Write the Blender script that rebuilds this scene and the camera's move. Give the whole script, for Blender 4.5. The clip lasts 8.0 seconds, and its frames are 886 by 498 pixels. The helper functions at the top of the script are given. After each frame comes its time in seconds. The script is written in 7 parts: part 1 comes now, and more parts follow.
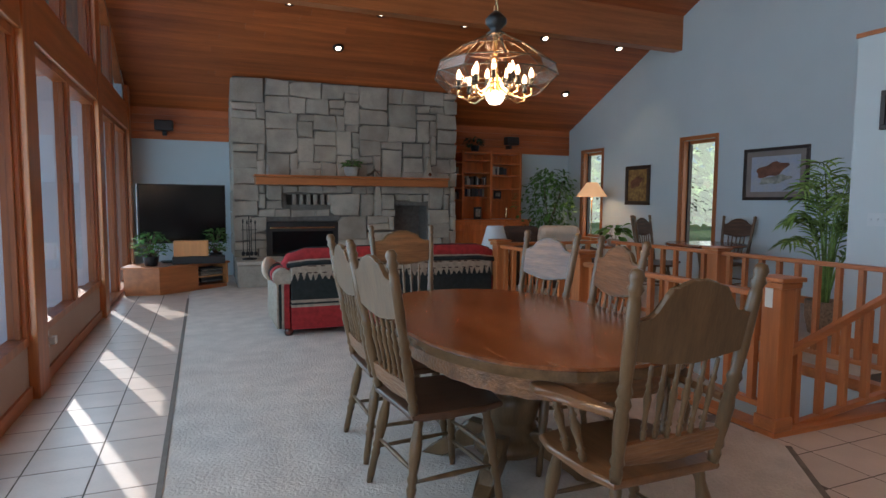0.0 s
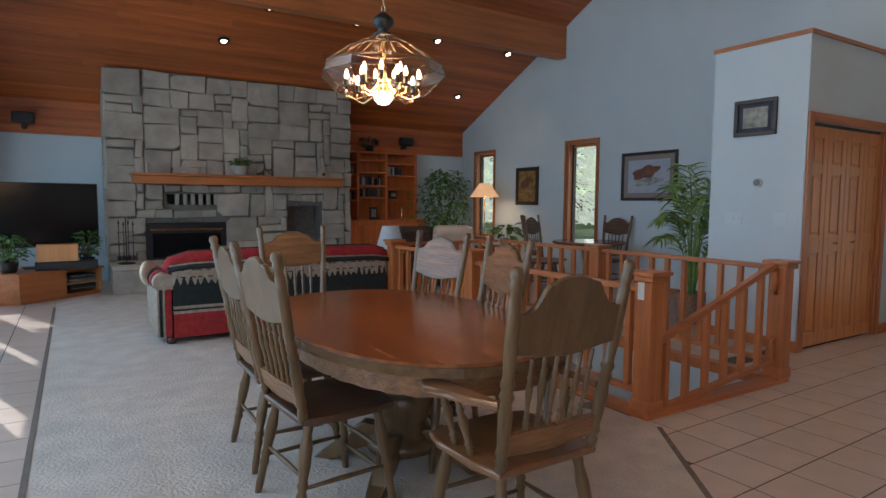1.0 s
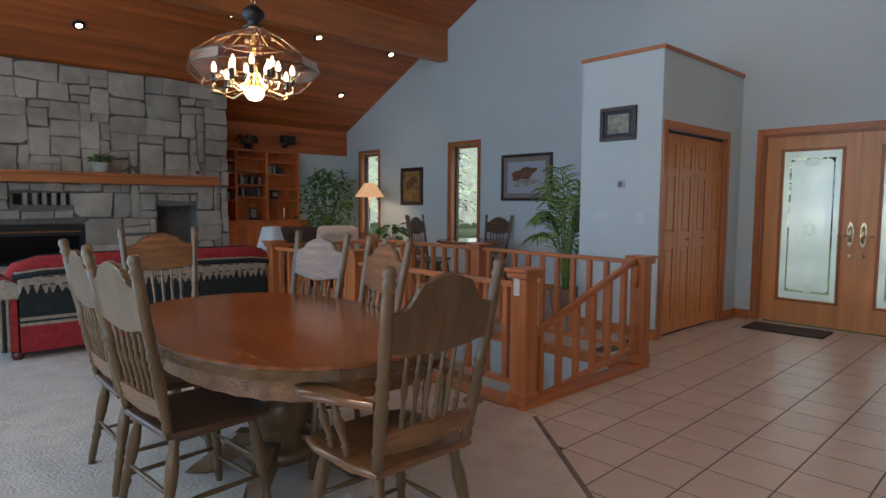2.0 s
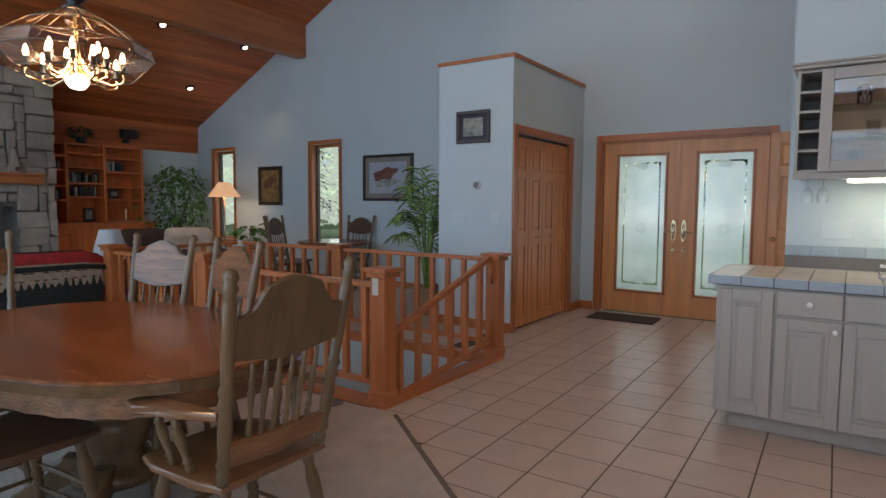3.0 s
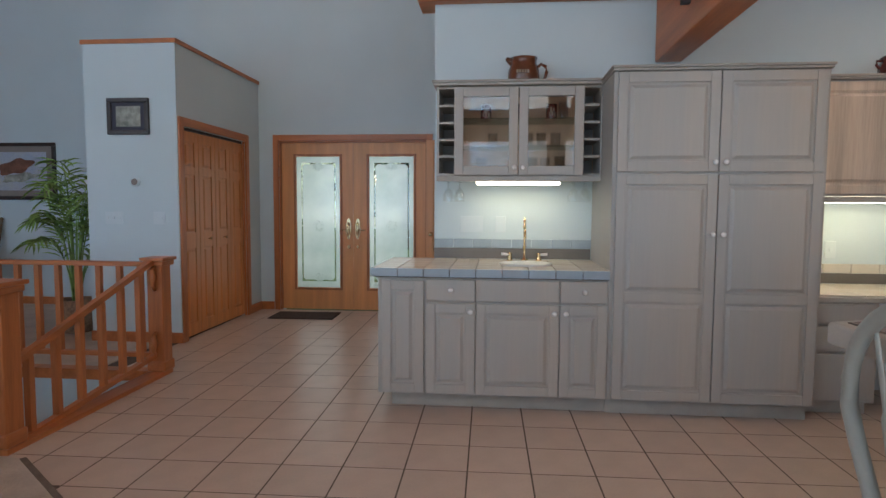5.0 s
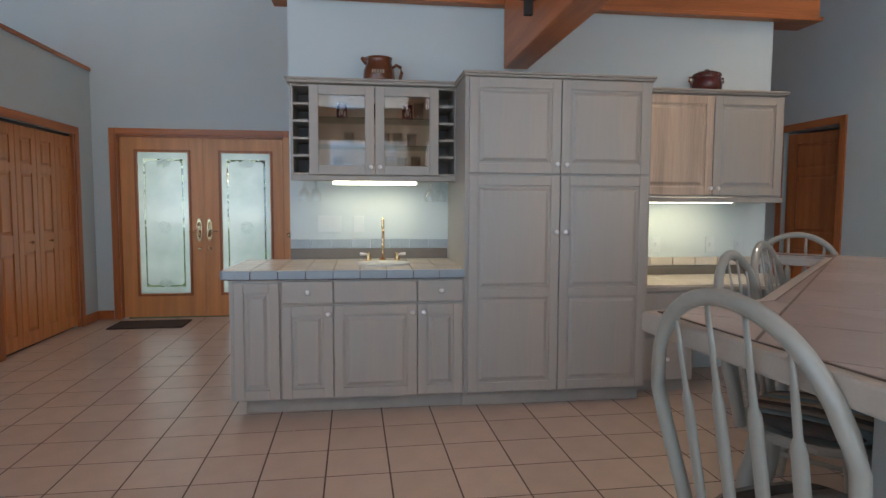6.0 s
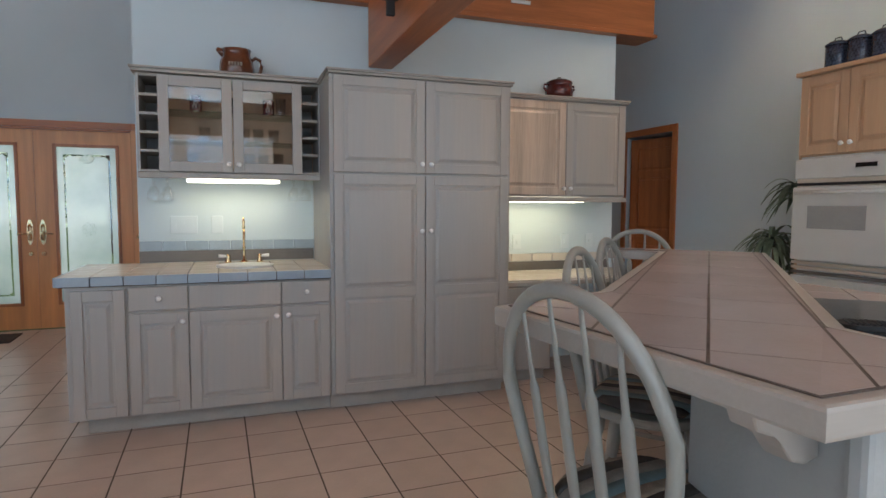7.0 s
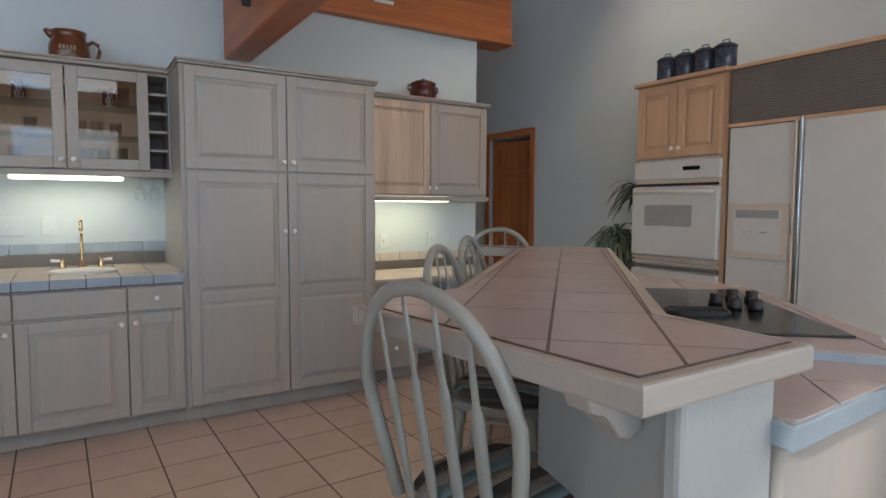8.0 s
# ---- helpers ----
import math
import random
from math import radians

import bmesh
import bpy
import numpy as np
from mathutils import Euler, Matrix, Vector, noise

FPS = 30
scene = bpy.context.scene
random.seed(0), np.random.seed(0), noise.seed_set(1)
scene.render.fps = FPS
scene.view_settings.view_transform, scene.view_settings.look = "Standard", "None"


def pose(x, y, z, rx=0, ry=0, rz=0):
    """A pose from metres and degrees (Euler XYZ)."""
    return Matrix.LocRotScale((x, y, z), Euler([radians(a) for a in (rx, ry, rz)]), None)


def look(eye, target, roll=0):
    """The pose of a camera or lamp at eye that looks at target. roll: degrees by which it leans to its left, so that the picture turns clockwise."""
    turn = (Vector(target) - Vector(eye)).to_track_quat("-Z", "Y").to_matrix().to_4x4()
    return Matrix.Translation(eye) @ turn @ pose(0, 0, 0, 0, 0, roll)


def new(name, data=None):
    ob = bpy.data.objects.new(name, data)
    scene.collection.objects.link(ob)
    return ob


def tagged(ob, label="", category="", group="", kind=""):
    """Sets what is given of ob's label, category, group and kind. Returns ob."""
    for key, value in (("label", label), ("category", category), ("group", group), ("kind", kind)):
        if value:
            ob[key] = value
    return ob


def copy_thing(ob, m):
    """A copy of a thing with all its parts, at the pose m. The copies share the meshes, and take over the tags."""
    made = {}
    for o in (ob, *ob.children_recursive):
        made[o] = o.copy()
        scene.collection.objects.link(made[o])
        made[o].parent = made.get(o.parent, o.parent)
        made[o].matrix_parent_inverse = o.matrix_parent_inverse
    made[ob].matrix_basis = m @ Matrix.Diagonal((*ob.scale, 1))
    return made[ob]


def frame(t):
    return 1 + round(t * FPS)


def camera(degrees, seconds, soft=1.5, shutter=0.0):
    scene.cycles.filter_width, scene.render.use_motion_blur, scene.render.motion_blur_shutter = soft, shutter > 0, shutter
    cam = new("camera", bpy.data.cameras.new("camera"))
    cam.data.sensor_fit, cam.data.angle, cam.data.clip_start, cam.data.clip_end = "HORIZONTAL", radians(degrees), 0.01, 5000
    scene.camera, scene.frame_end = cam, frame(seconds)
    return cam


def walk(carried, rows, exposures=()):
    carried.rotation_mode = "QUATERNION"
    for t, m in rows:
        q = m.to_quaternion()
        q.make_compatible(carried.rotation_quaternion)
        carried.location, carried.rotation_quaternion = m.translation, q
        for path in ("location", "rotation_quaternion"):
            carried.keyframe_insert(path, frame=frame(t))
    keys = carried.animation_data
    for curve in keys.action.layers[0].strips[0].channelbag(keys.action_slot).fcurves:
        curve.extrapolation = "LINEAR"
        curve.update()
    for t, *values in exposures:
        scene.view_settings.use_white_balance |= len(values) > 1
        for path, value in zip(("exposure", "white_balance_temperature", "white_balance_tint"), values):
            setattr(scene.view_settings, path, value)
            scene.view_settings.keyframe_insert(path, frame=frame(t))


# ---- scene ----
cam = camera(73.5, 8.0)
METRES, EYE, TILT, LEAN, TURN = 0.42, 1.3, 0.0, 0.0, -22.0
ROWS = [
    (0.0, 0.0, 0.0, 0.0, 0.03, -4.58, -0.36),
    (0.5, 0.0438, -0.0129, 0.0003, -4.88, -4.53, -0.37),
    (1.0, 0.0824, -0.0209, 0.0021, -9.83, -4.5, -0.39),
    (2.5, 0.2421, -0.0818, -0.0022, -26.71, -4.36, -0.41),
    (3.0, 0.2964, -0.1206, -0.0047, -33.5, -4.3, -0.39),
    (3.5, 0.3671, -0.1643, -0.0067, -40.9, -4.27, -0.4),
    (4.0, 0.4314, -0.2254, -0.0135, -47.65, -4.23, -0.39),
    (4.5, 0.5031, -0.2809, -0.0269, -55.35, -4.15, -0.37),
    (6.0, 0.6069, -0.4602, -0.003, -75.58, -4.18, -0.24),
    (6.5, 0.6196, -0.5023, -0.0042, -81.65, -4.18, -0.25),
    (7.0, 0.6272, -0.5574, -0.0049, -87.8, -4.19, -0.22),
    (7.5, 0.6241, -0.6054, -0.0053, -93.83, -4.19, -0.21),
    (8.0, 0.6256, -0.6506, -0.0088, -100.13, -4.2, -0.2),
]
walk(cam, [(t, pose(0, 0, EYE, TILT, LEAN, TURN) @ pose(METRES * x, METRES * y, METRES * z, 90 + pitch, roll, yaw)) for t, x, y, z, yaw, pitch, roll in ROWS])

# ---- world, sun, large lights ----
world = bpy.data.worlds.new("world")
scene.world = world
world.use_nodes = True
wn = world.node_tree
sky = wn.nodes.new("ShaderNodeTexSky")
sky.sky_type, sky.sun_disc = "NISHITA", False
sky.dust_density, sky.ozone_density = 0.3, 3.5
sky.sun_elevation, sky.sun_rotation = radians(29), radians(-19)
wn.links.new(sky.outputs["Color"], wn.nodes["Background"].inputs["Color"])
wn.nodes["Background"].inputs["Strength"].default_value = 0.12


def lamp(name, kind, m, energy, colour, size=None, size_y=None, angle=None, spot=None):
    data = bpy.data.lights.new(name, kind)
    data.energy, data.color = energy, colour
    if kind == "AREA":
        data.shape, data.size, data.size_y = "RECTANGLE", size, size_y or size
    elif size:
        data.shadow_soft_size = size
    if kind == "SUN":
        data.angle = radians(angle)
    if kind == "SPOT":
        data.spot_size, data.spot_blend = radians(spot), 0.6
    ob = new(name, data)
    ob.matrix_world = m
    return ob


SUN_DIR = Vector((0.33 * 0.875, -0.94 * 0.875, -0.485))
lamp("sun", "SUN", look((0, 0, 0), SUN_DIR), 4.2, (1.0, 0.98, 0.96), angle=0.5)
DAY, COOL = (0.93, 0.95, 0.96), (0.50, 0.76, 1.0)
for y0, y1, z0, z1, watts in ((-3.8, -1.2, 0.42, 2.3, 25), (-0.95, 1.6, 0.42, 2.3, 18), (1.9, 4.45, 0.42, 2.3, 40), (4.8, 7.35, 0.42, 2.3, 34), (7.65, 10.2, 0.1, 2.25, 18), (-3.8, 7.2, 2.8, 3.9, 88)):
    lamp("window_daylight", "AREA", look((-1.05, (y0 + y1) / 2, (z0 + z1) / 2), (5, (y0 + y1) / 2, (z0 + z1) / 2)), watts, COOL if y0 > 1.7 else DAY, size=y1 - y0, size_y=z1 - z0)

lamp("entry_daylight", "AREA", look((7.62, 1.52, 1.1), (0, 1.52, 1.1)), 10, DAY, size=1.7, size_y=1.6)
lamp("slim_window_daylight", "AREA", look((7.55, 10.0, 1.4), (0, 10.0, 1.4)), 2, DAY, size=0.5, size_y=1.5)
lamp("slim_window_daylight", "AREA", look((7.55, 7.2, 1.4), (0, 7.2, 1.4)), 2, DAY, size=0.5, size_y=1.5)


# ---- materials ----
def material(name, base, rough=0.5, metal=0.0, var=0.15, scale=6.0, bump=0.08, fine=90.0, stretch=(1, 1, 1), coat=0.0, second=None, piece=0.0, island=0.0, clear=0.0, spec=0.5):
    """A surface whose colour varies at two scales, with a fine relief. stretch: lower along the grain. piece, island: how far whole pieces differ."""
    m = bpy.data.materials.new(name)
    m.use_nodes = True
    n, l = m.node_tree.nodes, m.node_tree.links
    b = n["Principled BSDF"]
    b.inputs["Roughness"].default_value, b.inputs["Metallic"].default_value, b.inputs["Coat Weight"].default_value = rough, metal, coat
    b.inputs["Coat Roughness"].default_value = 0.15
    b.inputs["Specular IOR Level"].default_value = spec
    b.inputs["Transmission Weight"].default_value = clear
    co, mp = n.new("ShaderNodeTexCoord"), n.new("ShaderNodeMapping")
    mp.inputs["Scale"].default_value = stretch
    l.new(co.outputs["Object"], mp.inputs["Vector"])
    big, small = n.new("ShaderNodeTexNoise"), n.new("ShaderNodeTexNoise")
    big.inputs["Scale"].default_value, small.inputs["Scale"].default_value = scale, fine
    big.inputs["Detail"].default_value, small.inputs["Detail"].default_value = 5, 3
    l.new(mp.outputs["Vector"], big.inputs["Vector"])
    l.new(mp.outputs["Vector"], small.inputs["Vector"])
    ramp = n.new("ShaderNodeValToRGB")
    lo = second or [c * (1 - var) for c in base]
    hi = base if second else [min(1, c * (1 + var)) for c in base]
    ramp.color_ramp.elements[0].position, ramp.color_ramp.elements[1].position = 0.3, 0.7
    ramp.color_ramp.elements[0].color, ramp.color_ramp.elements[1].color = (*lo, 1), (*hi, 1)
    l.new(big.outputs["Fac"], ramp.inputs["Fac"])
    mix = n.new("ShaderNodeMix")
    mix.data_type, mix.blend_type = "RGBA", "OVERLAY"
    mix.inputs["Factor"].default_value = min(0.5, var)
    l.new(ramp.outputs["Color"], mix.inputs["A"])
    l.new(small.outputs["Fac"], mix.inputs["B"])
    out = mix.outputs["Result"]
    if piece or island:
        hsv, rng = n.new("ShaderNodeHueSaturation"), n.new("ShaderNodeMapRange")
        amount = piece or island
        rng.inputs["To Min"].default_value, rng.inputs["To Max"].default_value = 1 - amount, 1 + amount
        if piece:
            l.new(n.new("ShaderNodeObjectInfo").outputs["Random"], rng.inputs["Value"])
        else:
            l.new(n.new("ShaderNodeNewGeometry").outputs["Random Per Island"], rng.inputs["Value"])
        l.new(rng.outputs["Result"], hsv.inputs["Value"])
        l.new(out, hsv.inputs["Color"])
        out = hsv.outputs["Color"]
    l.new(out, b.inputs["Base Color"])
    if bump:
        bp = n.new("ShaderNodeBump")
        bp.inputs["Strength"].default_value, bp.inputs["Distance"].default_value = bump, 0.01
        l.new(small.outputs["Fac"], bp.inputs["Height"])
        l.new(bp.outputs["Normal"], b.inputs["Normal"])
    return m


def glow(name, colour, strength):
    m = bpy.data.materials.new(name)
    m.use_nodes = True
    b = m.node_tree.nodes["Principled BSDF"]
    b.inputs["Base Color"].default_value = (*colour, 1)
    b.inputs["Emission Color"].default_value, b.inputs["Emission Strength"].default_value = (*colour, 1), strength
    return m


def glass(name, colour=(1, 1, 1), rough=0.0, frosted=0.0, gloss=0.08, edge=0.8):
    """Thin glass: clear with a fresnel gloss, or with a share of frosted, light-scattering surface."""
    m = bpy.data.materials.new(name)
    m.use_nodes = True
    n, l = m.node_tree.nodes, m.node_tree.links
    n.remove(n["Principled BSDF"])
    tr, gl, mx, lw = n.new("ShaderNodeBsdfTransparent"), n.new("ShaderNodeBsdfGlossy"), n.new("ShaderNodeMixShader"), n.new("ShaderNodeLayerWeight")
    pw, ad = n.new("ShaderNodeMath"), n.new("ShaderNodeMath")
    pw.operation, ad.operation = "POWER", "MULTIPLY_ADD"
    pw.inputs[1].default_value, ad.inputs[1].default_value, ad.inputs[2].default_value = 4.0, edge, gloss
    l.new(lw.outputs["Facing"], pw.inputs[0])
    l.new(pw.outputs["Value"], ad.inputs[0])
    tr.inputs["Color"].default_value, gl.inputs["Roughness"].default_value = (*colour, 1), rough
    l.new(ad.outputs["Value"], mx.inputs["Fac"])
    under = tr.outputs["BSDF"]
    if frosted:
        tl, m2 = n.new("ShaderNodeBsdfTranslucent"), n.new("ShaderNodeMixShader")
        nz, rp = n.new("ShaderNodeTexNoise"), n.new("ShaderNodeValToRGB")
        nz.inputs["Scale"].default_value, nz.inputs["Detail"].default_value = 2.2, 4
        rp.color_ramp.elements[0].position, rp.color_ramp.elements[1].position = 0.35, 0.65
        rp.color_ramp.elements[0].color, rp.color_ramp.elements[1].color = (0.60, 0.68, 0.64, 1), (0.82, 0.85, 0.83, 1)
        l.new(n.new("ShaderNodeTexCoord").outputs["Object"], nz.inputs["Vector"])
        l.new(nz.outputs["Fac"], rp.inputs["Fac"])
        l.new(rp.outputs["Color"], tl.inputs["Color"])
        m2.inputs["Fac"].default_value = frosted
        l.new(under, m2.inputs[1])
        l.new(tl.outputs["BSDF"], m2.inputs[2])
        under = m2.outputs["Shader"]
    l.new(under, mx.inputs[1])
    l.new(gl.outputs["BSDF"], mx.inputs[2])
    l.new(mx.outputs["Shader"], n["Material Output"].inputs["Surface"])
    return m


ALONG_X, ALONG_Y, ALONG_Z = (0.12, 2, 2), (2, 0.12, 2), (2, 2, 0.12)
M_WALL = material("painted_drywall", (0.555, 0.65, 0.68), 0.85, var=0.03, scale=1.5, bump=0.06, fine=160)
M_LOWWALL = material("rosy_beige_drywall", (0.50, 0.34, 0.26), 0.85, var=0.05, scale=2, bump=0.06, fine=160)
M_CEDAR = material("cedar_planks", (0.41, 0.108, 0.028), 0.45, var=0.28, scale=5, bump=0.12, fine=50, stretch=ALONG_X, island=0.2)
M_FIR_X = material("fir_trim_x", (0.44, 0.148, 0.047), 0.36, var=0.22, scale=7, bump=0.06, fine=60, stretch=ALONG_X)
M_FIR_Y = material("fir_trim_y", (0.44, 0.148, 0.047), 0.36, var=0.22, scale=7, bump=0.06, fine=60, stretch=ALONG_Y)
M_FIR_Z = material("fir_trim_z", (0.44, 0.148, 0.047), 0.36, var=0.22, scale=7, bump=0.06, fine=60, stretch=ALONG_Z)
M_DOOR_Z = material("fir_door", (0.70, 0.32, 0.115), 0.36, var=0.13, scale=7, bump=0.05, fine=60, stretch=ALONG_Z)
M_CLOSET = material("orange_fir_door", (0.60, 0.235, 0.075), 0.36, var=0.16, scale=7, bump=0.05, fine=60, stretch=ALONG_Z)
M_STONE = material("granite_ashlar", (0.375, 0.335, 0.275), 0.85, var=0.2, scale=4, bump=0.4, fine=60, piece=0.17)
M_MORTAR = material("grey_mortar", (0.17, 0.155, 0.135), 0.95, var=0.2, scale=20, bump=0.3)
M_CARPET = material("cream_cut_carpet", (0.52, 0.47, 0.42), 0.95, var=0.12, scale=5, bump=0.9, fine=65)
M_TILE = material("beige_floor_tile", (0.53, 0.425, 0.36), 0.32, var=0.07, scale=5, bump=0.03, fine=70, piece=0.05)
M_SEAM = material("brown_edging", (0.15, 0.125, 0.105), 0.8, var=0.15, scale=20)
M_GROUT = material("brown_grout", (0.11, 0.085, 0.07), 0.9, var=0.2, scale=30)
M_BLACK = material("black_steel", (0.012, 0.012, 0.013), 0.45, var=0.2)
M_SCREEN = material("black_screen", (0.006, 0.007, 0.008), 0.16, var=0.05, bump=0)
M_BRASS = material("polished_brass", (0.72, 0.54, 0.30), 0.2, metal=1, var=0.08, bump=0.02)
M_CHROME = material("chrome", (0.75, 0.75, 0.75), 0.12, metal=1, var=0.04, bump=0)
M_DARKMETAL = material("dark_bronze", (0.03, 0.035, 0.04), 0.35, metal=0.7, var=0.2)
M_CHAIR = material("pale_glossy_chair_paint", (0.295, 0.30, 0.27), 0.3, var=0.05, scale=5, bump=0.03, coat=0.3)
M_PICKLED = material("pickled_maple", (0.435, 0.385, 0.328), 0.42, var=0.05, second=(0.36, 0.358, 0.342), scale=1.7, bump=0.03, fine=32, stretch=ALONG_Z)
M_PICKLED_X = material("pickled_maple_flat", (0.385, 0.355, 0.312), 0.45, var=0.07, scale=4, bump=0.05, fine=60, stretch=ALONG_Y)
M_MAPLE = material("warm_maple", (0.60, 0.40, 0.25), 0.42, var=0.09, scale=4, bump=0.04, fine=60, stretch=ALONG_Z)
M_KNOB = material("white_porcelain", (0.80, 0.78, 0.75), 0.2, var=0.03, bump=0, coat=0.4)
M_CTRTILE = material("cream_counter_tile", (0.62, 0.57, 0.50), 0.25, var=0.05, scale=6, bump=0.02, piece=0.05)
M_EDGETILE = material("blue_grey_edge_tile", (0.32, 0.39, 0.44), 0.28, var=0.08, scale=6, bump=0.02, piece=0.08)
M_BARTILE = material("rose_beige_bar_tile", (0.43, 0.365, 0.345), 0.26, var=0.05, scale=5, bump=0.03, piece=0.05)
M_OAK = material("weathered_oak", (0.125, 0.075, 0.036), 0.30, var=0.3, scale=8, bump=0.12, fine=70, stretch=ALONG_Z, coat=0.15)
M_EDGE = material("glossy_oak_edge", (0.125, 0.072, 0.034), 0.18, var=0.3, scale=9, bump=0.06, fine=60, stretch=ALONG_Y, coat=0.5)
# more orange than the plain oak: downlight warmth is put into this colour
M_OAK_X = material("carved_oak", (0.20, 0.09, 0.036), 0.30, var=0.4, scale=9, bump=0.55, fine=42, stretch=(0.3, 2, 2.4), coat=0.3)
M_ARMSEAT = material("warm_oak_seat", (0.17, 0.078, 0.032), 0.30, var=0.25, scale=8, bump=0.08, fine=60, stretch=ALONG_Y, coat=0.2)
M_SEAT = material("dark_oak_seat", (0.075, 0.035, 0.018), 0.34, var=0.25, scale=8, bump=0.08, fine=60, stretch=ALONG_Y, coat=0.2)
M_TABLE = material("glossy_oak_top", (0.205, 0.068, 0.024), 0.2, var=0.48, scale=13, bump=0.04, fine=80, stretch=ALONG_Y, coat=0.35)
M_PLATE = material("white_switch_plastic", (0.60, 0.68, 0.71), 0.4, var=0.02, bump=0)
M_WHITE = material("white_enamel", (0.66, 0.67, 0.64), 0.3, var=0.03, bump=0.01, coat=0.2)
M_PLASTER = material("white_plaster", (0.40, 0.42, 0.41), 0.8, var=0.04, scale=3, bump=0.1)
M_RED = material("red_weave", (0.32, 0.022, 0.024), 0.95, var=0.25, scale=20, bump=0.5, fine=220)
M_BLACKCLOTH = material("black_green_weave", (0.014, 0.019, 0.019), 0.95, var=0.3, scale=20, bump=0.5, fine=220)
M_TAN = material("tan_weave", (0.33, 0.27, 0.21), 0.95, var=0.25, scale=20, bump=0.5, fine=220)
M_CREAM = material("cream_cloth", (0.76, 0.60, 0.45), 0.9, var=0.1, bump=0.4, fine=150)
M_BROWNCLOTH = material("brown_cloth", (0.07, 0.04, 0.028), 0.9, var=0.2, bump=0.4, fine=150)
M_CUSHION = material("striped_cushion", (0.25, 0.235, 0.21), 0.95, var=0.2, scale=14, bump=0.4, fine=200)
M_STRIPE = material("teal_stripe", (0.17, 0.25, 0.27), 0.95, var=0.2, scale=14, bump=0.4, fine=200)
M_STRIPE_D = material("dark_stripe", (0.06, 0.055, 0.052), 0.95, var=0.2, scale=14, bump=0.4, fine=200)
M_LEAF = material("leaf_green", (0.10, 0.215, 0.055), 0.75, var=0.4, scale=10, bump=0.1, island=0.45, spec=0.15)
M_PALM = material("palm_green", (0.25, 0.39, 0.11), 0.7, var=0.4, scale=10, bump=0.1, island=0.4, spec=0.15)
# blue haze is mixed into the woods' colour, and emission makes them glow
M_HAZE = material("haze_glow_woods", (0.24, 0.35, 0.46), 0.95, var=0.3, scale=0.3, bump=0, island=0.3, spec=0.1)
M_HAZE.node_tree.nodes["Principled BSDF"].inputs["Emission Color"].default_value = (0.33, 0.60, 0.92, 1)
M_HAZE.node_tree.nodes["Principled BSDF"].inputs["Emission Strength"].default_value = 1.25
M_SLAT = material("taupe_slat", (0.23, 0.21, 0.19), 0.5, var=0.06)
# pale emission on the leaves stands in for sunlight on the woods
M_WOODS = material("glowing_woods", (0.22, 0.30, 0.15), 0.9, var=0.6, scale=0.4, bump=0, island=0.6)
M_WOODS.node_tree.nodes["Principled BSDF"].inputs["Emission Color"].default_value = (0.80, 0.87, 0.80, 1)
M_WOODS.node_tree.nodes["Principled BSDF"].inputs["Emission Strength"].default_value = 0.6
M_DRACAENA = material("grey_green_leaf", (0.12, 0.17, 0.12), 0.6, var=0.4, scale=10, bump=0.1, island=0.5, spec=0.3)
M_DARKLEAF = material("dark_leaf", (0.04, 0.085, 0.045), 0.75, var=0.4, scale=10, bump=0.1, island=0.4, spec=0.15)
M_BARK = material("bark", (0.13, 0.09, 0.06), 0.9, var=0.3, scale=12, bump=0.6, stretch=ALONG_Z)
M_WICKER = material("woven_wicker", (0.34, 0.22, 0.14), 0.8, var=0.35, scale=40, bump=0.6, fine=120)
M_GREENPOT = material("grey_stoneware", (0.4, 0.38, 0.34), 0.5, var=0.2)
M_SHADE = material("peach_lampshade", (0.74, 0.46, 0.26), 0.8, var=0.05, bump=0.1)
M_SHADE.node_tree.nodes["Principled BSDF"].inputs["Emission Color"].default_value = (1.0, 0.55, 0.28, 1)
M_SHADE.node_tree.nodes["Principled BSDF"].inputs["Emission Strength"].default_value = 0.5
M_SHADE_W = material("pale_lampshade", (0.62, 0.68, 0.70), 0.8, var=0.05, bump=0.1)
M_MULLION = material("pale_outer_paint", (0.78, 0.85, 0.92), 0.6, var=0.06, scale=4)
M_PANE = glass("window_glass", gloss=0.06, edge=0.45)
M_FROST = glass("frosted_glass", (0.95, 0.97, 0.94), 0.25, frosted=0.45)
M_CLEARGLASS = glass("drinking_glass", (0.97, 0.98, 0.98), gloss=0.05)
M_SHELFGLASS = glass("shelf_glass", (0.75, 0.9, 0.85))
M_CRYSTAL = glass("bevelled_glass", (0.97, 0.90, 0.80), 0.12, gloss=0.10)
M_CAME = material("aged_brass_came", (0.15, 0.11, 0.08), 0.3, metal=0.9, var=0.15, bump=0.02)
M_BULB = glow("bulb_glow", (1.0, 0.72, 0.52), 8)
M_GLOBE = glow("globe_glow", (1.0, 0.82, 0.66), 9)
M_DOWN = glow("downlight_glow", (1.0, 0.76, 0.60), 8)
M_TUBE = glow("tube_glow", (1.0, 0.97, 0.82), 5)
M_GRASS = material("lawn", (0.09, 0.15, 0.045), 0.9, var=0.4, scale=0.6, bump=0.6, fine=30)
M_PAVE = material("concrete_patio", (0.55, 0.54, 0.52), 0.9, var=0.1, scale=2)
M_BROWNGLAZE = material("brown_glaze", (0.14, 0.05, 0.025), 0.22, var=0.3, scale=8, bump=0.02, coat=0.4)
M_REDGLAZE = material("oxblood_glaze", (0.085, 0.016, 0.013), 0.18, var=0.3, scale=8, bump=0.02, coat=0.4)
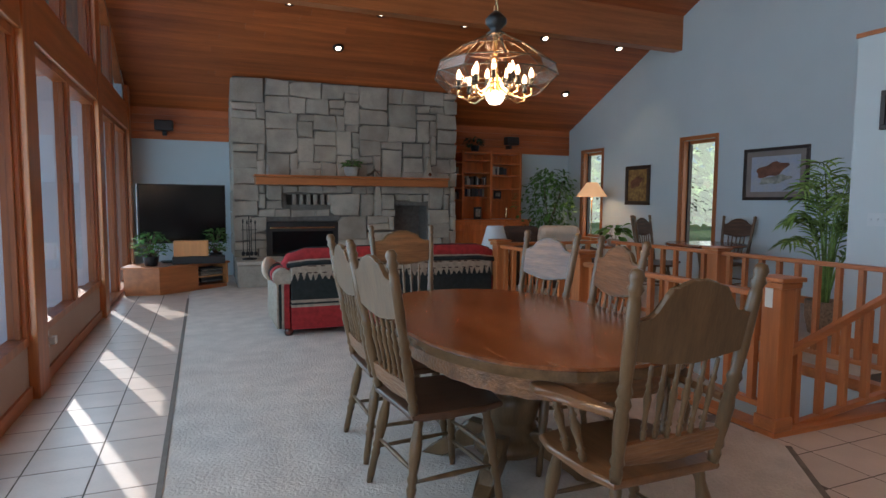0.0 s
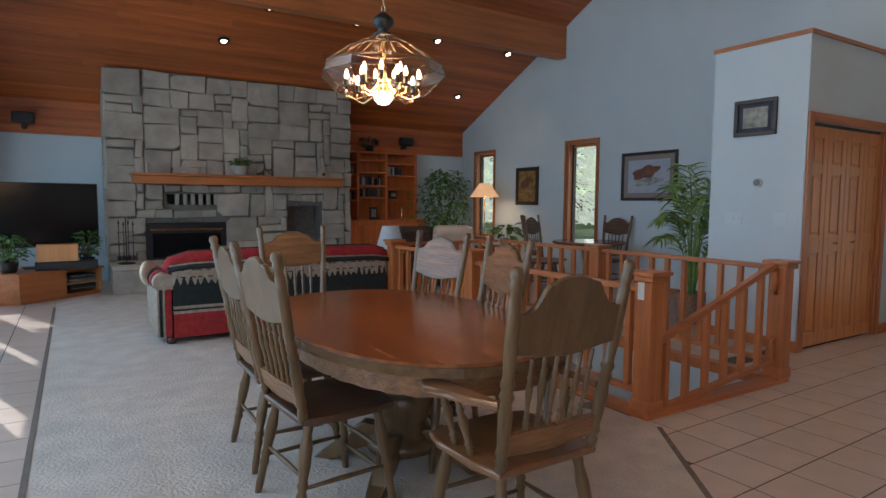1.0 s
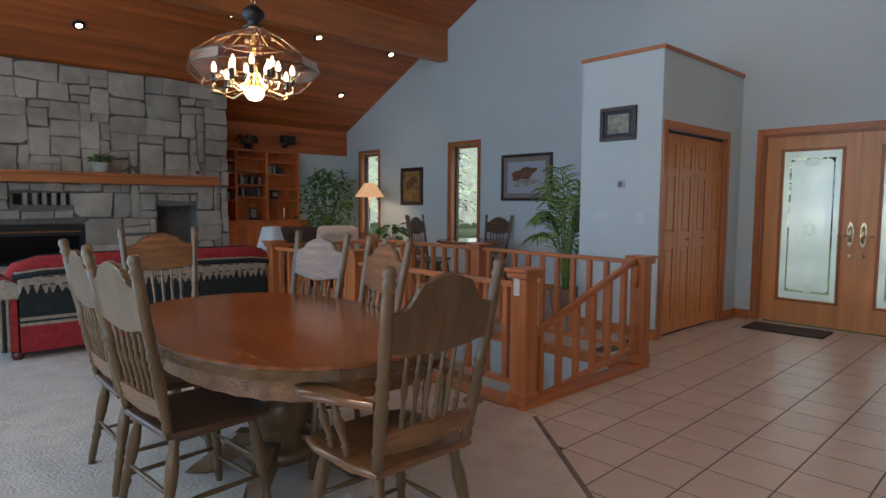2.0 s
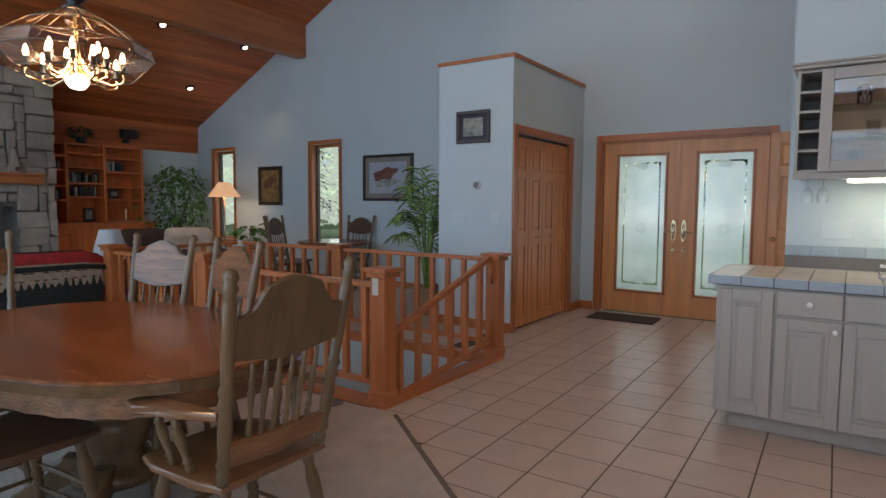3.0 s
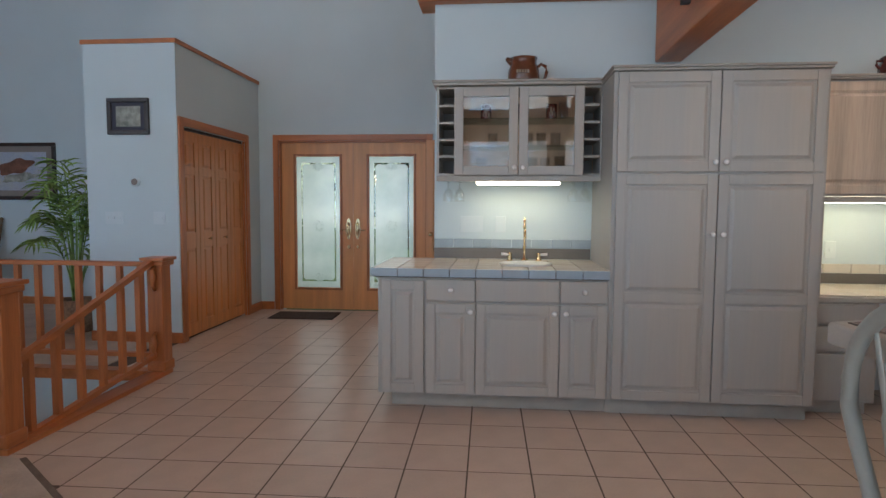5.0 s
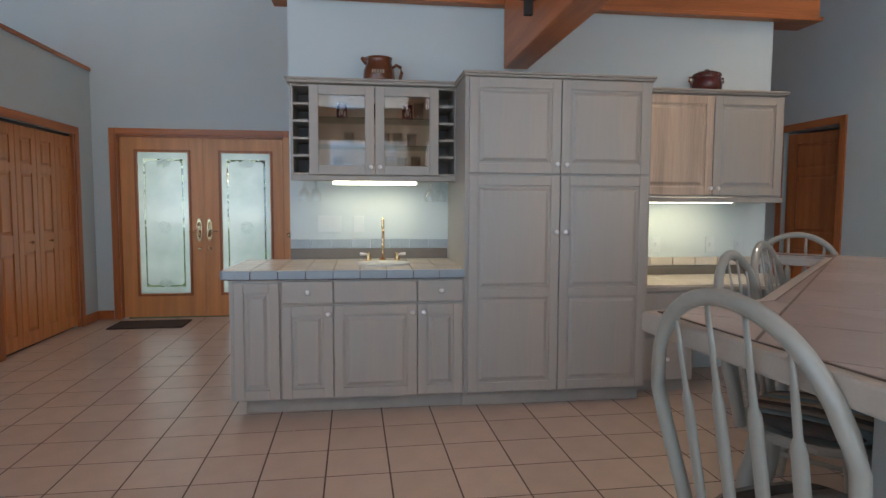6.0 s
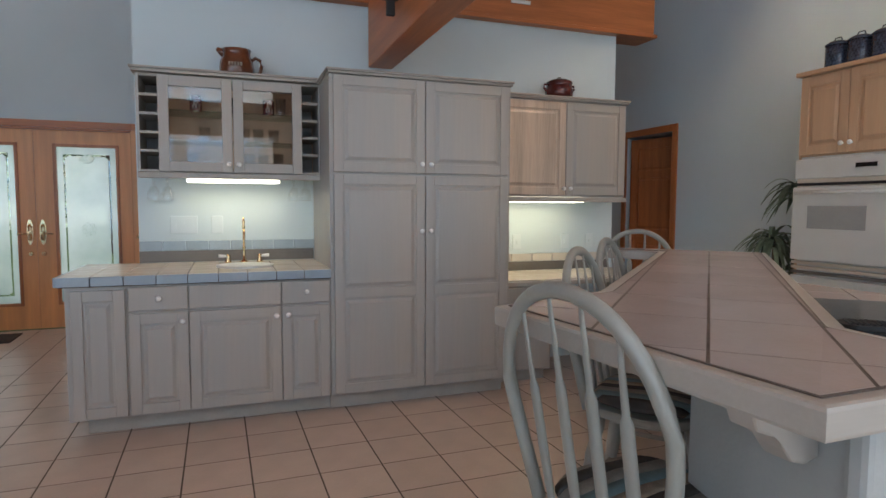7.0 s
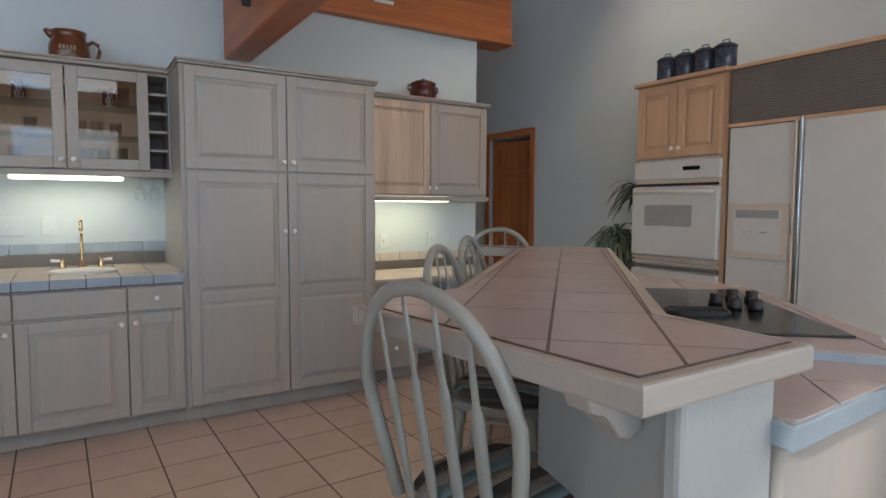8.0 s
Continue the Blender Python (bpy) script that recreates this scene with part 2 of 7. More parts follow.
M_BLUEENAMEL = material("speckled_blue_enamel", (0.03, 0.045, 0.075), 0.25, var=0.6, scale=90, bump=0.02, coat=0.4)
M_GRILLE = material("brown_grey_grille", (0.16, 0.145, 0.13), 0.5, var=0.1)
M_GREYGLASS = material("grey_oven_window", (0.36, 0.37, 0.36), 0.2, var=0.05, bump=0)
M_BEIGE = material("almond_plastic", (0.63, 0.56, 0.46), 0.4, var=0.03)
M_MATBOARD = material("dark_matboard", (0.05, 0.05, 0.07), 0.8, var=0.1)
M_FRAME = material("dark_frame", (0.035, 0.022, 0.018), 0.35, var=0.3)
M_PAINT_BLUE = material("painting_blue", (0.34, 0.40, 0.52), 0.6, var=0.3, scale=7, second=(0.42, 0.44, 0.46))
M_PAINT_BROWN = material("painting_brown", (0.17, 0.07, 0.04), 0.6, var=0.4, scale=9)
M_PAINT_GOLD = material("painting_gold", (0.38, 0.25, 0.08), 0.6, var=0.4, scale=14, second=(0.14, 0.07, 0.03))
M_PAINT_PALE = material("painting_pale", (0.42, 0.42, 0.36), 0.6, var=0.3, scale=14, second=(0.14, 0.16, 0.13))
M_MAT = material("dark_doormat", (0.055, 0.04, 0.035), 0.95, var=0.3, scale=40, bump=0.6)
M_CEDAR_OUT = material("fir_bark_far", (0.09, 0.065, 0.05), 0.95, var=0.3)
M_CABRED = material("orange_stained_fir", (0.60, 0.165, 0.04), 0.4, var=0.2, scale=6, bump=0.05, stretch=ALONG_Z)


# ---- mesh helpers ----
def bx(bm, x0, x1, y0, y1, z0, z1, bevel=0.0):
    """A box, with its edges rounded by bevel, added to bm."""
    vs = [bm.verts.new((x, y, z)) for x in (x0, x1) for y in (y0, y1) for z in (z0, z1)]
    fs = [bm.faces.new([vs[i] for i in q]) for q in ((0, 1, 3, 2), (4, 6, 7, 5), (0, 4, 5, 1), (2, 3, 7, 6), (0, 2, 6, 4), (1, 5, 7, 3))]
    if bevel:
        bmesh.ops.bevel(bm, geom=list({e for f in fs for e in f.edges}), offset=bevel, segments=2, profile=0.5, affect="EDGES", clamp_overlap=True)
    return bm


def lathe(bm, profile, centre=(0, 0, 0), seg=16, cap=True, m=None):
    """A turned form: profile of (radius, height)."""
    rings = []
    m = m or Matrix.Translation(centre)
    for r, z in profile:
        rings.append([bm.verts.new(m @ Vector((r * math.cos(a), r * math.sin(a), z))) for a in (2 * math.pi * k / seg for k in range(seg))])
    for a, b in zip(rings, rings[1:]):
        for k in range(seg):
            f = bm.faces.new((a[k], a[(k + 1) % seg], b[(k + 1) % seg], b[k]))
            f.smooth = True
    if cap:
        bm.faces.new(list(reversed(rings[0])))
        bm.faces.new(rings[-1])
    return bm


def turned(bm, p, q, profile, seg=10):
    """A turned spindle from p to q; profile: (radius, share of the length)."""
    p, q = Vector(p), Vector(q)
    d = q - p
    m = Matrix.Translation(p) @ d.to_track_quat("Z", "Y").to_matrix().to_4x4()
    return lathe(bm, [(r, s * d.length) for r, s in profile], seg=seg, m=m)


def tube(bm, pts, r, seg=8, closed=False, flat=1.0):
    """A round bar along points; r is a radius or a list of them."""
    pts = [Vector(p) for p in pts]
    n = len(pts)
    rings = []
    for i, p in enumerate(pts):
        a = pts[(i - 1) % n] if (i or closed) else p
        b = pts[(i + 1) % n] if (i < n - 1 or closed) else p
        d = (b - a).normalized()
        up = Vector((0, 0, 1)) if abs(d.z) < 0.95 else Vector((0, 1, 0))
        u = d.cross(up).normalized()
        v = u.cross(d)
        rr = r[i] if isinstance(r, (list, tuple)) else r
        rings.append([bm.verts.new(p + u * rr * math.cos(t) + v * rr * flat * math.sin(t)) for t in (2 * math.pi * k / seg for k in range(seg))])
    pairs = list(zip(rings, rings[1:])) + ([(rings[-1], rings[0])] if closed else [])
    for a, b in pairs:
        for k in range(seg):
            bm.faces.new((a[k], a[(k + 1) % seg], b[(k + 1) % seg], b[k])).smooth = True
    if not closed:
        bm.faces.new(list(reversed(rings[0])))
        bm.faces.new(rings[-1])
    return bm


def prism(bm, poly, z0, z1, m=None, bevel=0.0):
    """A plate: the outline poly (x, y) from z0 to z1, laid by m."""
    m = m or Matrix()
    lo = [bm.verts.new(m @ Vector((x, y, z0))) for x, y in poly]
    hi = [bm.verts.new(m @ Vector((x, y, z1))) for x, y in poly]
    fs = [bm.faces.new(list(reversed(lo))), bm.faces.new(hi)]
    n = len(poly)
    for k in range(n):
        fs.append(bm.faces.new((lo[k], lo[(k + 1) % n], hi[(k + 1) % n], hi[k])))
    if bevel:
        rim = [e for f in fs[:2] for e in f.edges]
        bmesh.ops.bevel(bm, geom=rim, offset=bevel, segments=2, profile=0.5, affect="EDGES", clamp_overlap=True)
    return bm


def part(name, bm, mat, parent=None, label="", m=None):
    """Links a bmesh as one mesh object, under a thing or a part."""
    data = bpy.data.meshes.new(name)
    bmesh.ops.recalc_face_normals(bm, faces=bm.faces)
    bm.to_mesh(data)
    bm.free()
    data.materials.append(mat)
    ob = new(name, data)
    if m is not None:
        ob.matrix_basis = m
    if parent is not None:
        ob.parent = parent
    if label:
        ob["label"] = label
    return ob


def thing(name, label, category, m=None, group="", kind=""):
    ob = new(name)
    ob.empty_display_size = 0.1
    ob.matrix_basis = m or Matrix()
    return tagged(ob, label, category, group, kind)


def box(name, x0, x1, y0, y1, z0, z1, mat, parent=None, bevel=0.0, label=""):
    return part(name, bx(bmesh.new(), x0, x1, y0, y1, z0, z1, bevel), mat, parent, label)


def structure(name, bm, mat, label, category):
    return tagged(part(name, bm, mat), label, category, kind="structure")


def shared(name, data, m, parent):
    """One more object on a mesh that alike pieces share."""
    ob = new(name, data)
    ob.matrix_basis = m
    ob.parent = parent
    return ob


def rnd(a, b):
    return random.uniform(a, b)

# ---- the large structure ----
XW, XE, YN, YS = -1.07, 7.25, 10.85, -4.6      # inner faces of the outer walls
SLOPE, EAVE, RIDGE_Y = 0.475, 2.78, 2.0


def ceiling_z(y):
    return EAVE + (YN - y) * SLOPE if y > RIDGE_Y else EAVE + (YN - RIDGE_Y) * SLOPE - (RIDGE_Y - y) * SLOPE


def slab_wall(bm, axis, at, thick, pieces):
    """Butted blocks of a wall: pieces of (u0, u1, z0, z1 or (z at u0, z at u1))."""
    for u0, u1, z0, z1 in pieces:
        za, zb = z1 if isinstance(z1, tuple) else (z1, z1)
        c = [(u0, z0), (u1, z0), (u1, zb), (u0, za)]
        vs = []
        for d in (at, at + thick):
            vs.append([bm.verts.new((d, u, z) if axis == "x" else (u, d, z)) for u, z in c])
        bm.faces.new(vs[0]), bm.faces.new(list(reversed(vs[1])))
        for k in range(4):
            bm.faces.new((vs[0][k], vs[1][k], vs[1][(k + 1) % 4], vs[0][(k + 1) % 4]))
    return bm


def gable(y0, y1, z0):
    """Wall pieces from y0 to y1 up to the ceiling."""
    cuts = [y0] + ([RIDGE_Y] if y0 < RIDGE_Y < y1 else []) + [y1]
    return [(a, b, z0, (ceiling_z(a) + 0.02, ceiling_z(b) + 0.02)) for a, b in zip(cuts, cuts[1:])]


# floor: carpet, tile beds and the stairwell's hole
WELL = (3.03, 4.36, 2.40, 5.70)
bm = bmesh.new()
HOLE = (WELL[0] - 0.06, WELL[1] + 0.06, WELL[2] - 0.06, WELL[3] + 0.06)
for x0, x1, y0, y1 in ((XW, HOLE[0], YS, YN), (HOLE[1], XE, YS, YN), (HOLE[0], HOLE[1], YS, HOLE[2]), (HOLE[0], HOLE[1], HOLE[3], YN)):
    bx(bm, x0, x1, y0, y1, -0.25, -0.0012)
structure("floor", bm, M_GROUT, "concrete and grout bed under carpet and tile", "floor")
CARPET_EDGE = [(-0.21, 10.0), (-0.21, -0.9), (0.55, -0.9), (2.87, 2.16), (2.87, 5.83), (4.5, 5.83), (4.5, 2.9), (5.37, 2.9), (5.37, 3.6), (7.25, 3.6), (7.25, 10.85), (-0.21, 10.85)]
bm = prism(bmesh.new(), CARPET_EDGE, -0.012, 0.006)
structure("carpet", bm, M_CARPET, "cream cut-pile carpet with footmarks", "carpet")

# west wall of tall windows
POSTS = (-3.96, -1.1, 1.75, 4.62, 7.50, 10.36)
bm = bmesh.new()
pieces = [(YS - 0.2, POSTS[0] - 0.1, -0.25, 2.3)]
for a, b in zip(POSTS, POSTS[1:]):
    if a < 7:
        pieces.append((a + 0.0, b, -0.25, 0.36))
pieces += [(10.30, YN + 0.2, -0.25, 2.34)]
slab_wall(bm, "x", XW - 0.2, 0.2, pieces)
structure("wall_west", bm, M_LOWWALL, "low painted wall under the tall windows", "wall")
bm = bmesh.new()
slab_wall(bm, "x", XW - 0.2, 0.2, gable(YS - 0.2, POSTS[0] - 0.1, 2.3) + [(10.0, YN + 0.2, 2.72, (ceiling_z(10.0), ceiling_z(YN) - 0.1))])
structure("wall_west_upper", bm, M_WALL, "painted wall beside the upper windows", "wall")
frame_w = thing("window_wall_frame", "heavy reddish fir posts and beams of the window wall", "window frame", kind="structure")
for y in POSTS:
    box("post", XW - 0.09, XW + 0.06, y - 0.14, y + 0.14, 0.0, ceiling_z(min(y, 10.3)) - 0.02, M_FIR_Z, frame_w, 0.008)
for a, b in zip(POSTS, POSTS[1:]):
    box("beam", XW - 0.09, XW + 0.05, a + 0.14, b - 0.14, 2.35, 2.72, M_FIR_Y, frame_w, 0.008)
for a, b in zip(POSTS, POSTS[1:]):
    for y in (a, (a + b) / 2):
        box("outer_mullion", XW - 0.31, XW - 0.0925, y - (0.07 if y == a else 0.035), y + (0.07 if y == a else 0.035), 0.0, 2.34, M_MULLION, frame_w, 0.006, "pale blue-grey painted outer mullion")


def window_unit(name, y0, y1, z0, z1a, z1b, label):
    """A framed pane in the west wall; its head may follow the roof."""
    w = thing(name, label, "window", kind="structure")
    t = 0.055
    for a, b, x0, x1, mat in ((0, 0, XW - 0.09, XW + 0.012, M_FIR_Z),):
        bm = bmesh.new()
        outer = [(y0, z0), (y1, z0), (y1, z1b), (y0, z1a)]
        inner = [(y0 + t, z0 + t), (y1 - t, z0 + t), (y1 - t, z1b - t), (y0 + t, z1a - t)]
        ring = {}
        for k, x in enumerate((x0, x1)):
            ring[k] = ([bm.verts.new((x, *p)) for p in outer], [bm.verts.new((x, *p)) for p in inner])
        for k in range(4):
            j = (k + 1) % 4
            bm.faces.new((ring[0][0][k], ring[0][0][j], ring[1][0][j], ring[1][0][k]))
            bm.faces.new((ring[0][1][k], ring[1][1][k], ring[1][1][j], ring[0][1][j]))
            for q in (0, 1):
                bm.faces.new((ring[q][0][k], ring[q][0][j], ring[q][1][j], ring[q][1][k]))
        part("window_frame", bm, mat, w)
    bm = bmesh.new()
    vs = [bm.verts.new((XW - 0.045, *p)) for p in inner]
    bm.faces.new(vs)
    pane = part("pane", bm, M_PANE, w)
    pane.visible_shadow = False
    # inner sash stop
    box("sash", XW - 0.040, XW - 0.012, y0 + t, y0 + t + 0.035, z0 + t, min(z1a, z1b) - t, M_FIR_Z, w)
    box("sash", XW - 0.040, XW - 0.012, y1 - t - 0.035, y1 - t, z0 + t, min(z1a, z1b) - t, M_FIR_Z, w)
    return w


k = 1
for a, b in zip(POSTS, POSTS[1:]):
    mid = (a + b) / 2
    low = 0.36 if a < 7 else 0.02
    for y0, y1 in ((a + 0.14, mid), (mid, b - 0.14)):
        window_unit("window_%d" % k, y0, y1, low, 2.35, 2.35, "tall fir-framed window pane" if a < 7 else "fir-framed sliding glass door panel")
        k += 1
        top = lambda y: ceiling_z(y) - 0.12
        if top(y1) > 2.95:
            window_unit("window_%d" % k, y0, y1, 2.72, top(y0), top(y1), "upper fir-framed window under the sloping roof")
            k += 1

# ledge added only to shorten the sun patches on the floor
tagged(box("sun_cut_ledge", XW - 0.66, XW - 0.24, YS, YN, 2.46, 2.56, M_FIR_Y), "added fir ledge outside above the windows that cuts the sun", "eave", kind="structure")
structure("patio", bx(bmesh.new(), -7.5, XW - 0.32, -12, 40, -0.299, -0.24), M_PAVE, "pale concrete patio along the window wall", "patio")

# north wall behind the fireplace, east gable wall, south wall
bm = slab_wall(bmesh.new(), "y", YN, 0.2, [(XW - 0.2, XE + 0.2, -0.25, 2.285)])
structure("wall_north", bm, M_WALL, "pale painted wall behind the fireplace", "wall")
bm = bmesh.new()
for x0, x1 in ((XW, XE),):
    for i in range(4):
        bx(bm, x0, x1, YN - 0.03, YN + 0.2, 2.285 + i * 0.13, 2.285 + i * 0.13 + 0.125)
structure("wood_frieze", bm, M_CEDAR, "horizontal cedar boards above the wall", "wall panelling")
W1, W2 = (9.68, 10.30), (6.90, 7.57)           # slim windows of the east wall
DOOR = (0.635, 2.455)
ZW0, ZW1 = 0.60, 2.30
bm = bmesh.new()
slab_wall(bm, "x", XE, 0.2, gable(W1[1], YN + 0.2, -0.25) + gable(W2[1], W1[0], -0.25) + gable(DOOR[1], W2[0], -0.25) + gable(YS - 0.2, DOOR[0], -0.25)
          + [(*W1, -0.25, ZW0), (*W2, -0.25, ZW0)] + gable(*W1, ZW1) + gable(*W2, ZW1) + gable(*DOOR, 2.075))
structure("wall_east", bm, M_WALL, "pale blue-grey gable wall with slim windows", "wall")
bm = slab_wall(bmesh.new(), "y", YS - 0.2, 0.2, [(XW, 5.12, -0.25, ceiling_z(YS) + 0.02), (5.86, XE, -0.25, ceiling_z(YS) + 0.02), (5.12, 5.86, 2.065, ceiling_z(YS) + 0.02)])
structure("wall_south", bm, M_WALL, "pale painted kitchen wall", "wall")

# kitchen wall that ends in the room
KX = 4.58
bm = slab_wall(bmesh.new(), "x", KX, 0.14, [(-3.49, 0.255, -0.25, 3.4)] )
structure("wall_kitchen", bm, M_WALL, "pale painted wall behind the kitchen cabinets", "wall")

# ceiling boards
bm = bmesh.new()
for side in (0, 1):
    length = ((YN - RIDGE_Y) if side == 0 else (RIDGE_Y - YS)) / math.cos(math.atan(SLOPE)) + 0.4
    n = int(length / 0.14)
    for i in range(n):
        s0, s1 = i * 0.14, i * 0.14 + 0.136
        cuts = [XW - 0.1] + sorted(rnd(0, 6) for _ in range(2)) + [XE + 0.05]
        for xa, xb in zip(cuts, cuts[1:]):
            c, s = math.cos(math.atan(SLOPE)), math.sin(math.atan(SLOPE))
            top = RIDGE_Y, EAVE + (YN - RIDGE_Y) * SLOPE
            vs = []
            for sx in (xa, xb - 0.003):
                for d, lift in ((s0, 0), (s1, 0), (s1, 0.03), (s0, 0.03)):
                    vs.append(bm.verts.new((sx, top[0] + (d * c if side == 0 else -d * c), top[1] - d * s + lift)))
            for q in ((0, 1, 2, 3), (4, 5, 6, 7), (0, 1, 5, 4), (1, 2, 6, 5), (2, 3, 7, 6), (3, 0, 4, 7)):
                bm.faces.new([vs[j] for j in q])
structure("ceiling", bm, M_CEDAR, "sloping ceiling of reddish cedar boards", "ceiling")
bm = bmesh.new()
for sgn in (1, -1):
    run = (YN - RIDGE_Y + 0.6) if sgn == 1 else (RIDGE_Y - YS + 0.6)
    top = EAVE + (YN - RIDGE_Y) * SLOPE + 0.05
    vs = [bm.verts.new((x, RIDGE_Y + sgn * d, top - d * SLOPE + h)) for x in (XW - 0.8, XE + 0.8) for d, h in ((0, 0), (run, 0), (run, 0.15), (0, 0.15))]
    for q in ((0, 1, 2, 3), (4, 5, 6, 7), (0, 1, 5, 4), (1, 2, 6, 5), (2, 3, 7, 6), (3, 0, 4, 7)):
        bm.faces.new([vs[j] for j in q])
structure("roof", bm, M_GRILLE, "roof deck above the boards", "roof")
tagged(box("ceiling_beam", XW, XE, 7.66, 7.86, 3.76, 4.30, M_FIR_X, bevel=0.01), "long reddish fir purlin under the ceiling", "beam", kind="structure")
tagged(box("ridge_beam", XW, XE, RIDGE_Y - 0.1, RIDGE_Y + 0.1, 6.35, 6.92, M_FIR_X, bevel=0.01), "reddish fir ridge beam", "beam", kind="structure")

# kitchen beams
tagged(box("kitchen_header_beam", KX - 0.06, KX + 0.2, -3.84, 0.36, 2.79, 3.35, M_FIR_Y, bevel=0.008), "reddish fir header beam over the kitchen wall", "beam", kind="structure")
tagged(box("kitchen_cross_beam", XW, KX - 0.06, -1.48, -1.30, 2.305, 2.92, M_FIR_X, bevel=0.008), "fir cross beam above the tall cabinet", "beam", kind="structure")

tagged(box("trim_header_lip", KX - 0.085, KX + 0.2, -3.855, 0.375, 2.757, 2.788, M_FIR_Y, bevel=0.006), "fir lip board along the bottom of the header beam", "trim", kind="structure")

# closet block by the entry
CX, CY, CN = 5.38, 2.705, 3.59
bm = bmesh.new()
slab_wall(bm, "x", CX, 0.07, [(CY, CN, 0, 2.75)])
slab_wall(bm, "y", CY, 0.12, [(CX + 0.07, 5.47, 0, 2.75), (6.83, XE, 0, 2.75), (5.47, 6.83, 2.02, 2.75)])
slab_wall(bm, "y", CN - 0.12, 0.12, [(CX + 0.07, XE, 0, 2.75)])
bx(bm, CX + 0.07, XE, CY + 0.12, CN - 0.12, 2.60, 2.70)
structure("wall_closet", bm, M_WALL, "pale blue-grey closet block that stops below the ceiling", "wall")
cap = bmesh.new()
bx(cap, CX - 0.015, CX + 0.14, CY - 0.015, CN + 0.015, 2.75, 2.788)
bx(cap, CX + 0.14, XE, CY - 0.015, CY + 0.14, 2.75, 2.788)
structure("trim_closet_cap", cap, M_FIR_X, "fir cap on top of the closet block", "trim")

# ground outside, one sheet that leaves the house free
bm = bmesh.new()
for x0, x1, y0, y1 in ((-400, XW - 0.3, -400, 400), (XE + 0.3, 400, -400, 400), (XW - 0.3, XE + 0.3, YN + 0.3, 400), (XW - 0.3, XE + 0.3, -400, YS - 0.3)):
    bx(bm, x0, x1, y0, y1, -0.6, -0.3)
structure("ground", bm, M_GRASS, "lawn round the house", "ground")


# ---- doors, casings and small trim ----
def casing(name, m, w, h, parent=None, t=0.07, d=0.02, sill=False, mats=None):
    """Casing round an opening w by h: local x along the wall, front towards -y."""
    c = thing(name, "fir casing round the opening", "door casing", m, kind="structure") if parent is None else parent
    box("jamb", -t, 0, -d, 0, 0, h + t, M_FIR_Z, c, 0.004)
    box("jamb", w, w + t, -d, 0, 0, h + t, M_FIR_Z, c, 0.004)
    box("head", 0, w, -d, 0, h, h + t, M_FIR_X, c, 0.004)
    if sill:
        box("sill", -t, w + t, -d - 0.015, 0, -t, 0, M_FIR_X, c, 0.004)
    return c


def leaf_part(name, w, h, cols, mat, parent, t=0.035, stile=0.09, m=None):
    """A panelled leaf: a slab with stiles, rails and raised fields as parts under it."""
    ob = part(name, bx(bmesh.new(), 0, w, -t + 0.012, 0, 0, h), mat, parent, m=m)
    f0, f1 = -t, -t + 0.0118
    for u0, u1 in ((0, stile), (w - stile, w)):
        box("stile", u0, u1, f0, f1, 0, h, mat, ob, 0.003)
    edges = [0] + [v for v0, v1, _ in cols for v in (v0, v1)] + [h]
    for a, b in zip(edges[0::2], edges[1::2]):
        box("rail", stile, w - stile, f0, f1, a, b, mat, ob, 0.003)
    for v0, v1, _ in cols:
        u0, u1, g = stile, w - stile, 0.014
        k = min(0.020, (u1 - u0) * 0.15)
        bm = bmesh.new()
        lo = [bm.verts.new(p) for p in ((u0 + g, f1 - 0.0002, v0 + g), (u1 - g, f1 - 0.0002, v0 + g), (u1 - g, f1 - 0.0002, v1 - g), (u0 + g, f1 - 0.0002, v1 - g))]
        hi = [bm.verts.new(p) for p in ((u0 + g + k, f0 + 0.001, v0 + g + k), (u1 - g - k, f0 + 0.001, v0 + g + k), (u1 - g - k, f0 + 0.001, v1 - g - k), (u0 + g + k, f0 + 0.001, v1 - g - k))]
        bm.faces.new(hi)
        for i in range(4):
            bm.faces.new((lo[i], lo[(i + 1) % 4], hi[(i + 1) % 4], hi[i]))
        part("raised_panel", bm, mat, ob)
    return ob


SIX = lambda h: [(0.12, 0.43 * h, 1), (0.51 * h, 0.79 * h, 1), (0.83 * h, h - 0.10, 1)]
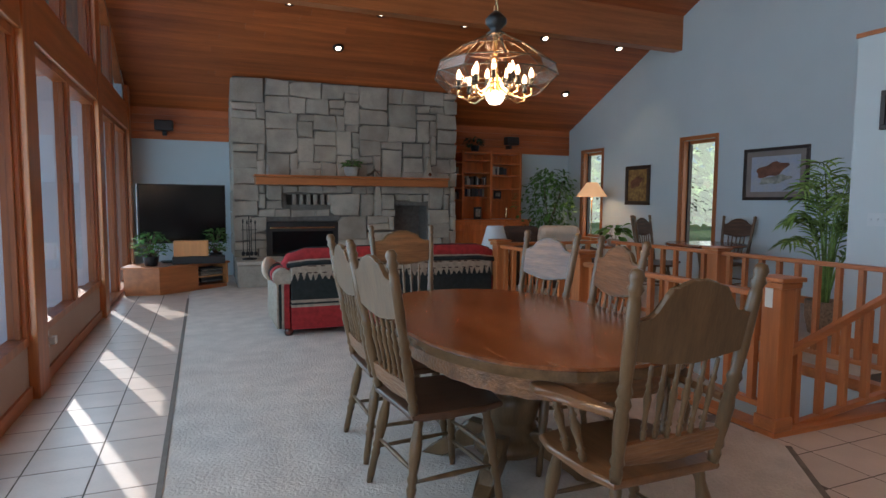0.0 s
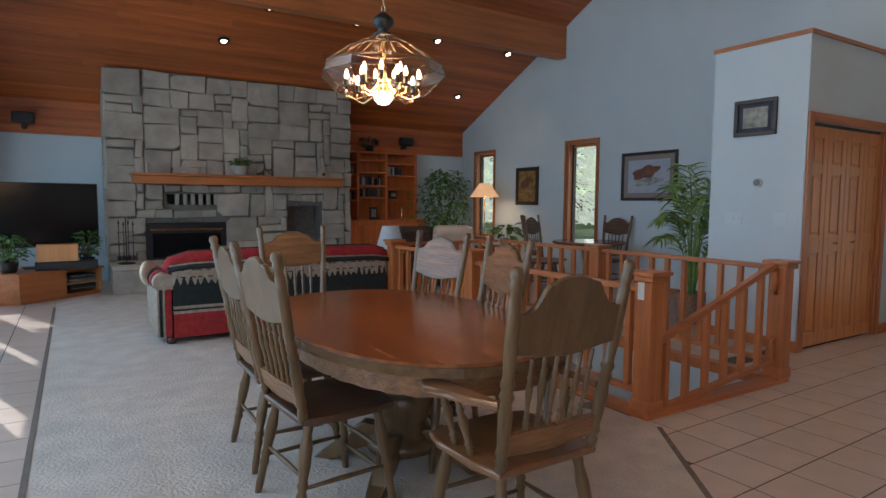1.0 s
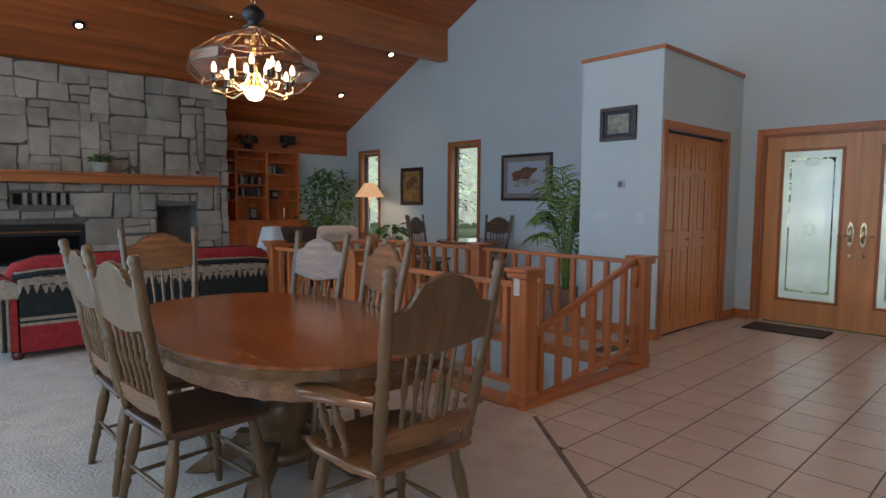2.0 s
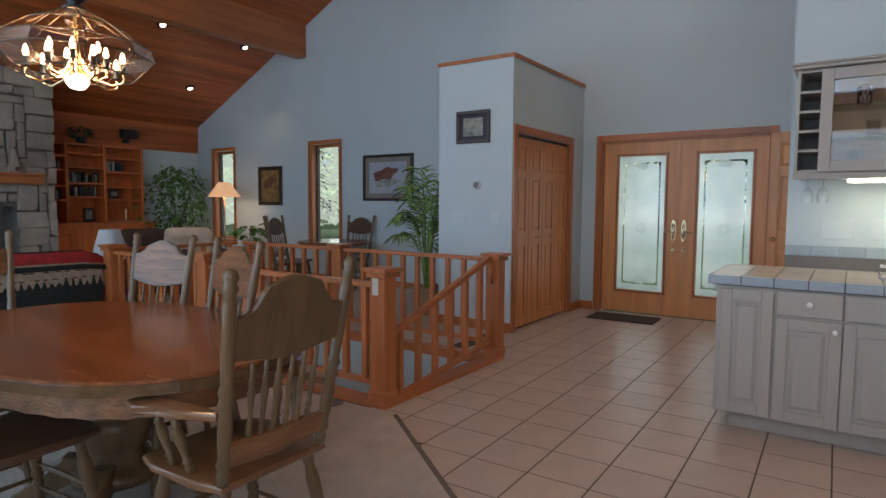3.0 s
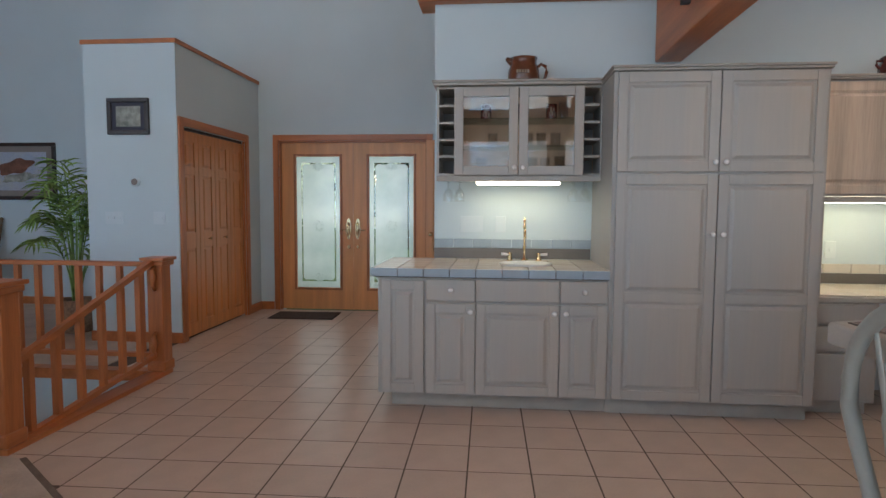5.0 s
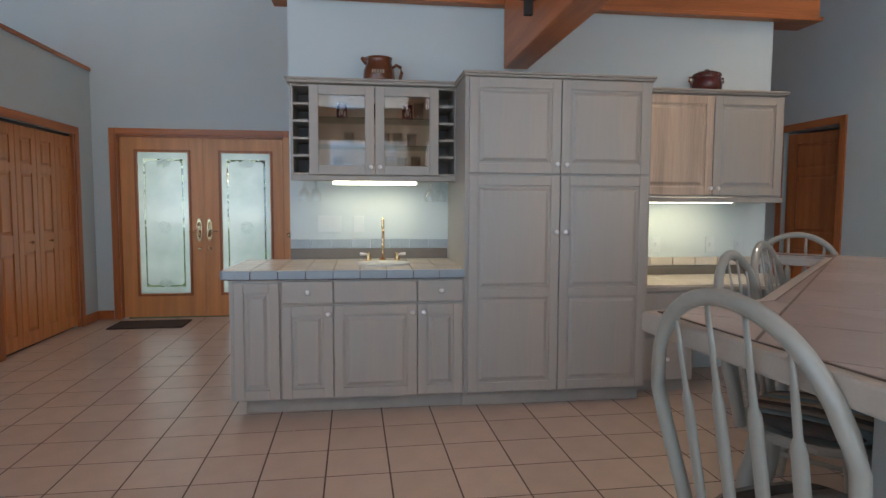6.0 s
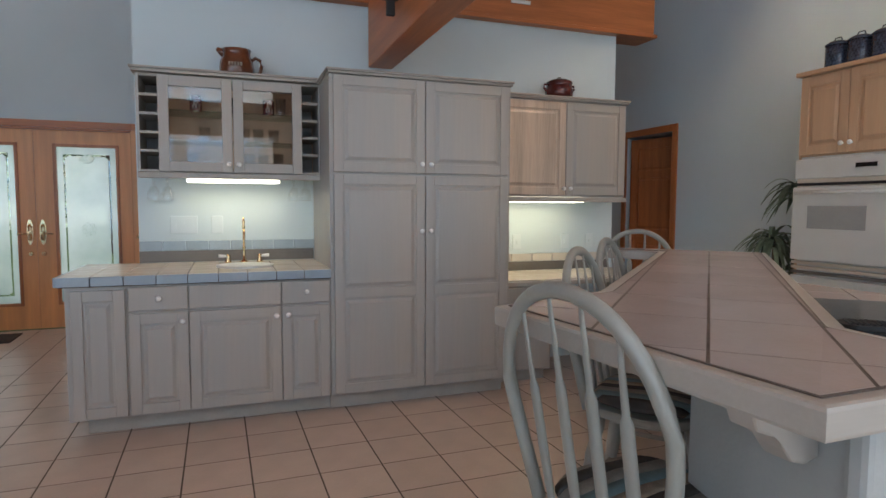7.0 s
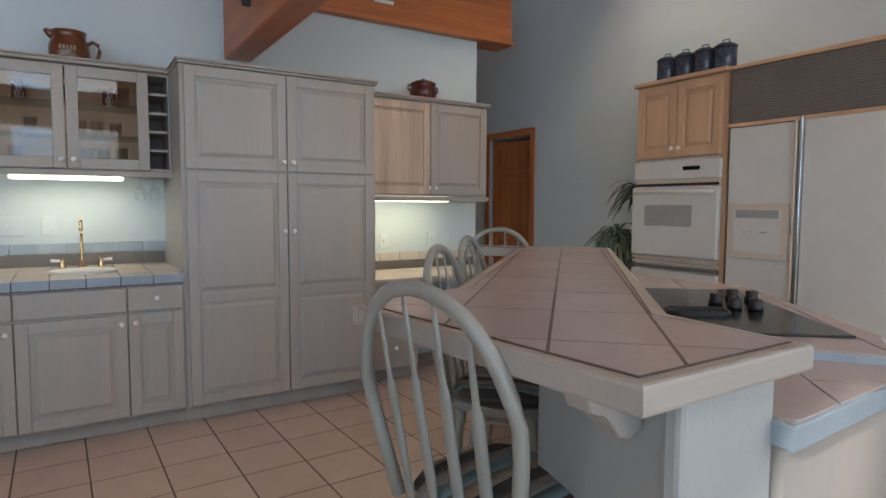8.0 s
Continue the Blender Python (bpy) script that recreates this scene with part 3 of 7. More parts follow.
# entry: double door with etched glass, facing -x
ENTRY = pose(XE, DOOR[1], 0, 0, 0, -90)
casing("door_casing_entry", ENTRY, DOOR[1] - DOOR[0], 2.075)
lin = thing("trim_entry_jamb", "fir jamb lining of the entry doors", "trim", ENTRY, kind="structure")
DW = DOOR[1] - DOOR[0]
for a in ((0.0, 0.016, 0.0, 2.075), (DW - 0.016, DW, 0.0, 2.075), (0.016, DW - 0.016, 2.055, 2.075)):
    box("lining", a[0], a[1], 0.001, 0.049, a[2], a[3], M_FIR_Z, lin)
LW = (DOOR[1] - DOOR[0] - 0.008) / 2
for k in range(2):
    d = thing("door_%d" % (k + 1), "closed fir entry door with an etched frosted glass light", "door", ENTRY @ pose(0.002 + k * (LW + 0.004), 0.05, 0.008), kind="structure")
    gx0, gx1, gz0, gz1 = 0.195, LW - 0.165, 0.27, 1.88
    for name, a in (("stile", (0, gx0 - 0.03, 0, 2.064)), ("stile", (gx1 + 0.03, LW, 0, 2.064)), ("rail", (gx0 - 0.03, gx1 + 0.03, 0, gz0 - 0.03)), ("rail", (gx0 - 0.03, gx1 + 0.03, gz1 + 0.03, 2.064))):
        box(name, a[0], a[1], 0, 0.045, a[2], a[3], M_DOOR_Z, d)
    for a in ((gx0 - 0.03, gx0, gz0 - 0.03, gz1 + 0.03), (gx1, gx1 + 0.03, gz0 - 0.03, gz1 + 0.03), (gx0, gx1, gz0 - 0.03, gz0), (gx0, gx1, gz1, gz1 + 0.03)):
        box("glass_bead", a[0], a[1], -0.012, 0.03, a[2], a[3], M_FIR_Z, d, 0.004)
    clear = box("pane", gx0, gx1, 0.026, 0.03, gz0, gz1, M_PANE, d)
    clear.visible_shadow = False
    cx, cz, hw, hh = (gx0 + gx1) / 2, (gz0 + gz1) / 2, (gx1 - gx0) / 2 - 0.074, (gz1 - gz0) / 2 - 0.093
    pts = []
    for sx, sz, a0 in ((1, 1, 270), (-1, 1, 0), (-1, -1, 90), (1, -1, 180)):
        for i in range(7):
            a = radians(a0 - 15 * i)
            pts.append((cx + sx * hw + 0.022 * math.cos(a), cz + sz * hh + 0.022 * math.sin(a)))
    part("etched_field", prism(bmesh.new(), pts, -0.020, -0.016, pose(0, 0, 0, 90)), M_FROST, d, "etched frosted field").visible_shadow = False
    for a in ((gx0, gx0 + 0.058, gz0, gz1), (gx1 - 0.058, gx1, gz0, gz1), (gx0 + 0.058, gx1 - 0.058, gz0, gz0 + 0.075), (gx0 + 0.058, gx1 - 0.058, gz1 - 0.075, gz1)):
        box("etched_border", a[0], a[1], 0.016, 0.020, a[2], a[3], M_FROST, d).visible_shadow = False
    for zz, hgt in ((gz1 - 0.12, 0.05), (cz - 0.05, 0.09), (gz0 + 0.12, 0.05)):
        bm = bmesh.new()
        for i in range(7):
            a = math.pi * 2 * i / 7
            lathe(bm, [(0.022, 0), (0.02, 0.002)], m=pose(cx + 0.05 * math.cos(a), 0.012, zz + hgt * 0.6 * math.sin(a), 90), seg=10)
        part("etched_flower", bm, M_FROST, d)
    hx = LW - 0.055 if k == 0 else 0.055
    hd = part("handle_plate", prism(bmesh.new(), [(hx + 0.03 * math.cos(a), 1.0 + 0.13 * math.sin(a)) for a in (math.pi * 2 * i / 20 for i in range(20))], 0.0, 0.012, pose(0, 0, 0, 90)), M_BRASS, d, "ornate brass handle plate")
    bm = tube(bmesh.new(), [(hx, -0.01, 1.08), (hx, -0.055, 1.06), (hx, -0.06, 1.0), (hx, -0.05, 0.93), (hx, -0.01, 0.92)], 0.009)
    tube(bm, [(hx, -0.05, 0.99), (hx + (-0.1 if k == 0 else 0.1), -0.055, 0.985)], 0.008)
    part("lever", bm, M_BRASS, hd)
    part("deadbolt", lathe(bmesh.new(), [(0.024, 0), (0.02, 0.016)], m=pose(hx, 0, 0.78, 90), seg=14), M_BRASS, d)

# open six-panel door leaf that stands against the kitchen wall's back
side = thing("door_3", "fir panel door standing open beside the entry", "door", pose(6.97, 0.60, 0.01, 0, 0, -100), kind="structure")
leaf_part("leaf", 0.75, 2.03, SIX(2.03), M_DOOR_Z, side)
bm = lathe(bmesh.new(), [(0.012, 0), (0.012, 0.03), (0.026, 0.045), (0.022, 0.065), (0.006, 0.07)], m=pose(0.07, -0.035, 0.96, 90), seg=12)
part("door_knob", bm, M_BRASS, side)

# closet bifold doors facing -y
casing("door_casing_closet", pose(5.47, CY, 0), 1.36, 2.02, t=0.08)
lin = thing("trim_closet_jamb", "fir jamb lining of the closet opening", "trim", pose(5.47, CY, 0), kind="structure")
for a in ((0.0, 0.012), (1.348, 1.36)):
    box("lining", a[0], a[1], 0.001, 0.022, 0.0, 2.02, M_FIR_Z, lin)
LEAF = 1.34 / 4
for k in range(4):
    d = thing("door_%d" % (4 + k), "closed fir bifold closet door leaf", "door", pose(5.475 + k * (LEAF + 0.004), CY + 0.06, 0.02), kind="structure")
    leaf_part("leaf", LEAF - 0.002, 1.97, SIX(1.97), M_CLOSET, d, stile=0.075)
    if k in (1, 2):
        part("door_knob", lathe(bmesh.new(), [(0.006, 0), (0.006, 0.015), (0.015, 0.022), (0.012, 0.034), (0.003, 0.037)], m=pose(LEAF / 2, -0.035, 0.93, 90), seg=12), M_BRASS, d)
tagged(box("trim_closet_track", 5.475, 6.82, CY + 0.03, CY + 0.07, 1.995, 2.02, M_BLACK), "dark bifold track", "trim", kind="structure")

# door ajar in the south wall
casing("door_casing_south", pose(5.86, YS, 0, 0, 0, 180), 0.74, 2.065, t=0.07)
d = thing("door_8", "fir panel door ajar in the kitchen wall", "door", pose(5.84, YS - 0.06, 0.01, 0, 0, 196), kind="structure")
leaf_part("leaf", 0.70, 2.03, SIX(2.03), M_FIR_Z, d)
part("door_knob", lathe(bmesh.new(), [(0.012, 0), (0.012, 0.03), (0.026, 0.045), (0.022, 0.065), (0.006, 0.07)], m=pose(0.63, -0.035, 0.96, 90), seg=12), M_BRASS, d)
bm = bx(bmesh.new(), 4.4, 6.6, YS - 1.5, YS - 1.4, -0.25, 2.6)
# unseen ceiling and side walls, added to keep daylight out of the hall
bx(bm, 4.4, 6.6, YS - 1.4, YS - 0.2, 2.5, 2.6)
bx(bm, 4.3, 4.4, YS - 1.5, YS - 0.2, -0.25, 2.6)
bx(bm, 6.6, 6.7, YS - 1.5, YS - 0.2, -0.25, 2.6)
structure("wall_hall", bm, M_WALL, "hall wall seen behind the door, closed by added unseen sides and ceiling", "wall")

# slim windows in the east wall
for k, (a, b) in enumerate((W1, W2)):
    w = thing("window_%d" % (30 + k), "slim fir-cased window in the gable wall", "window", pose(XE, b, ZW0, 0, 0, -90), kind="structure")
    ww, hh = b - a, ZW1 - ZW0
    casing("", None, ww, hh, w, t=0.06, sill=True)
    for q in ((0, 0.05, 0, hh), (ww - 0.05, ww, 0, hh), (0.05, ww - 0.05, 0, 0.05), (0.05, ww - 0.05, hh - 0.05, hh)):
        box("window_frame", q[0], q[1], 0.10, 0.16, q[2], q[3], M_FRAME if q[3] - q[2] > 1 else M_FIR_X, w)
    for q in ((0.0, 0.02), (ww - 0.02, ww)):
        box("reveal", q[0], q[1], 0, 0.10, 0, hh, M_FIR_Z, w)
    p = box("pane", 0.05, ww - 0.05, 0.125, 0.13, 0.05, hh - 0.05, M_PANE, w)
    p.visible_shadow = False
tagged(box("trim_gable_post", XE - 0.03, XE, 3.80, 3.90, 0, 2.5, M_FIR_Z, bevel=0.004), "upright fir trim on the gable wall", "trim", kind="structure")

# baseboards
bm = bmesh.new()
for a in ((XE - 0.018, XE, 3.92, YN), (XE - 0.018, XE, DOOR[1] + 0.08, CY), (CX - 0.018, CX, CY, CN), (CX - 0.018, 5.39, CY - 0.018, CY), (6.91, XE - 0.018, CY - 0.018, CY), (4.22, XE - 0.018, YN - 0.018, YN)):
    bx(bm, a[0], a[1], a[2], a[3], 0.002, 0.10)
structure("baseboard", bm, M_FIR_X, "fir baseboard along the walls", "baseboard")
bm = bx(bmesh.new(), XW, XW + 0.018, 1.89, 4.48, 0.0, 0.09)
bx(bm, XW, XW + 0.018, 4.76, 7.36, 0.0, 0.09)
structure("baseboard_west", bm, M_FIR_Y, "fir baseboard under the tall windows", "baseboard")
# dark seams between carpet and tile
bm = bmesh.new()
for (xa, ya), (xb, yb) in (((-0.21, -0.9), (-0.21, 8.4)), ((2.87, 2.16), (0.55, -0.9))):
    v = Vector((xb - xa, yb - ya)).normalized()
    n = Vector((-v.y, v.x)) * 0.014
    prism(bm, [(xa - n.x, ya - n.y), (xb - n.x, yb - n.y), (xb + n.x, yb + n.y), (xa + n.x, ya + n.y)], 0.0, 0.010)
structure("trim_carpet_edge", bm, M_SEAM, "dark edging strip between carpet and tile", "trim")


# ---- fireplace ----
FX0, FX1, FY = 0.434, 4.23, 9.87
FZ = ceiling_z(FY) - 0.01
fire = thing("fireplace", "wide stone fireplace of grey granite ashlar", "fireplace", pose(0, 0, 0), kind="structure")
FIREBOX, NICHE, SLOT = (0.92, 2.10, 0.40, 0.965), (3.11, 3.69, 0.52, 1.225), (1.24, 1.98, 1.235, 1.40)
bm = bmesh.new()
xs = [FX0 + 0.03, FIREBOX[0], SLOT[0], SLOT[1], FIREBOX[1], NICHE[0], NICHE[1], FX1 - 0.03]
zs = [0.0, 0.40, 0.52, 0.965, 1.225, 1.235, 1.40, FZ]
inside = lambda x, z: any(o[0] < x < o[1] and o[2] < z < o[3] for o in (FIREBOX, NICHE, SLOT))
for xa, xb in zip(xs, xs[1:]):
    for za, zb in zip(zs, zs[1:]):
        if not inside((xa + xb) / 2, (za + zb) / 2):
            bx(bm, xa, xb, FY + 0.05, FY + 0.45, za, zb)
bx(bm, FX0 + 0.03, FX1 - 0.03, FY + 0.45, YN - 0.03, 0, FZ)
part("core", bm, M_MORTAR, fire)


def stone(x0, x1, z0, z1, y, deep, parent, side=False):
    """One rough-hewn stone: a slightly skew block whose face is chamfered and uneven."""
    bm = bmesh.new()
    j = lambda: rnd(-0.02, 0.02)
    c = [(x0 + j(), z0 + j()), (x1 + j(), z0 + j()), (x1 + j(), z1 + j()), (x0 + j(), z1 + j())]
    if (x1 - x0) > 0.2 and rnd(0, 1) < 0.35:
        k = random.randrange(4)
        px, pz = c[k]
        mx, mz = (x0 + x1) / 2, (z0 + z1) / 2
        c[k:k + 1] = [(px + (mx - px) * 0.0, pz + (mz - pz) * 0.35), (px + (mx - px) * 0.3, pz)] if k in (0, 2) else [(px + (mx - px) * 0.3, pz), (px, pz + (mz - pz) * 0.35)]
    bulge, ins = rnd(0.0, 0.012), 0.010
    n = len(c)
    mx, mz = sum(p[0] for p in c) / n, sum(p[1] for p in c) / n
    back = [bm.verts.new((x, y + deep, z)) for x, z in c]
    rim = [bm.verts.new((x, y + 0.004 - bulge, z)) for x, z in c]
    face = [bm.verts.new((x + ins * math.copysign(1, mx - x), y - 0.010 - bulge + rnd(-0.004, 0.004), z + ins * math.copysign(1, mz - z))) for x, z in c]
    mid = bm.verts.new((mx, y - 0.014 - bulge + rnd(-0.006, 0.004), mz))
    for k in range(n):
        i = (k + 1) % n
        bm.faces.new((back[k], back[i], rim[i], rim[k]))
        bm.faces.new((rim[k], rim[i], face[i], face[k]))
        bm.faces.new((face[k], face[i], mid))
    return part("stone", bm, M_STONE, parent)


def ashlar(x0, x1, z0, z1, y, deep, parent, holes=(), big=0.62):
    """Random ashlar: a grid of cells filled with blocks of several sizes."""
    u = 0.125
    nx, nz = int(round((x1 - x0) / u)), int(round((z1 - z0) / u))
    ux, uz = (x1 - x0) / nx, (z1 - z0) / nz
    used = [[False] * nz for _ in range(nx)]
    for i in range(nx):
        for k in range(nz):
            cx0, cx1, cz0, cz1 = x0 + i * ux, x0 + (i + 1) * ux, z0 + k * uz, z0 + (k + 1) * uz
            if any(cx1 > h[0] + 0.03 and cx0 < h[1] - 0.03 and cz1 > h[2] + 0.03 and cz0 < h[3] - 0.03 for h in holes):
                used[i][k] = True
    sizes = [(4, 3), (3, 4), (4, 2), (3, 2), (3, 2), (3, 2), (2, 3), (2, 2), (2, 1), (3, 1), (2, 1)]
    order = [(i, k) for k in range(nz - 1, -1, -1) for i in range(nx)]
    for i, k in order:
        if used[i][k]:
            continue
        random.shuffle(sizes)
        for w, h in sizes + [(2, 1), (1, 2), (1, 1)]:
            if i + w <= nx and k - h + 1 >= 0 and all(not used[a][b] for a in range(i, i + w) for b in range(k - h + 1, k + 1)):
                for a in range(i, i + w):
                    for b in range(k - h + 1, k + 1):
                        used[a][b] = True
                g = 0.005
                stone(x0 + i * ux + g, x0 + (i + w) * ux - g, z0 + (k - h + 1) * uz + g, z0 + (k + 1) * uz - g, y, deep, parent)
                break


random.seed(11)
ashlar(FX0, FX1, 0.40, FZ - 0.03, FY, 0.06, fire, (FIREBOX, NICHE, SLOT))
for k in range(8):
    z0 = 0.40 + k * (FZ - 0.43) / 8
    for x, n in ((FX0, "stone"), (FX1 - 0.06, "stone")):
        box(n, x, x + 0.055, FY + 0.06, YN - 0.035, z0 + 0.008, z0 + (FZ - 0.43) / 8 - 0.008, M_STONE, fire, 0.012)
hearth = thing("hearth", "raised stone hearth ledge", "hearth", kind="structure")
for k in range(5):
    w = (FX1 - FX0) / 5
    box("slab", FX0 + k * w + 0.004, FX0 + (k + 1) * w - 0.004, 9.10, FY + 0.02, 0.345, 0.40, M_STONE, hearth, 0.012)
    box("stone", FX0 + k * w + 0.01, FX0 + (k + 1) * w - 0.14, 9.14, FY, 0.002, 0.343, M_STONE, hearth, 0.015)
box("core", FX0 + 0.05, FX1 - 0.05, 9.22, FY + 0.04, 0.002, 0.34, M_MORTAR, hearth)
for k in range(7):
    w = (SLOT[1] - SLOT[0]) / 13
    box("stone", SLOT[0] + (2 * k) * w + 0.0, SLOT[0] + (2 * k) * w + w * 0.9, FY + 0.0, FY + 0.10, SLOT[2], SLOT[3], M_STONE, fire, 0.006) if k else None
insert = thing("fireplace_insert", "black metal fireplace insert with brass trim", "fireplace insert", pose(0, 0, 0))
box("surround", FIREBOX[0] + 0.01, FIREBOX[1] - 0.01, FY - 0.02, FY + 0.04, 0.402, 0.955, M_BLACK, insert, 0.006)
box("glass_door", FIREBOX[0] + 0.10, FIREBOX[1] - 0.10, FY - 0.028, FY - 0.021, 0.43, 0.80, M_SCREEN, insert)
box("trim_bar", FIREBOX[0] + 0.07, FIREBOX[1] - 0.07, FY - 0.034, FY - 0.021, 0.845, 0.872, M_BRASS, insert, 0.004)
mantel = thing("mantel_shelf", "thick polished fir mantel shelf on the stonework", "mantel shelf")
box("shelf_board", 0.76, 3.96, 9.58, FY + 0.01, 1.545, 1.665, M_FIR_X, mantel, 0.012)
box("cap_board", 0.74, 3.98, 9.56, FY + 0.01, 1.667, 1.70, M_FIR_X, mantel, 0.008)

# ---- stairwell and railings ----
bm = bmesh.new()
for a in ((WELL[0] - 0.12, WELL[0], WELL[2] - 0.12, WELL[3] + 0.12), (WELL[1], WELL[1] + 0.12, WELL[2] - 0.12, WELL[3] + 0.12), (WELL[0], WELL[1], WELL[2] - 0.12, WELL[2]), (WELL[0], WELL[1], WELL[3], WELL[3] + 0.12)):
    bx(bm, *a, -2.7, -0.26)
for a in ((WELL[0] - 0.055, WELL[0], WELL[2] - 0.055, WELL[3] + 0.055), (WELL[1], WELL[1] + 0.055, WELL[2] - 0.055, WELL[3] + 0.055), (WELL[0], WELL[1], WELL[2] - 0.055, WELL[2]), (WELL[0], WELL[1], WELL[3], WELL[3] + 0.055)):
    bx(bm, *a, -0.26, -0.051)
bx(bm, WELL[0], WELL[1], WELL[2], WELL[3], -2.8, -2.7)
structure("wall_stairwell", bm, M_WALL, "painted walls of the stairwell below the floor", "wall")
stairs = thing("staircase", "carpeted stairs going down inside the railing", "stairs", kind="structure")
for k in range(9):
    box("step", WELL[0], WELL[1], 5.68 - 0.25 * (k + 1), 5.68 - 0.25 * k, -2.69, -0.19 * (k + 1), M_CARPET, stairs, 0.012)
curb = bmesh.new()
for a in ((2.90, WELL[0], 2.27, 5.80), (WELL[1], 4.46, 2.27, 5.80), (WELL[0], WELL[1], 2.27, WELL[2]), (WELL[0], WELL[1], 5.70, 5.80)):
    bx(curb, a[0], a[1], a[2], a[3], -0.05, 0.03)
structure("trim_stair_curb", curb, M_FIR_X, "fir curb round the stairwell opening", "trim")


def newel(x, y, h, label="square fir newel post with a flat cap"):
    n = thing("newel_post", label, "newel post", pose(x, y, 0.035), group="newel posts of the stair railing")
    box("shaft", -0.06, 0.06, -0.06, 0.06, 0.0, h - 0.07, M_FIR_Z, n, 0.006)
    bm = bmesh.new()
    bx(bm, -0.072, 0.072, -0.072, 0.072, -0.004, 0.075, 0.012)
    part("base_moulding", bm, M_FIR_X, n)
    bm = bx(bmesh.new(), -0.08, 0.08, -0.08, 0.08, h - 0.07, h - 0.035, 0.006)
    bx(bm, -0.095, 0.095, -0.095, 0.095, h - 0.033, h - 0.008, 0.006)
    part("cap", bm, M_FIR_X, n)
    return n


RX0, RX1, RY0, RY1 = 2.965, 4.41, 2.335, 5.70
for x, y in ((RX0, RY0), (RX1, RY0), (RX0, RY1), (RX1, 4.13), (RX0, 4.2)):
    newel(x, y, 0.87)
tag = tagged(box("paper_tag", RX0 - 0.062, RX0 - 0.058, RY0 - 0.01, RY0 + 0.038, 0.725, 0.845, M_WHITE), "white switch plate on the newel post", "switch plate")


def railing(p, q, label, top=0.80, low=0.13, gap=0.162):
    """A level run of square balusters between two newel posts, along x or y."""
    r = thing("railing", label, "railing", pose(0, 0, 0.0), group="stair railing runs")
    along_y = abs(q[1] - p[1]) > abs(q[0] - p[0])
    a, b = (p[1], q[1]) if along_y else (p[0], q[0])
    a, b = min(a, b) + 0.062, max(a, b) - 0.062
    c = p[0] if along_y else p[1]
    mk = lambda name, u0, u1, h, z0, z1, mat, bev: box(name, *((c - h, c + h, u0, u1) if along_y else (u0, u1, c - h, c + h)), z0, z1, mat, r, bev)
    mk("handrail", a, b, 0.032, top - 0.035, top, M_FIR_Y if along_y else M_FIR_X, 0.008)
    mk("bottom_rail", a, b, 0.026, low, low + 0.035, M_FIR_Y if along_y else M_FIR_X, 0.004)
    n = int((b - a) / gap)
    for k in range(n):
        u = a + (k + 0.5) * (b - a) / n
        mk("baluster", u - 0.019, u + 0.019, 0.019, low + 0.035, top - 0.035, M_FIR_Z, 0)
    return r


railing((RX0, RY0), (RX0, 4.2), "fir railing with square balusters beside the dining table", top=0.80)
railing((RX0, 4.2), (RX0, RY1), "fir railing with square balusters towards the living room", top=0.84)
railing((RX1, RY0), (RX1, 4.13), "level fir railing along the far side of the stairwell", top=0.86)
railing((RX1, 4.13), (RX1, RY1), "level fir railing at the back of the stairwell", top=0.86)
railing((RX0, RY1), (RX1, RY1), "short fir railing across the stairwell's end", top=0.86)
# sloping stair rail
slope = thing("stair_rail", "sloping fir stair handrail with square balusters", "railing", group="stair railing runs")
SYR = RY0 + 0.01
xa, za, xb, zb = RX1 - 0.06, 0.87, RX0 + 0.06, 0.435
low_z = lambda x: 0.158 - (xa - x) * 0.114
for name, z0, z1, rr in (("handrail", za, zb, 0.02), ("bottom_rail", low_z(xa), low_z(xb), 0.017)):
    bm = bmesh.new()
    vs = [bm.verts.new((x, SYR + dy, z + dz)) for x, z in ((xa, z0), (xb, z1)) for dy, dz in ((-0.02, -rr), (0.02, -rr), (0.02, rr), (-0.02, rr))]
    for q in ((0, 1, 2, 3), (4, 5, 6, 7), (0, 1, 5, 4), (1, 2, 6, 5), (2, 3, 7, 6), (3, 0, 4, 7)):
        bm.faces.new([vs[i] for i in q])
    part(name, bm, M_FIR_X, slope)
for k in range(6):
    x = xa + (xb - xa) * (k + 0.9) / 6.5
    z = za + (zb - za) * (k + 0.9) / 6.5
    box("baluster", x - 0.019, x + 0.019, SYR - 0.019, SYR + 0.019, low_z(x) + 0.018, z - 0.02, M_FIR_Z, slope)
for z in (0.70, 0.20):
    bm = tube(bmesh.new(), [(RX1 - 0.06, RY0, z + 0.13), (RX1 - 0.09, RY0, z + 0.10), (RX1 - 0.085, RY0, z + 0.05), (RX1 - 0.10, RY0, z), (RX1 - 0.06, RY0, z - 0.05)], [0.015, 0.022, 0.026, 0.02, 0.012])
    part("scroll_bracket", bm, M_FIR_Z, slope)


# ---- dining table and chairs ----
random.seed(5)


def oval(a, b, n=56, power=0.9):
    out = []
    for i in range(n):
        t = 2 * math.pi * i / n
        c, s = math.cos(t), math.sin(t)
        out.append((a * math.copysign(abs(c) ** power, c), b * math.copysign(abs(s) ** power, s)))
    return out


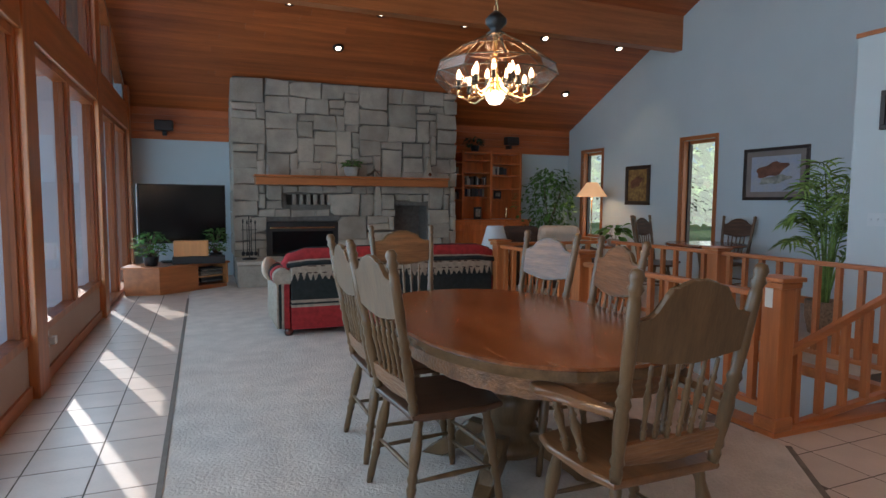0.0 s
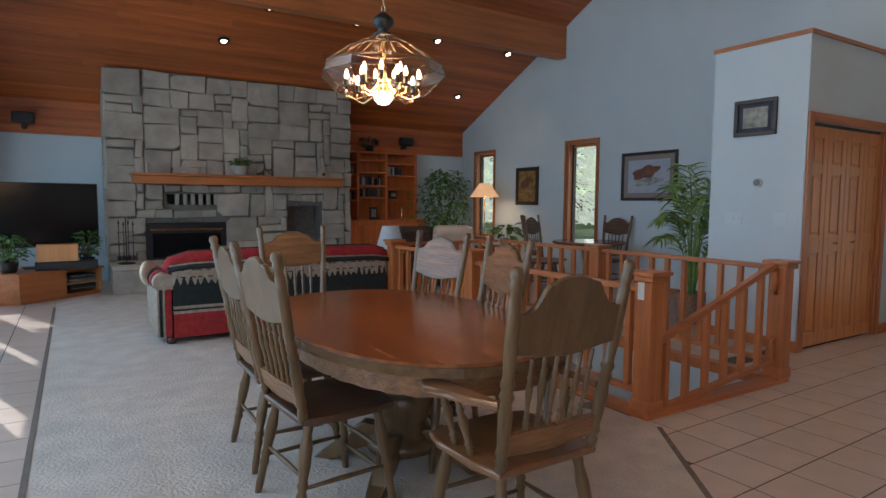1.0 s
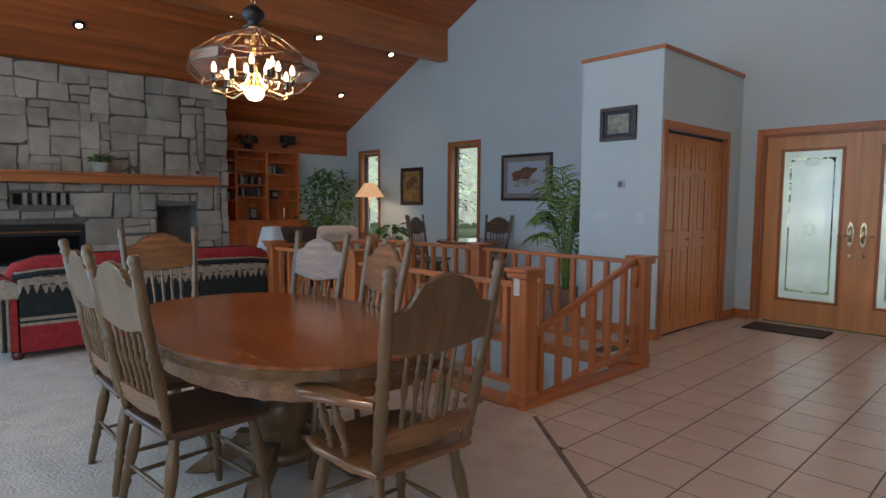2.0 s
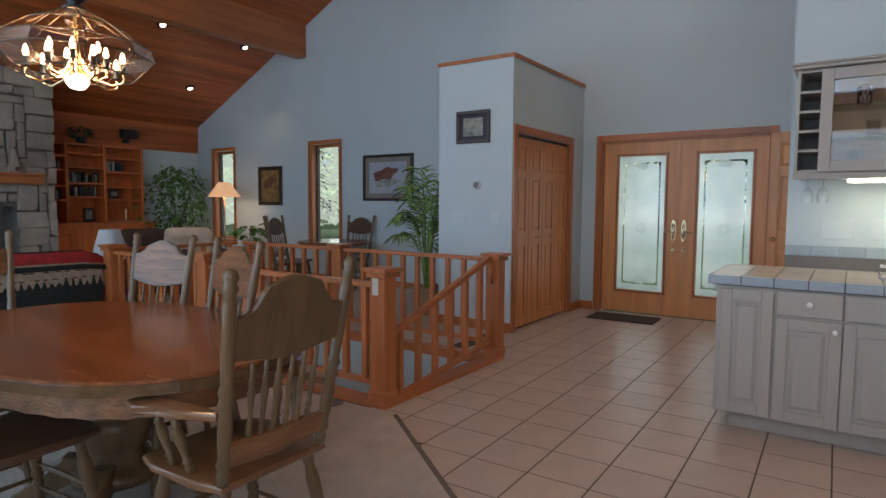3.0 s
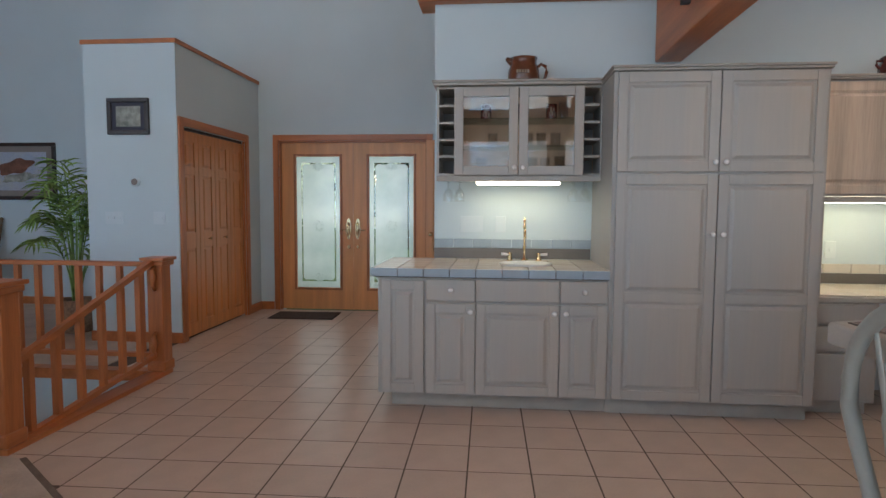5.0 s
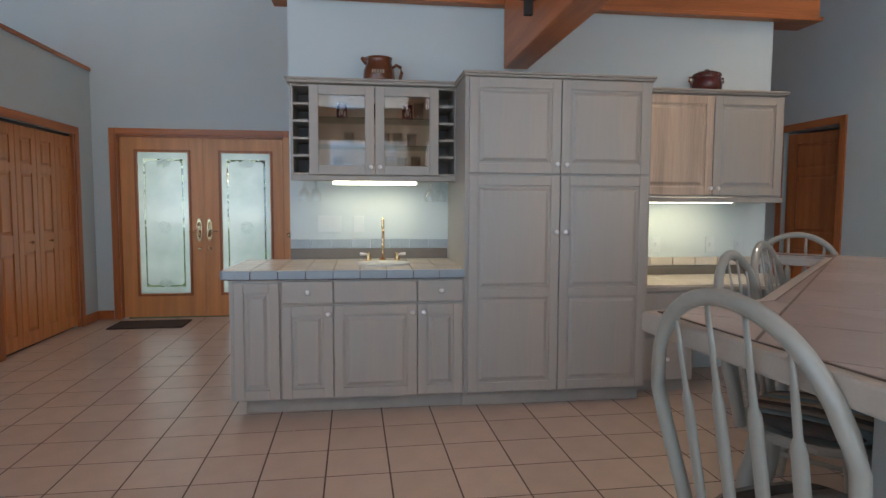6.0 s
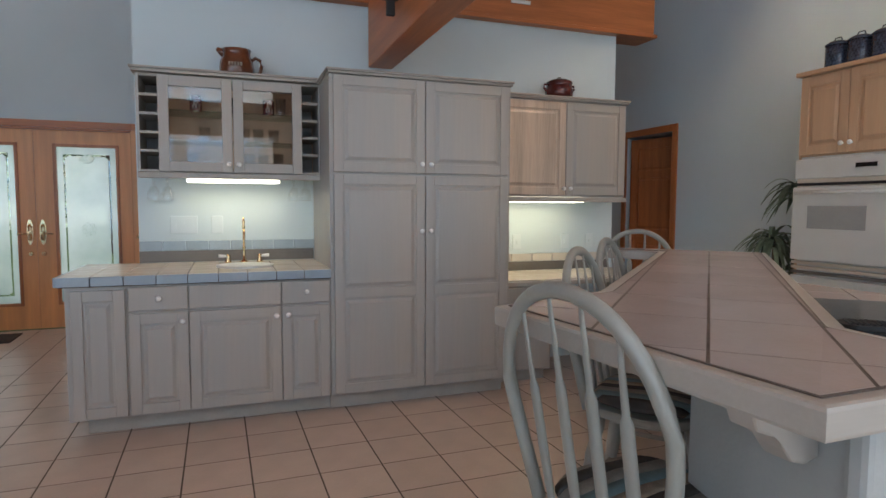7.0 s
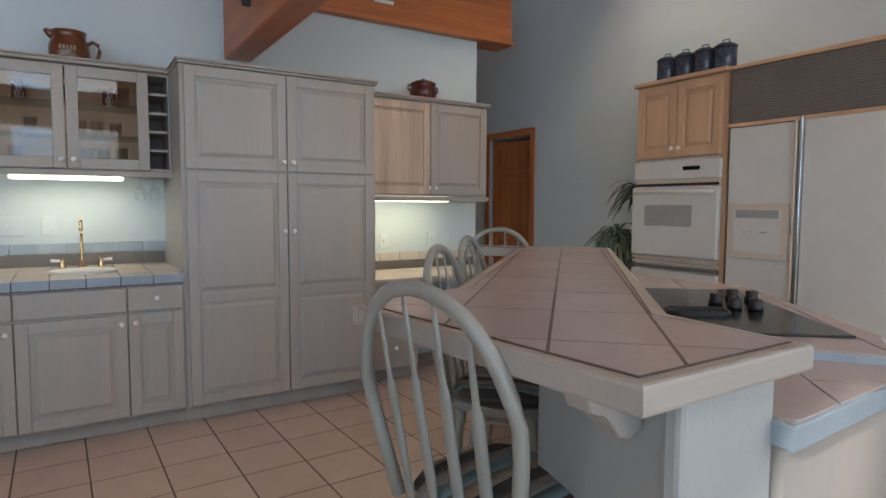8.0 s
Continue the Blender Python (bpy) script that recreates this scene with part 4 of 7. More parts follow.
TX, TY = 1.365, 2.50
table = thing("dining_table", "oval oak pedestal dining table with a glossy top", "dining table", pose(TX, TY, 0.006))
top = part("tabletop", prism(bmesh.new(), oval(0.578, 0.918, power=0.84), 0.7325, 0.745, bevel=0.004), M_TABLE, table, "glossy reddish oak top")
part("edge_moulding", prism(bmesh.new(), oval(0.586, 0.926, power=0.84), 0.697, 0.732, bevel=0.012), M_EDGE, table)
bm = bmesh.new()
ring = oval(0.525, 0.865, 72, 0.84)
for k, (x, y) in enumerate(ring):
    x2, y2 = ring[(k + 1) % 72]
    dip = 0.61 - 0.005 * (k % 2)
    vs = [bm.verts.new(p) for p in ((x, y, dip), (x2, y2, 0.61 - 0.005 * ((k + 1) % 2)), (x2, y2, 0.69), (x, y, 0.69), (x * 0.96, y * 0.97, dip), (x2 * 0.96, y2 * 0.97, 0.61 - 0.005 * ((k + 1) % 2)), (x2 * 0.96, y2 * 0.97, 0.69), (x * 0.96, y * 0.97, 0.69))]
    for q in ((0, 1, 2, 3), (4, 7, 6, 5), (0, 4, 5, 1), (3, 2, 6, 7)):
        bm.faces.new([vs[i] for i in q])
bmesh.ops.remove_doubles(bm, verts=bm.verts, dist=0.0005)
part("carved_apron", bm, M_OAK_X, table, "carved weathered oak apron")
part("pedestal", lathe(bmesh.new(), [(0.17, 0.10), (0.175, 0.14), (0.14, 0.16), (0.12, 0.19), (0.135, 0.21), (0.12, 0.235), (0.135, 0.26), (0.15, 0.33), (0.145, 0.38), (0.12, 0.40), (0.135, 0.42), (0.12, 0.44), (0.125, 0.55), (0.14, 0.58), (0.12, 0.60), (0.16, 0.69)], seg=24), M_OAK, table)
for k in range(4):
    a = math.pi / 4 + k * math.pi / 2
    pts = [(0.1, 0.20), (0.2, 0.21), (0.30, 0.13), (0.36, 0.06), (0.42, 0.035), (0.46, 0.0), (0.34, 0.0), (0.28, 0.06), (0.18, 0.10), (0.1, 0.09)]
    part("foot", prism(bmesh.new(), pts, -0.04, 0.04, pose(0, 0, 0, 0, 0, math.degrees(a)) @ pose(0, 0, 0, 90), bevel=0.012), M_OAK, table)


def spindle_profile(r):
    return [(r * 0.6, 0), (r * 0.8, 0.06), (r, 0.12), (r * 0.6, 0.16), (r * 1.1, 0.2), (r * 0.7, 0.24), (r * 0.85, 0.4), (r * 1.25, 0.58), (r * 0.7, 0.7), (r * 1.1, 0.74), (r * 0.65, 0.79), (r * 0.7, 0.94), (r * 0.6, 1)]


def leg_profile(r):
    return [(r * 0.62, 0), (r * 0.8, 0.1), (r * 0.75, 0.28), (r * 1.0, 0.34), (r * 0.75, 0.38), (r * 1.05, 0.43), (r * 0.8, 0.47), (r * 1.1, 0.6), (r * 1.15, 0.75), (r * 0.8, 0.88), (r * 0.95, 0.93), (r * 0.8, 1)]


def post_profile(r):
    return [(r * 0.8, 0), (r * 0.95, 0.05), (r * 0.7, 0.07), (r * 1.05, 0.10), (r * 0.8, 0.13), (r * 0.95, 0.2), (r * 1.05, 0.3), (r * 0.8, 0.36), (r * 1.1, 0.39), (r * 0.8, 0.42), (r * 1.1, 0.45), (r * 0.8, 0.48), (r * 0.95, 0.6), (r * 0.9, 0.86), (r * 0.7, 0.89), (r * 1.1, 0.92), (r * 0.75, 0.94), (r * 1.05, 0.97), (r * 0.7, 1.0), (r * 0.2, 1.005)]


def pressback_chair(label, wide=0.0, arms=False, crest_mat=None, group="oak chairs round the dining table"):
    """A pressed-back oak chair that faces +y; its back is raked."""
    c = thing("dining_chair", label, "dining chair", group=group)
    w = 0.20 + wide
    seat = [(-w - 0.01, -0.20), (w + 0.01, -0.20), (w + 0.035, -0.08), (w + 0.045, 0.12), (w + 0.02, 0.215), (0.1, 0.235), (-0.1, 0.235), (-w - 0.02, 0.215), (-w - 0.045, 0.12), (-w - 0.035, -0.08)]
    part("seat", prism(bmesh.new(), seat, 0.425, 0.455, bevel=0.011), M_ARMSEAT if arms else M_SEAT, c, "warm brown saddle seat" if arms else "dark saddle seat")
    legs = []
    for sx in (-1, 1):
        for y, fy in ((-0.15, -0.225), (0.16, 0.21)):
            t, b = Vector((sx * (w - 0.035), y, 0.43)), Vector((sx * (w + 0.02), fy, 0.0))
            legs.append((b, t))
            part("leg", turned(bmesh.new(), b, t, leg_profile(0.022), 12), M_OAK, c)
    at = lambda i, s: legs[i][0].lerp(legs[i][1], s)
    for i, j, s in ((0, 1, 0.40), (2, 3, 0.40), (1, 3, 0.55), (0, 2, 0.50), (1, 3, 0.30)):
        part("stretcher", turned(bmesh.new(), at(i, s), at(j, s), [(0.007, 0), (0.010, 0.3), (0.012, 0.5), (0.010, 0.7), (0.007, 1)], 8), M_OAK, c)
    rake = math.degrees(math.atan2(0.115, 0.635))
    back = pose(0, -0.185, 0.455, 90 + rake)
    for sx in (-1, 1):
        part("back_post", turned(bmesh.new(), (sx * (w - 0.005), -0.185, 0.45), (sx * (w + 0.036), -0.185 - 0.118, 1.11), post_profile(0.0225), 12), M_OAK, c)
    w += 0.022
    lift = 0.0 if arms else 0.03
    half = [(1.0, 0.395), (0.72, 0.388), (0.45, 0.374), (0.3, 0.378), (0.14, 0.366), (-0.14, 0.366), (-0.3, 0.378), (-0.45, 0.374), (-0.72, 0.388), (-1.0, 0.395),
            (-1.0, 0.522 + lift), (-0.86, 0.514 + lift), (-0.74, 0.520 + lift), (-0.66, 0.534 + lift), (-0.59, 0.556 + lift * 0.7), (-0.53, 0.588 + lift * 0.3), (-0.46, 0.606), (-0.34, 0.607), (-0.27, 0.620), (-0.12, 0.630), (0, 0.624)]
    crest = [(w * u, v) for u, v in half] + [(-w * u, v) for u, v in reversed(half[10:20])]
    part("crest_rail", prism(bmesh.new(), crest, -0.010, 0.012, back, 0.005), crest_mat or M_OAK, c, "shaped crest rail")
    part("crest_carving", prism(bmesh.new(), [(x * 0.95, 0.49 + (y - 0.49) * 0.93) for x, y in crest], -0.0135, -0.0102, back, 0.001), crest_mat or M_OAK_X, c, "pressed carved front of the crest")
    w -= 0.022
    low = [(-w, 0.05), (0, 0.035), (w, 0.05), (w, 0.12), (w * 0.5, 0.125), (0, 0.115), (-w * 0.5, 0.125), (-w, 0.12)]
    part("lower_rail", prism(bmesh.new(), low, -0.010, 0.010, back, 0.003), M_OAK_X, c)
    n = 6 if arms else 5
    for k in range(n):
        x = (k - (n - 1) / 2) * (2 * w - 0.09) / n
        p, q = back @ Vector((x * 0.9, 0.115, 0)), back @ Vector((x, 0.37, 0))
        part("spindle", turned(bmesh.new(), p, q, spindle_profile(0.0105), 8), M_OAK, c)
    if arms:
        for sx in (-1, 1):
            arm = [(w + 0.0, -0.20), (w + 0.03, -0.21), (w + 0.075, -0.08), (w + 0.09, 0.0), (w + 0.13, 0.07), (w + 0.115, 0.13), (w + 0.05, 0.135), (w + 0.03, 0.07), (w + 0.04, 0.0), (w + 0.02, -0.08)]
            if sx < 0:
                arm = [(-x, y) for x, y in reversed(arm)]
            part("armrest", prism(bmesh.new(), arm, 0.655, 0.683, bevel=0.010), M_ARMSEAT, c, "curved oak armrest")
            for y in (-0.01, 0.085):
                part("arm_post", turned(bmesh.new(), (sx * (w + 0.005), y - 0.03, 0.45), (sx * (w + 0.05), y, 0.66), spindle_profile(0.015), 10), M_OAK, c)
    return c


ch = pressback_chair("pressed-back oak dining chair with a dark saddle seat")
ch.matrix_basis = pose(0.925, 2.38, 0.006, 0, 0, -85)
for x, y, a in ((0.94, 2.99, -90), (1.70, 3.11, 98), (1.69, 2.52, 79), (1.38, 4.0, 177)):
    copy_thing(ch, pose(x, y, 0.006, 0, 0, a))
pressback_chair("pressed-back oak armchair with curved arms at the table", wide=0.0, arms=True).matrix_basis = pose(1.335, 1.60, 0.006, 0, 0, 0)


# ---- chandelier ----
CHX, CHY = 1.275, 2.52
ch = thing("chandelier", "glowing clear glass chandelier with brass arms and candle bulbs", "chandelier", pose(CHX, CHY, 0))
R8 = [(0.05, 2.065), (0.17, 2.003), (0.275, 1.928), (0.290, 1.880), (0.222, 1.812)]
N8 = 10
cor = lambda r, z, k: (r * math.cos(2 * math.pi * k / N8), r * math.sin(2 * math.pi * k / N8), z)
for (r0, z0), (r1, z1) in zip(R8[:-1], R8[1:]):
    for k in range(N8):
        bm = bmesh.new()
        bm.faces.new([bm.verts.new(cor(r, z, i)) for r, z, i in ((r0, z0, k), (r0, z0, k + 1), (r1, z1, k + 1), (r1, z1, k))])
        part("glass_panel", bm, M_CRYSTAL, ch).visible_shadow = False
bm = bmesh.new()
for k in range(N8):
    tube(bm, [cor(r, z, k) for r, z in R8], 0.0026, 6)
for r, z in R8:
    tube(bm, [cor(r, z, k) for k in range(N8)], 0.0026, 6, closed=True)
part("came_frame", bm, M_CAME, ch, "aged brass came frame")
part("top_ball", lathe(bmesh.new(), [(0.03, 2.065), (0.045, 2.075), (0.02, 2.09), (0.03, 2.10), (0.05, 2.12), (0.05, 2.14), (0.03, 2.16), (0.012, 2.175)], seg=18), M_DARKMETAL, ch)
part("stem", lathe(bmesh.new(), [(0.012, 1.80), (0.03, 1.82), (0.02, 1.85), (0.012, 1.90), (0.010, 2.07)], seg=12), M_BRASS, ch)
part("lower_globe", lathe(bmesh.new(), [(0.004, 1.752), (0.025, 1.757), (0.04, 1.775), (0.045, 1.797), (0.03, 1.80)], seg=18), M_GLOBE, ch, "glowing lower globe")
for k in range(14):
    a = 2 * math.pi * (k + 0.3) / 14
    r, up = (0.17, 0.0) if k % 2 == 0 else (0.105, 0.03)
    d = lambda rr, z: (rr * math.cos(a), rr * math.sin(a), z)
    arm = part("arm", tube(bmesh.new(), [d(0.02, 1.84 + up), d(r * 0.4, 1.795 + up), d(r * 0.75, 1.772 + up), d(r * 1.0, 1.785 + up), d(r * 1.03, 1.805 + up), d(r, 1.825 + up)], 0.0048, 6), M_BRASS, ch, "curved brass arm")
    part("candle_sleeve", lathe(bmesh.new(), [(0.016, 1.825 + up), (0.011, 1.832 + up), (0.011, 1.862 + up)], centre=d(r, 0)[:2] + (0,), seg=10), M_DARKMETAL, arm)
    part("bulb", lathe(bmesh.new(), [(0.006, 1.863 + up), (0.011, 1.872 + up), (0.011, 1.882 + up), (0.007, 1.898 + up), (0.002, 1.908 + up)], centre=d(r, 0)[:2] + (0,), seg=10), M_BULB, arm, "glowing candle bulb")
bm = bmesh.new()
CT = ceiling_z(CHY) - 0.02
for k in range(int((CT - 2.17) / 0.035)):
    z = 2.19 + 0.035 * k
    m = pose(0, 0, z, 90, 0, 90 * (k % 2))
    tube(bm, [m @ Vector((0.009 * math.cos(t), 0.022 * math.sin(t), 0)) for t in (2 * math.pi * i / 8 for i in range(8))], 0.0028, 5, closed=True)
part("chain", bm, M_BRASS, ch)
part("canopy", lathe(bmesh.new(), [(0.06, CT - 0.01), (0.05, CT - 0.05), (0.01, CT - 0.06)], seg=16), M_DARKMETAL, ch)
lamp("chandelier_light", "POINT", Matrix.Translation((CHX, CHY, 1.885)), 30, (1.0, 0.66, 0.40), size=0.12)

# ---- recessed downlights ----
tilt = math.degrees(math.atan(SLOPE))
for x, y in ((1.14, 8.36), (1.95, 9.1), (2.41, 8.36), (3.71, 8.36), (5.15, 8.43), (6.61, 8.45), (6.37, 9.68)):
    z = ceiling_z(y) - 0.004
    dl = thing("downlight", "lit recessed downlight in the cedar ceiling", "downlight", pose(x, y, z, -tilt), group="ceiling downlights")
    part("trim_ring", lathe(bmesh.new(), [(0.046, -0.022), (0.075, -0.022), (0.085, 0.0), (0.046, 0.0), (0.046, -0.022)], seg=20, cap=False), M_DARKMETAL, dl)
    part("lens", lathe(bmesh.new(), [(0.006, -0.036), (0.026, -0.032), (0.040, -0.022), (0.044, -0.006)], seg=20), M_DOWN, dl, "glowing lens")
    lamp("downlight_light", "SPOT", look((x, y, z - 0.05), (x, y - 0.2, 0)), 14, (1.0, 0.78, 0.52), size=0.05, spot=80)

# ---- living room ----
sofa = thing("sofa", "three-seat sofa in red, black and tan patterned weave", "sofa", pose(0.62, 5.72, 0.006))
SW, SD = 2.40, 0.95
bands = [(0.06, 0.275, M_RED), (0.275, 0.30, M_TAN), (0.30, 0.318, M_BLACKCLOTH), (0.318, 0.345, M_TAN), (0.345, 0.53, M_BLACKCLOTH), (0.53, 0.70, M_TAN)]
for z0, z1, m in bands:
    box("back_panel", 0.14, SW - 0.14, 0.0, 0.16, z0, z1 - 0.001, m, sofa, 0.012 if z0 > 0.5 else 0.0)
bm = bmesh.new()
tube(bm, [(0.09, 0.10, 0.66), (0.14, 0.095, 0.715), (0.28, 0.09, 0.755), (SW / 2, 0.09, 0.765), (SW - 0.28, 0.09, 0.755), (SW - 0.14, 0.095, 0.715), (SW - 0.09, 0.10, 0.66)], [0.05, 0.075, 0.085, 0.085, 0.085, 0.075, 0.05], 16)
part("back_roll", bm, M_RED, sofa, "rolled red back top")
bm = bmesh.new()
tube(bm, [(0.10, 0.01, 0.675), (0.3, 0.005, 0.70), (SW / 2, 0.0, 0.705), (SW - 0.3, 0.005, 0.70), (SW - 0.10, 0.01, 0.675)], 0.024, 10)
part("back_welt", bm, M_BLACKCLOTH, sofa)
bm = tube(bmesh.new(), [(0.14, 0.085, 0.79), (0.3, 0.08, 0.835), (SW / 2, 0.08, 0.846), (SW - 0.3, 0.08, 0.835), (SW - 0.14, 0.085, 0.79)], 0.012, 8)
part("top_stripe", bm, M_BLACKCLOTH, sofa)
bm = tube(bmesh.new(), [(0.115, 0.025, 0.705), (0.3, 0.012, 0.728), (SW / 2, 0.01, 0.738), (SW - 0.3, 0.012, 0.728), (SW - 0.115, 0.025, 0.705)], 0.010, 8)
part("pale_stripe", bm, M_TAN, sofa)
for k in range(36):
    x = 0.17 + k * (SW - 0.34) / 35
    q, h = rnd(0.018, 0.034), rnd(0.035, 0.085)
    bm = prism(bmesh.new(), [(x - q, 0.531), (x + q, 0.531), (x + q * 0.5, 0.531 + h * 0.55), (x + q * 0.15, 0.531 + h), (x - q * 0.35, 0.531 + h * 0.8), (x - q * 0.6, 0.531 + h * 0.35)], 0.0, 0.004, pose(0, 0, 0, 90))
    part("woven_motif", bm, M_BLACKCLOTH, sofa)
for z in (0.60, 0.665):
    for k in range(24):
        x = 0.2 + (k + rnd(-0.3, 0.3)) * (SW - 0.4) / 23
        part("woven_fleck", prism(bmesh.new(), [(x - 0.02, z), (x + 0.02, z - 0.004), (x + 0.025, z + 0.008), (x - 0.015, z + 0.011)], 0.0, 0.003, pose(0, 0, 0, 90)), M_BROWNCLOTH, sofa)
for sx in (0, 1):
    x = 0.07 if sx == 0 else SW - 0.07
    out = -1 if sx == 0 else 1
    for a, b, mt in ((-0.06, -0.005, M_RED), (-0.005, 0.018, M_TAN), (0.018, 0.044, M_BLACKCLOTH), (0.044, 0.066, M_TAN)):
        u0, u1 = sorted((x + out * a, x + out * b))
        part("arm_panel", bx(bmesh.new(), u0, u1 - 0.001, 0.02, SD - 0.08, 0.07, 0.50, 0.008), mt, sofa)
    for k, (mt, r0) in enumerate(((M_TAN, 0.088), (M_RED, 0.092), (M_BLACKCLOTH, 0.095), (M_RED, 0.095), (M_TAN, 0.095))):
        y0 = 0.03 + k * (SD - 0.10) / 5
        part("arm_roll", tube(bmesh.new(), [(x, y0, 0.555), (x, y0 + (SD - 0.10) / 5 - 0.001, 0.555)], r0, 16), mt, sofa)
for k in range(3):
    w = (SW - 0.30) / 3
    box("seat_cushion", 0.15 + k * w, 0.15 + (k + 1) * w - 0.008, 0.18, SD, 0.30, 0.46, M_RED if k % 2 else M_BLACKCLOTH, sofa, 0.035)
box("base", 0.14, SW - 0.14, 0.165, SD - 0.06, 0.07, 0.295, M_BLACKCLOTH, sofa)
for x in (0.12, SW - 0.12):
    for y in (0.06, SD - 0.12):
        part("foot", lathe(bmesh.new(), [(0.035, 0.0), (0.045, 0.03), (0.04, 0.069)], centre=(x, y, 0), seg=12), M_REDGLAZE, sofa)
pil = bmesh.new()
bmesh.ops.create_icosphere(pil, subdivisions=3, radius=1, matrix=pose(0.62, 6.30, 0.60, 0, 20, 60) @ Matrix.Diagonal((0.16, 0.05, 0.12, 1)))
tagged(part("throw_pillow", pil, M_CREAM), "cream throw pillow on the sofa arm", "pillow")
sofa2 = thing("love_seat", "small red and black patterned sofa end", "sofa", pose(3.35, 7.0, 0.006))
box("body", -0.12, 0.12, 0.0, 0.9, 0.05, 0.55, M_BLACKCLOTH, sofa2, 0.05)
box("top_cushion", -0.12, 0.12, 0.02, 0.88, 0.552, 0.70, M_RED, sofa2, 0.05)

# corner television stand
STAND = pose(-0.57, 8.82, 0.0, 0, 0, 36)
st = thing("tv_stand", "oak corner television stand with an open shelf", "tv stand", STAND)
outline = [(0.0, 0.0), (1.11, 0.0), (1.11, 0.35), (0.75, 0.62), (-0.05, 0.62), (-0.32, 0.32)]
part("plinth", prism(bmesh.new(), [(x * 0.97 + 0.015, y * 0.97 + 0.015) for x, y in outline], 0.005, 0.06), M_FIR_X, st)
part("top", prism(bmesh.new(), [(-0.02, -0.02), (1.13, -0.02), (1.13, 0.36), (0.76, 0.64), (-0.06, 0.64), (-0.345, 0.325)], 0.36, 0.39, bevel=0.006), M_FIR_X, st)
part("cabinet_side", prism(bmesh.new(), [(0.0, 0.0), (0.60, 0.0), (0.60, 0.6), (-0.05, 0.6), (-0.31, 0.32)], 0.062, 0.358), M_FIR_X, st)
part("right_side", prism(bmesh.new(), [(1.08, 0.0), (1.11, 0.0), (1.11, 0.34), (1.08, 0.36)], 0.062, 0.358), M_DOOR_Z, st)
part("back_board", prism(bmesh.new(), [(0.61, 0.45), (1.07, 0.30), (1.07, 0.32), (0.61, 0.47)], 0.062, 0.358), M_FIR_X, st)
for z0, z1, n in ((0.10, 0.17, "video_recorder"), (0.20, 0.25, "disc_player"), (0.262, 0.30, "receiver")):
    e = thing(n, "dark grey media player in the stand's shelf", "media player", STAND)
    box("casing", 0.66, 1.03, 0.02, 0.27, z0, z1, M_BLACK if n != "disc_player" else M_GRILLE, e, 0.004)
    box("front_strip", 0.67, 1.02, 0.014, 0.019, z0 + 0.012, z0 + 0.022, M_CHROME, e)
box("shelf", 0.605, 1.075, 0.01, 0.30, 0.178, 0.192, M_DOOR_Z, st)
tv = thing("television", "large black flat-screen television, switched off", "television", pose(-0.27, 9.48, 0.39, 0, 0, 10))
box("casing", -0.595, 0.595, 0.0, 0.05, 0.28, 1.135, M_BLACK, tv, 0.006)
box("screen", -0.58, 0.58, -0.006, -0.001, 0.31, 1.12, M_SCREEN, tv)
box("bezel_edge", -0.605, -0.596, -0.004, 0.05, 0.28, 1.135, M_CHROME, tv)
box("stand_neck", -0.05, 0.05, 0.03, 0.07, 0.02, 0.285, M_BLACK, tv)
box("stand_foot", -0.3, 0.3, -0.06, 0.16, 0.0, 0.02, M_BLACK, tv, 0.005)
tagged(box("centre_speaker", -0.40, 0.06, 9.10, 9.30, 0.50, 0.72, M_DOOR_Z, bevel=0.01), "oak-veneered centre loudspeaker under the screen", "loudspeaker")
tagged(box("soundbar", -0.42, 0.28, 9.10, 9.32, 0.39, 0.498, M_BLACK, bevel=0.01), "black component under the loudspeaker", "soundbar")


def leafy(name, label, m, rx, rz, count, size, mat, pot_r, pot_h, pot_mat, stem_h=0.1, group=""):
    """A bushy potted plant: many folded leaves on thin stalks."""
    p = thing(name, label, "potted plant", m, group)
    part("pot", lathe(bmesh.new(), [(pot_r * 0.75, 0.0), (pot_r * 0.9, pot_h * 0.4), (pot_r, pot_h * 0.9), (pot_r * 1.06, pot_h), (pot_r * 0.9, pot_h), (pot_r * 0.85, pot_h * 0.85)], seg=18), pot_mat, p)
    bm, st = bmesh.new(), bmesh.new()
    for k in range(count):
        a, u, v = rnd(0, 6.283), rnd(0, 1) ** 0.5, rnd(-0.8, 1)
        c = Vector((rx * u * math.cos(a) * math.sqrt(max(0.05, 1 - v * v * 0.8)), rx * u * math.sin(a) * math.sqrt(max(0.05, 1 - v * v * 0.8)), pot_h + stem_h + rz * (0.9 + v)))
        leaf(bm, c, Vector((math.cos(a), math.sin(a), rnd(-0.7, 0.5))), size * rnd(0.6, 1.25), 0.5)
        if k % 6 == 0:
            tube(st, [(c.x * 0.1, c.y * 0.1, pot_h * 0.8), (c.x * 0.6, c.y * 0.6, (c.z + pot_h) / 2), tuple(c)], 0.003, 4)
    part("foliage", bm, mat, p)
    part("stem", st, M_BARK, p)
    return p


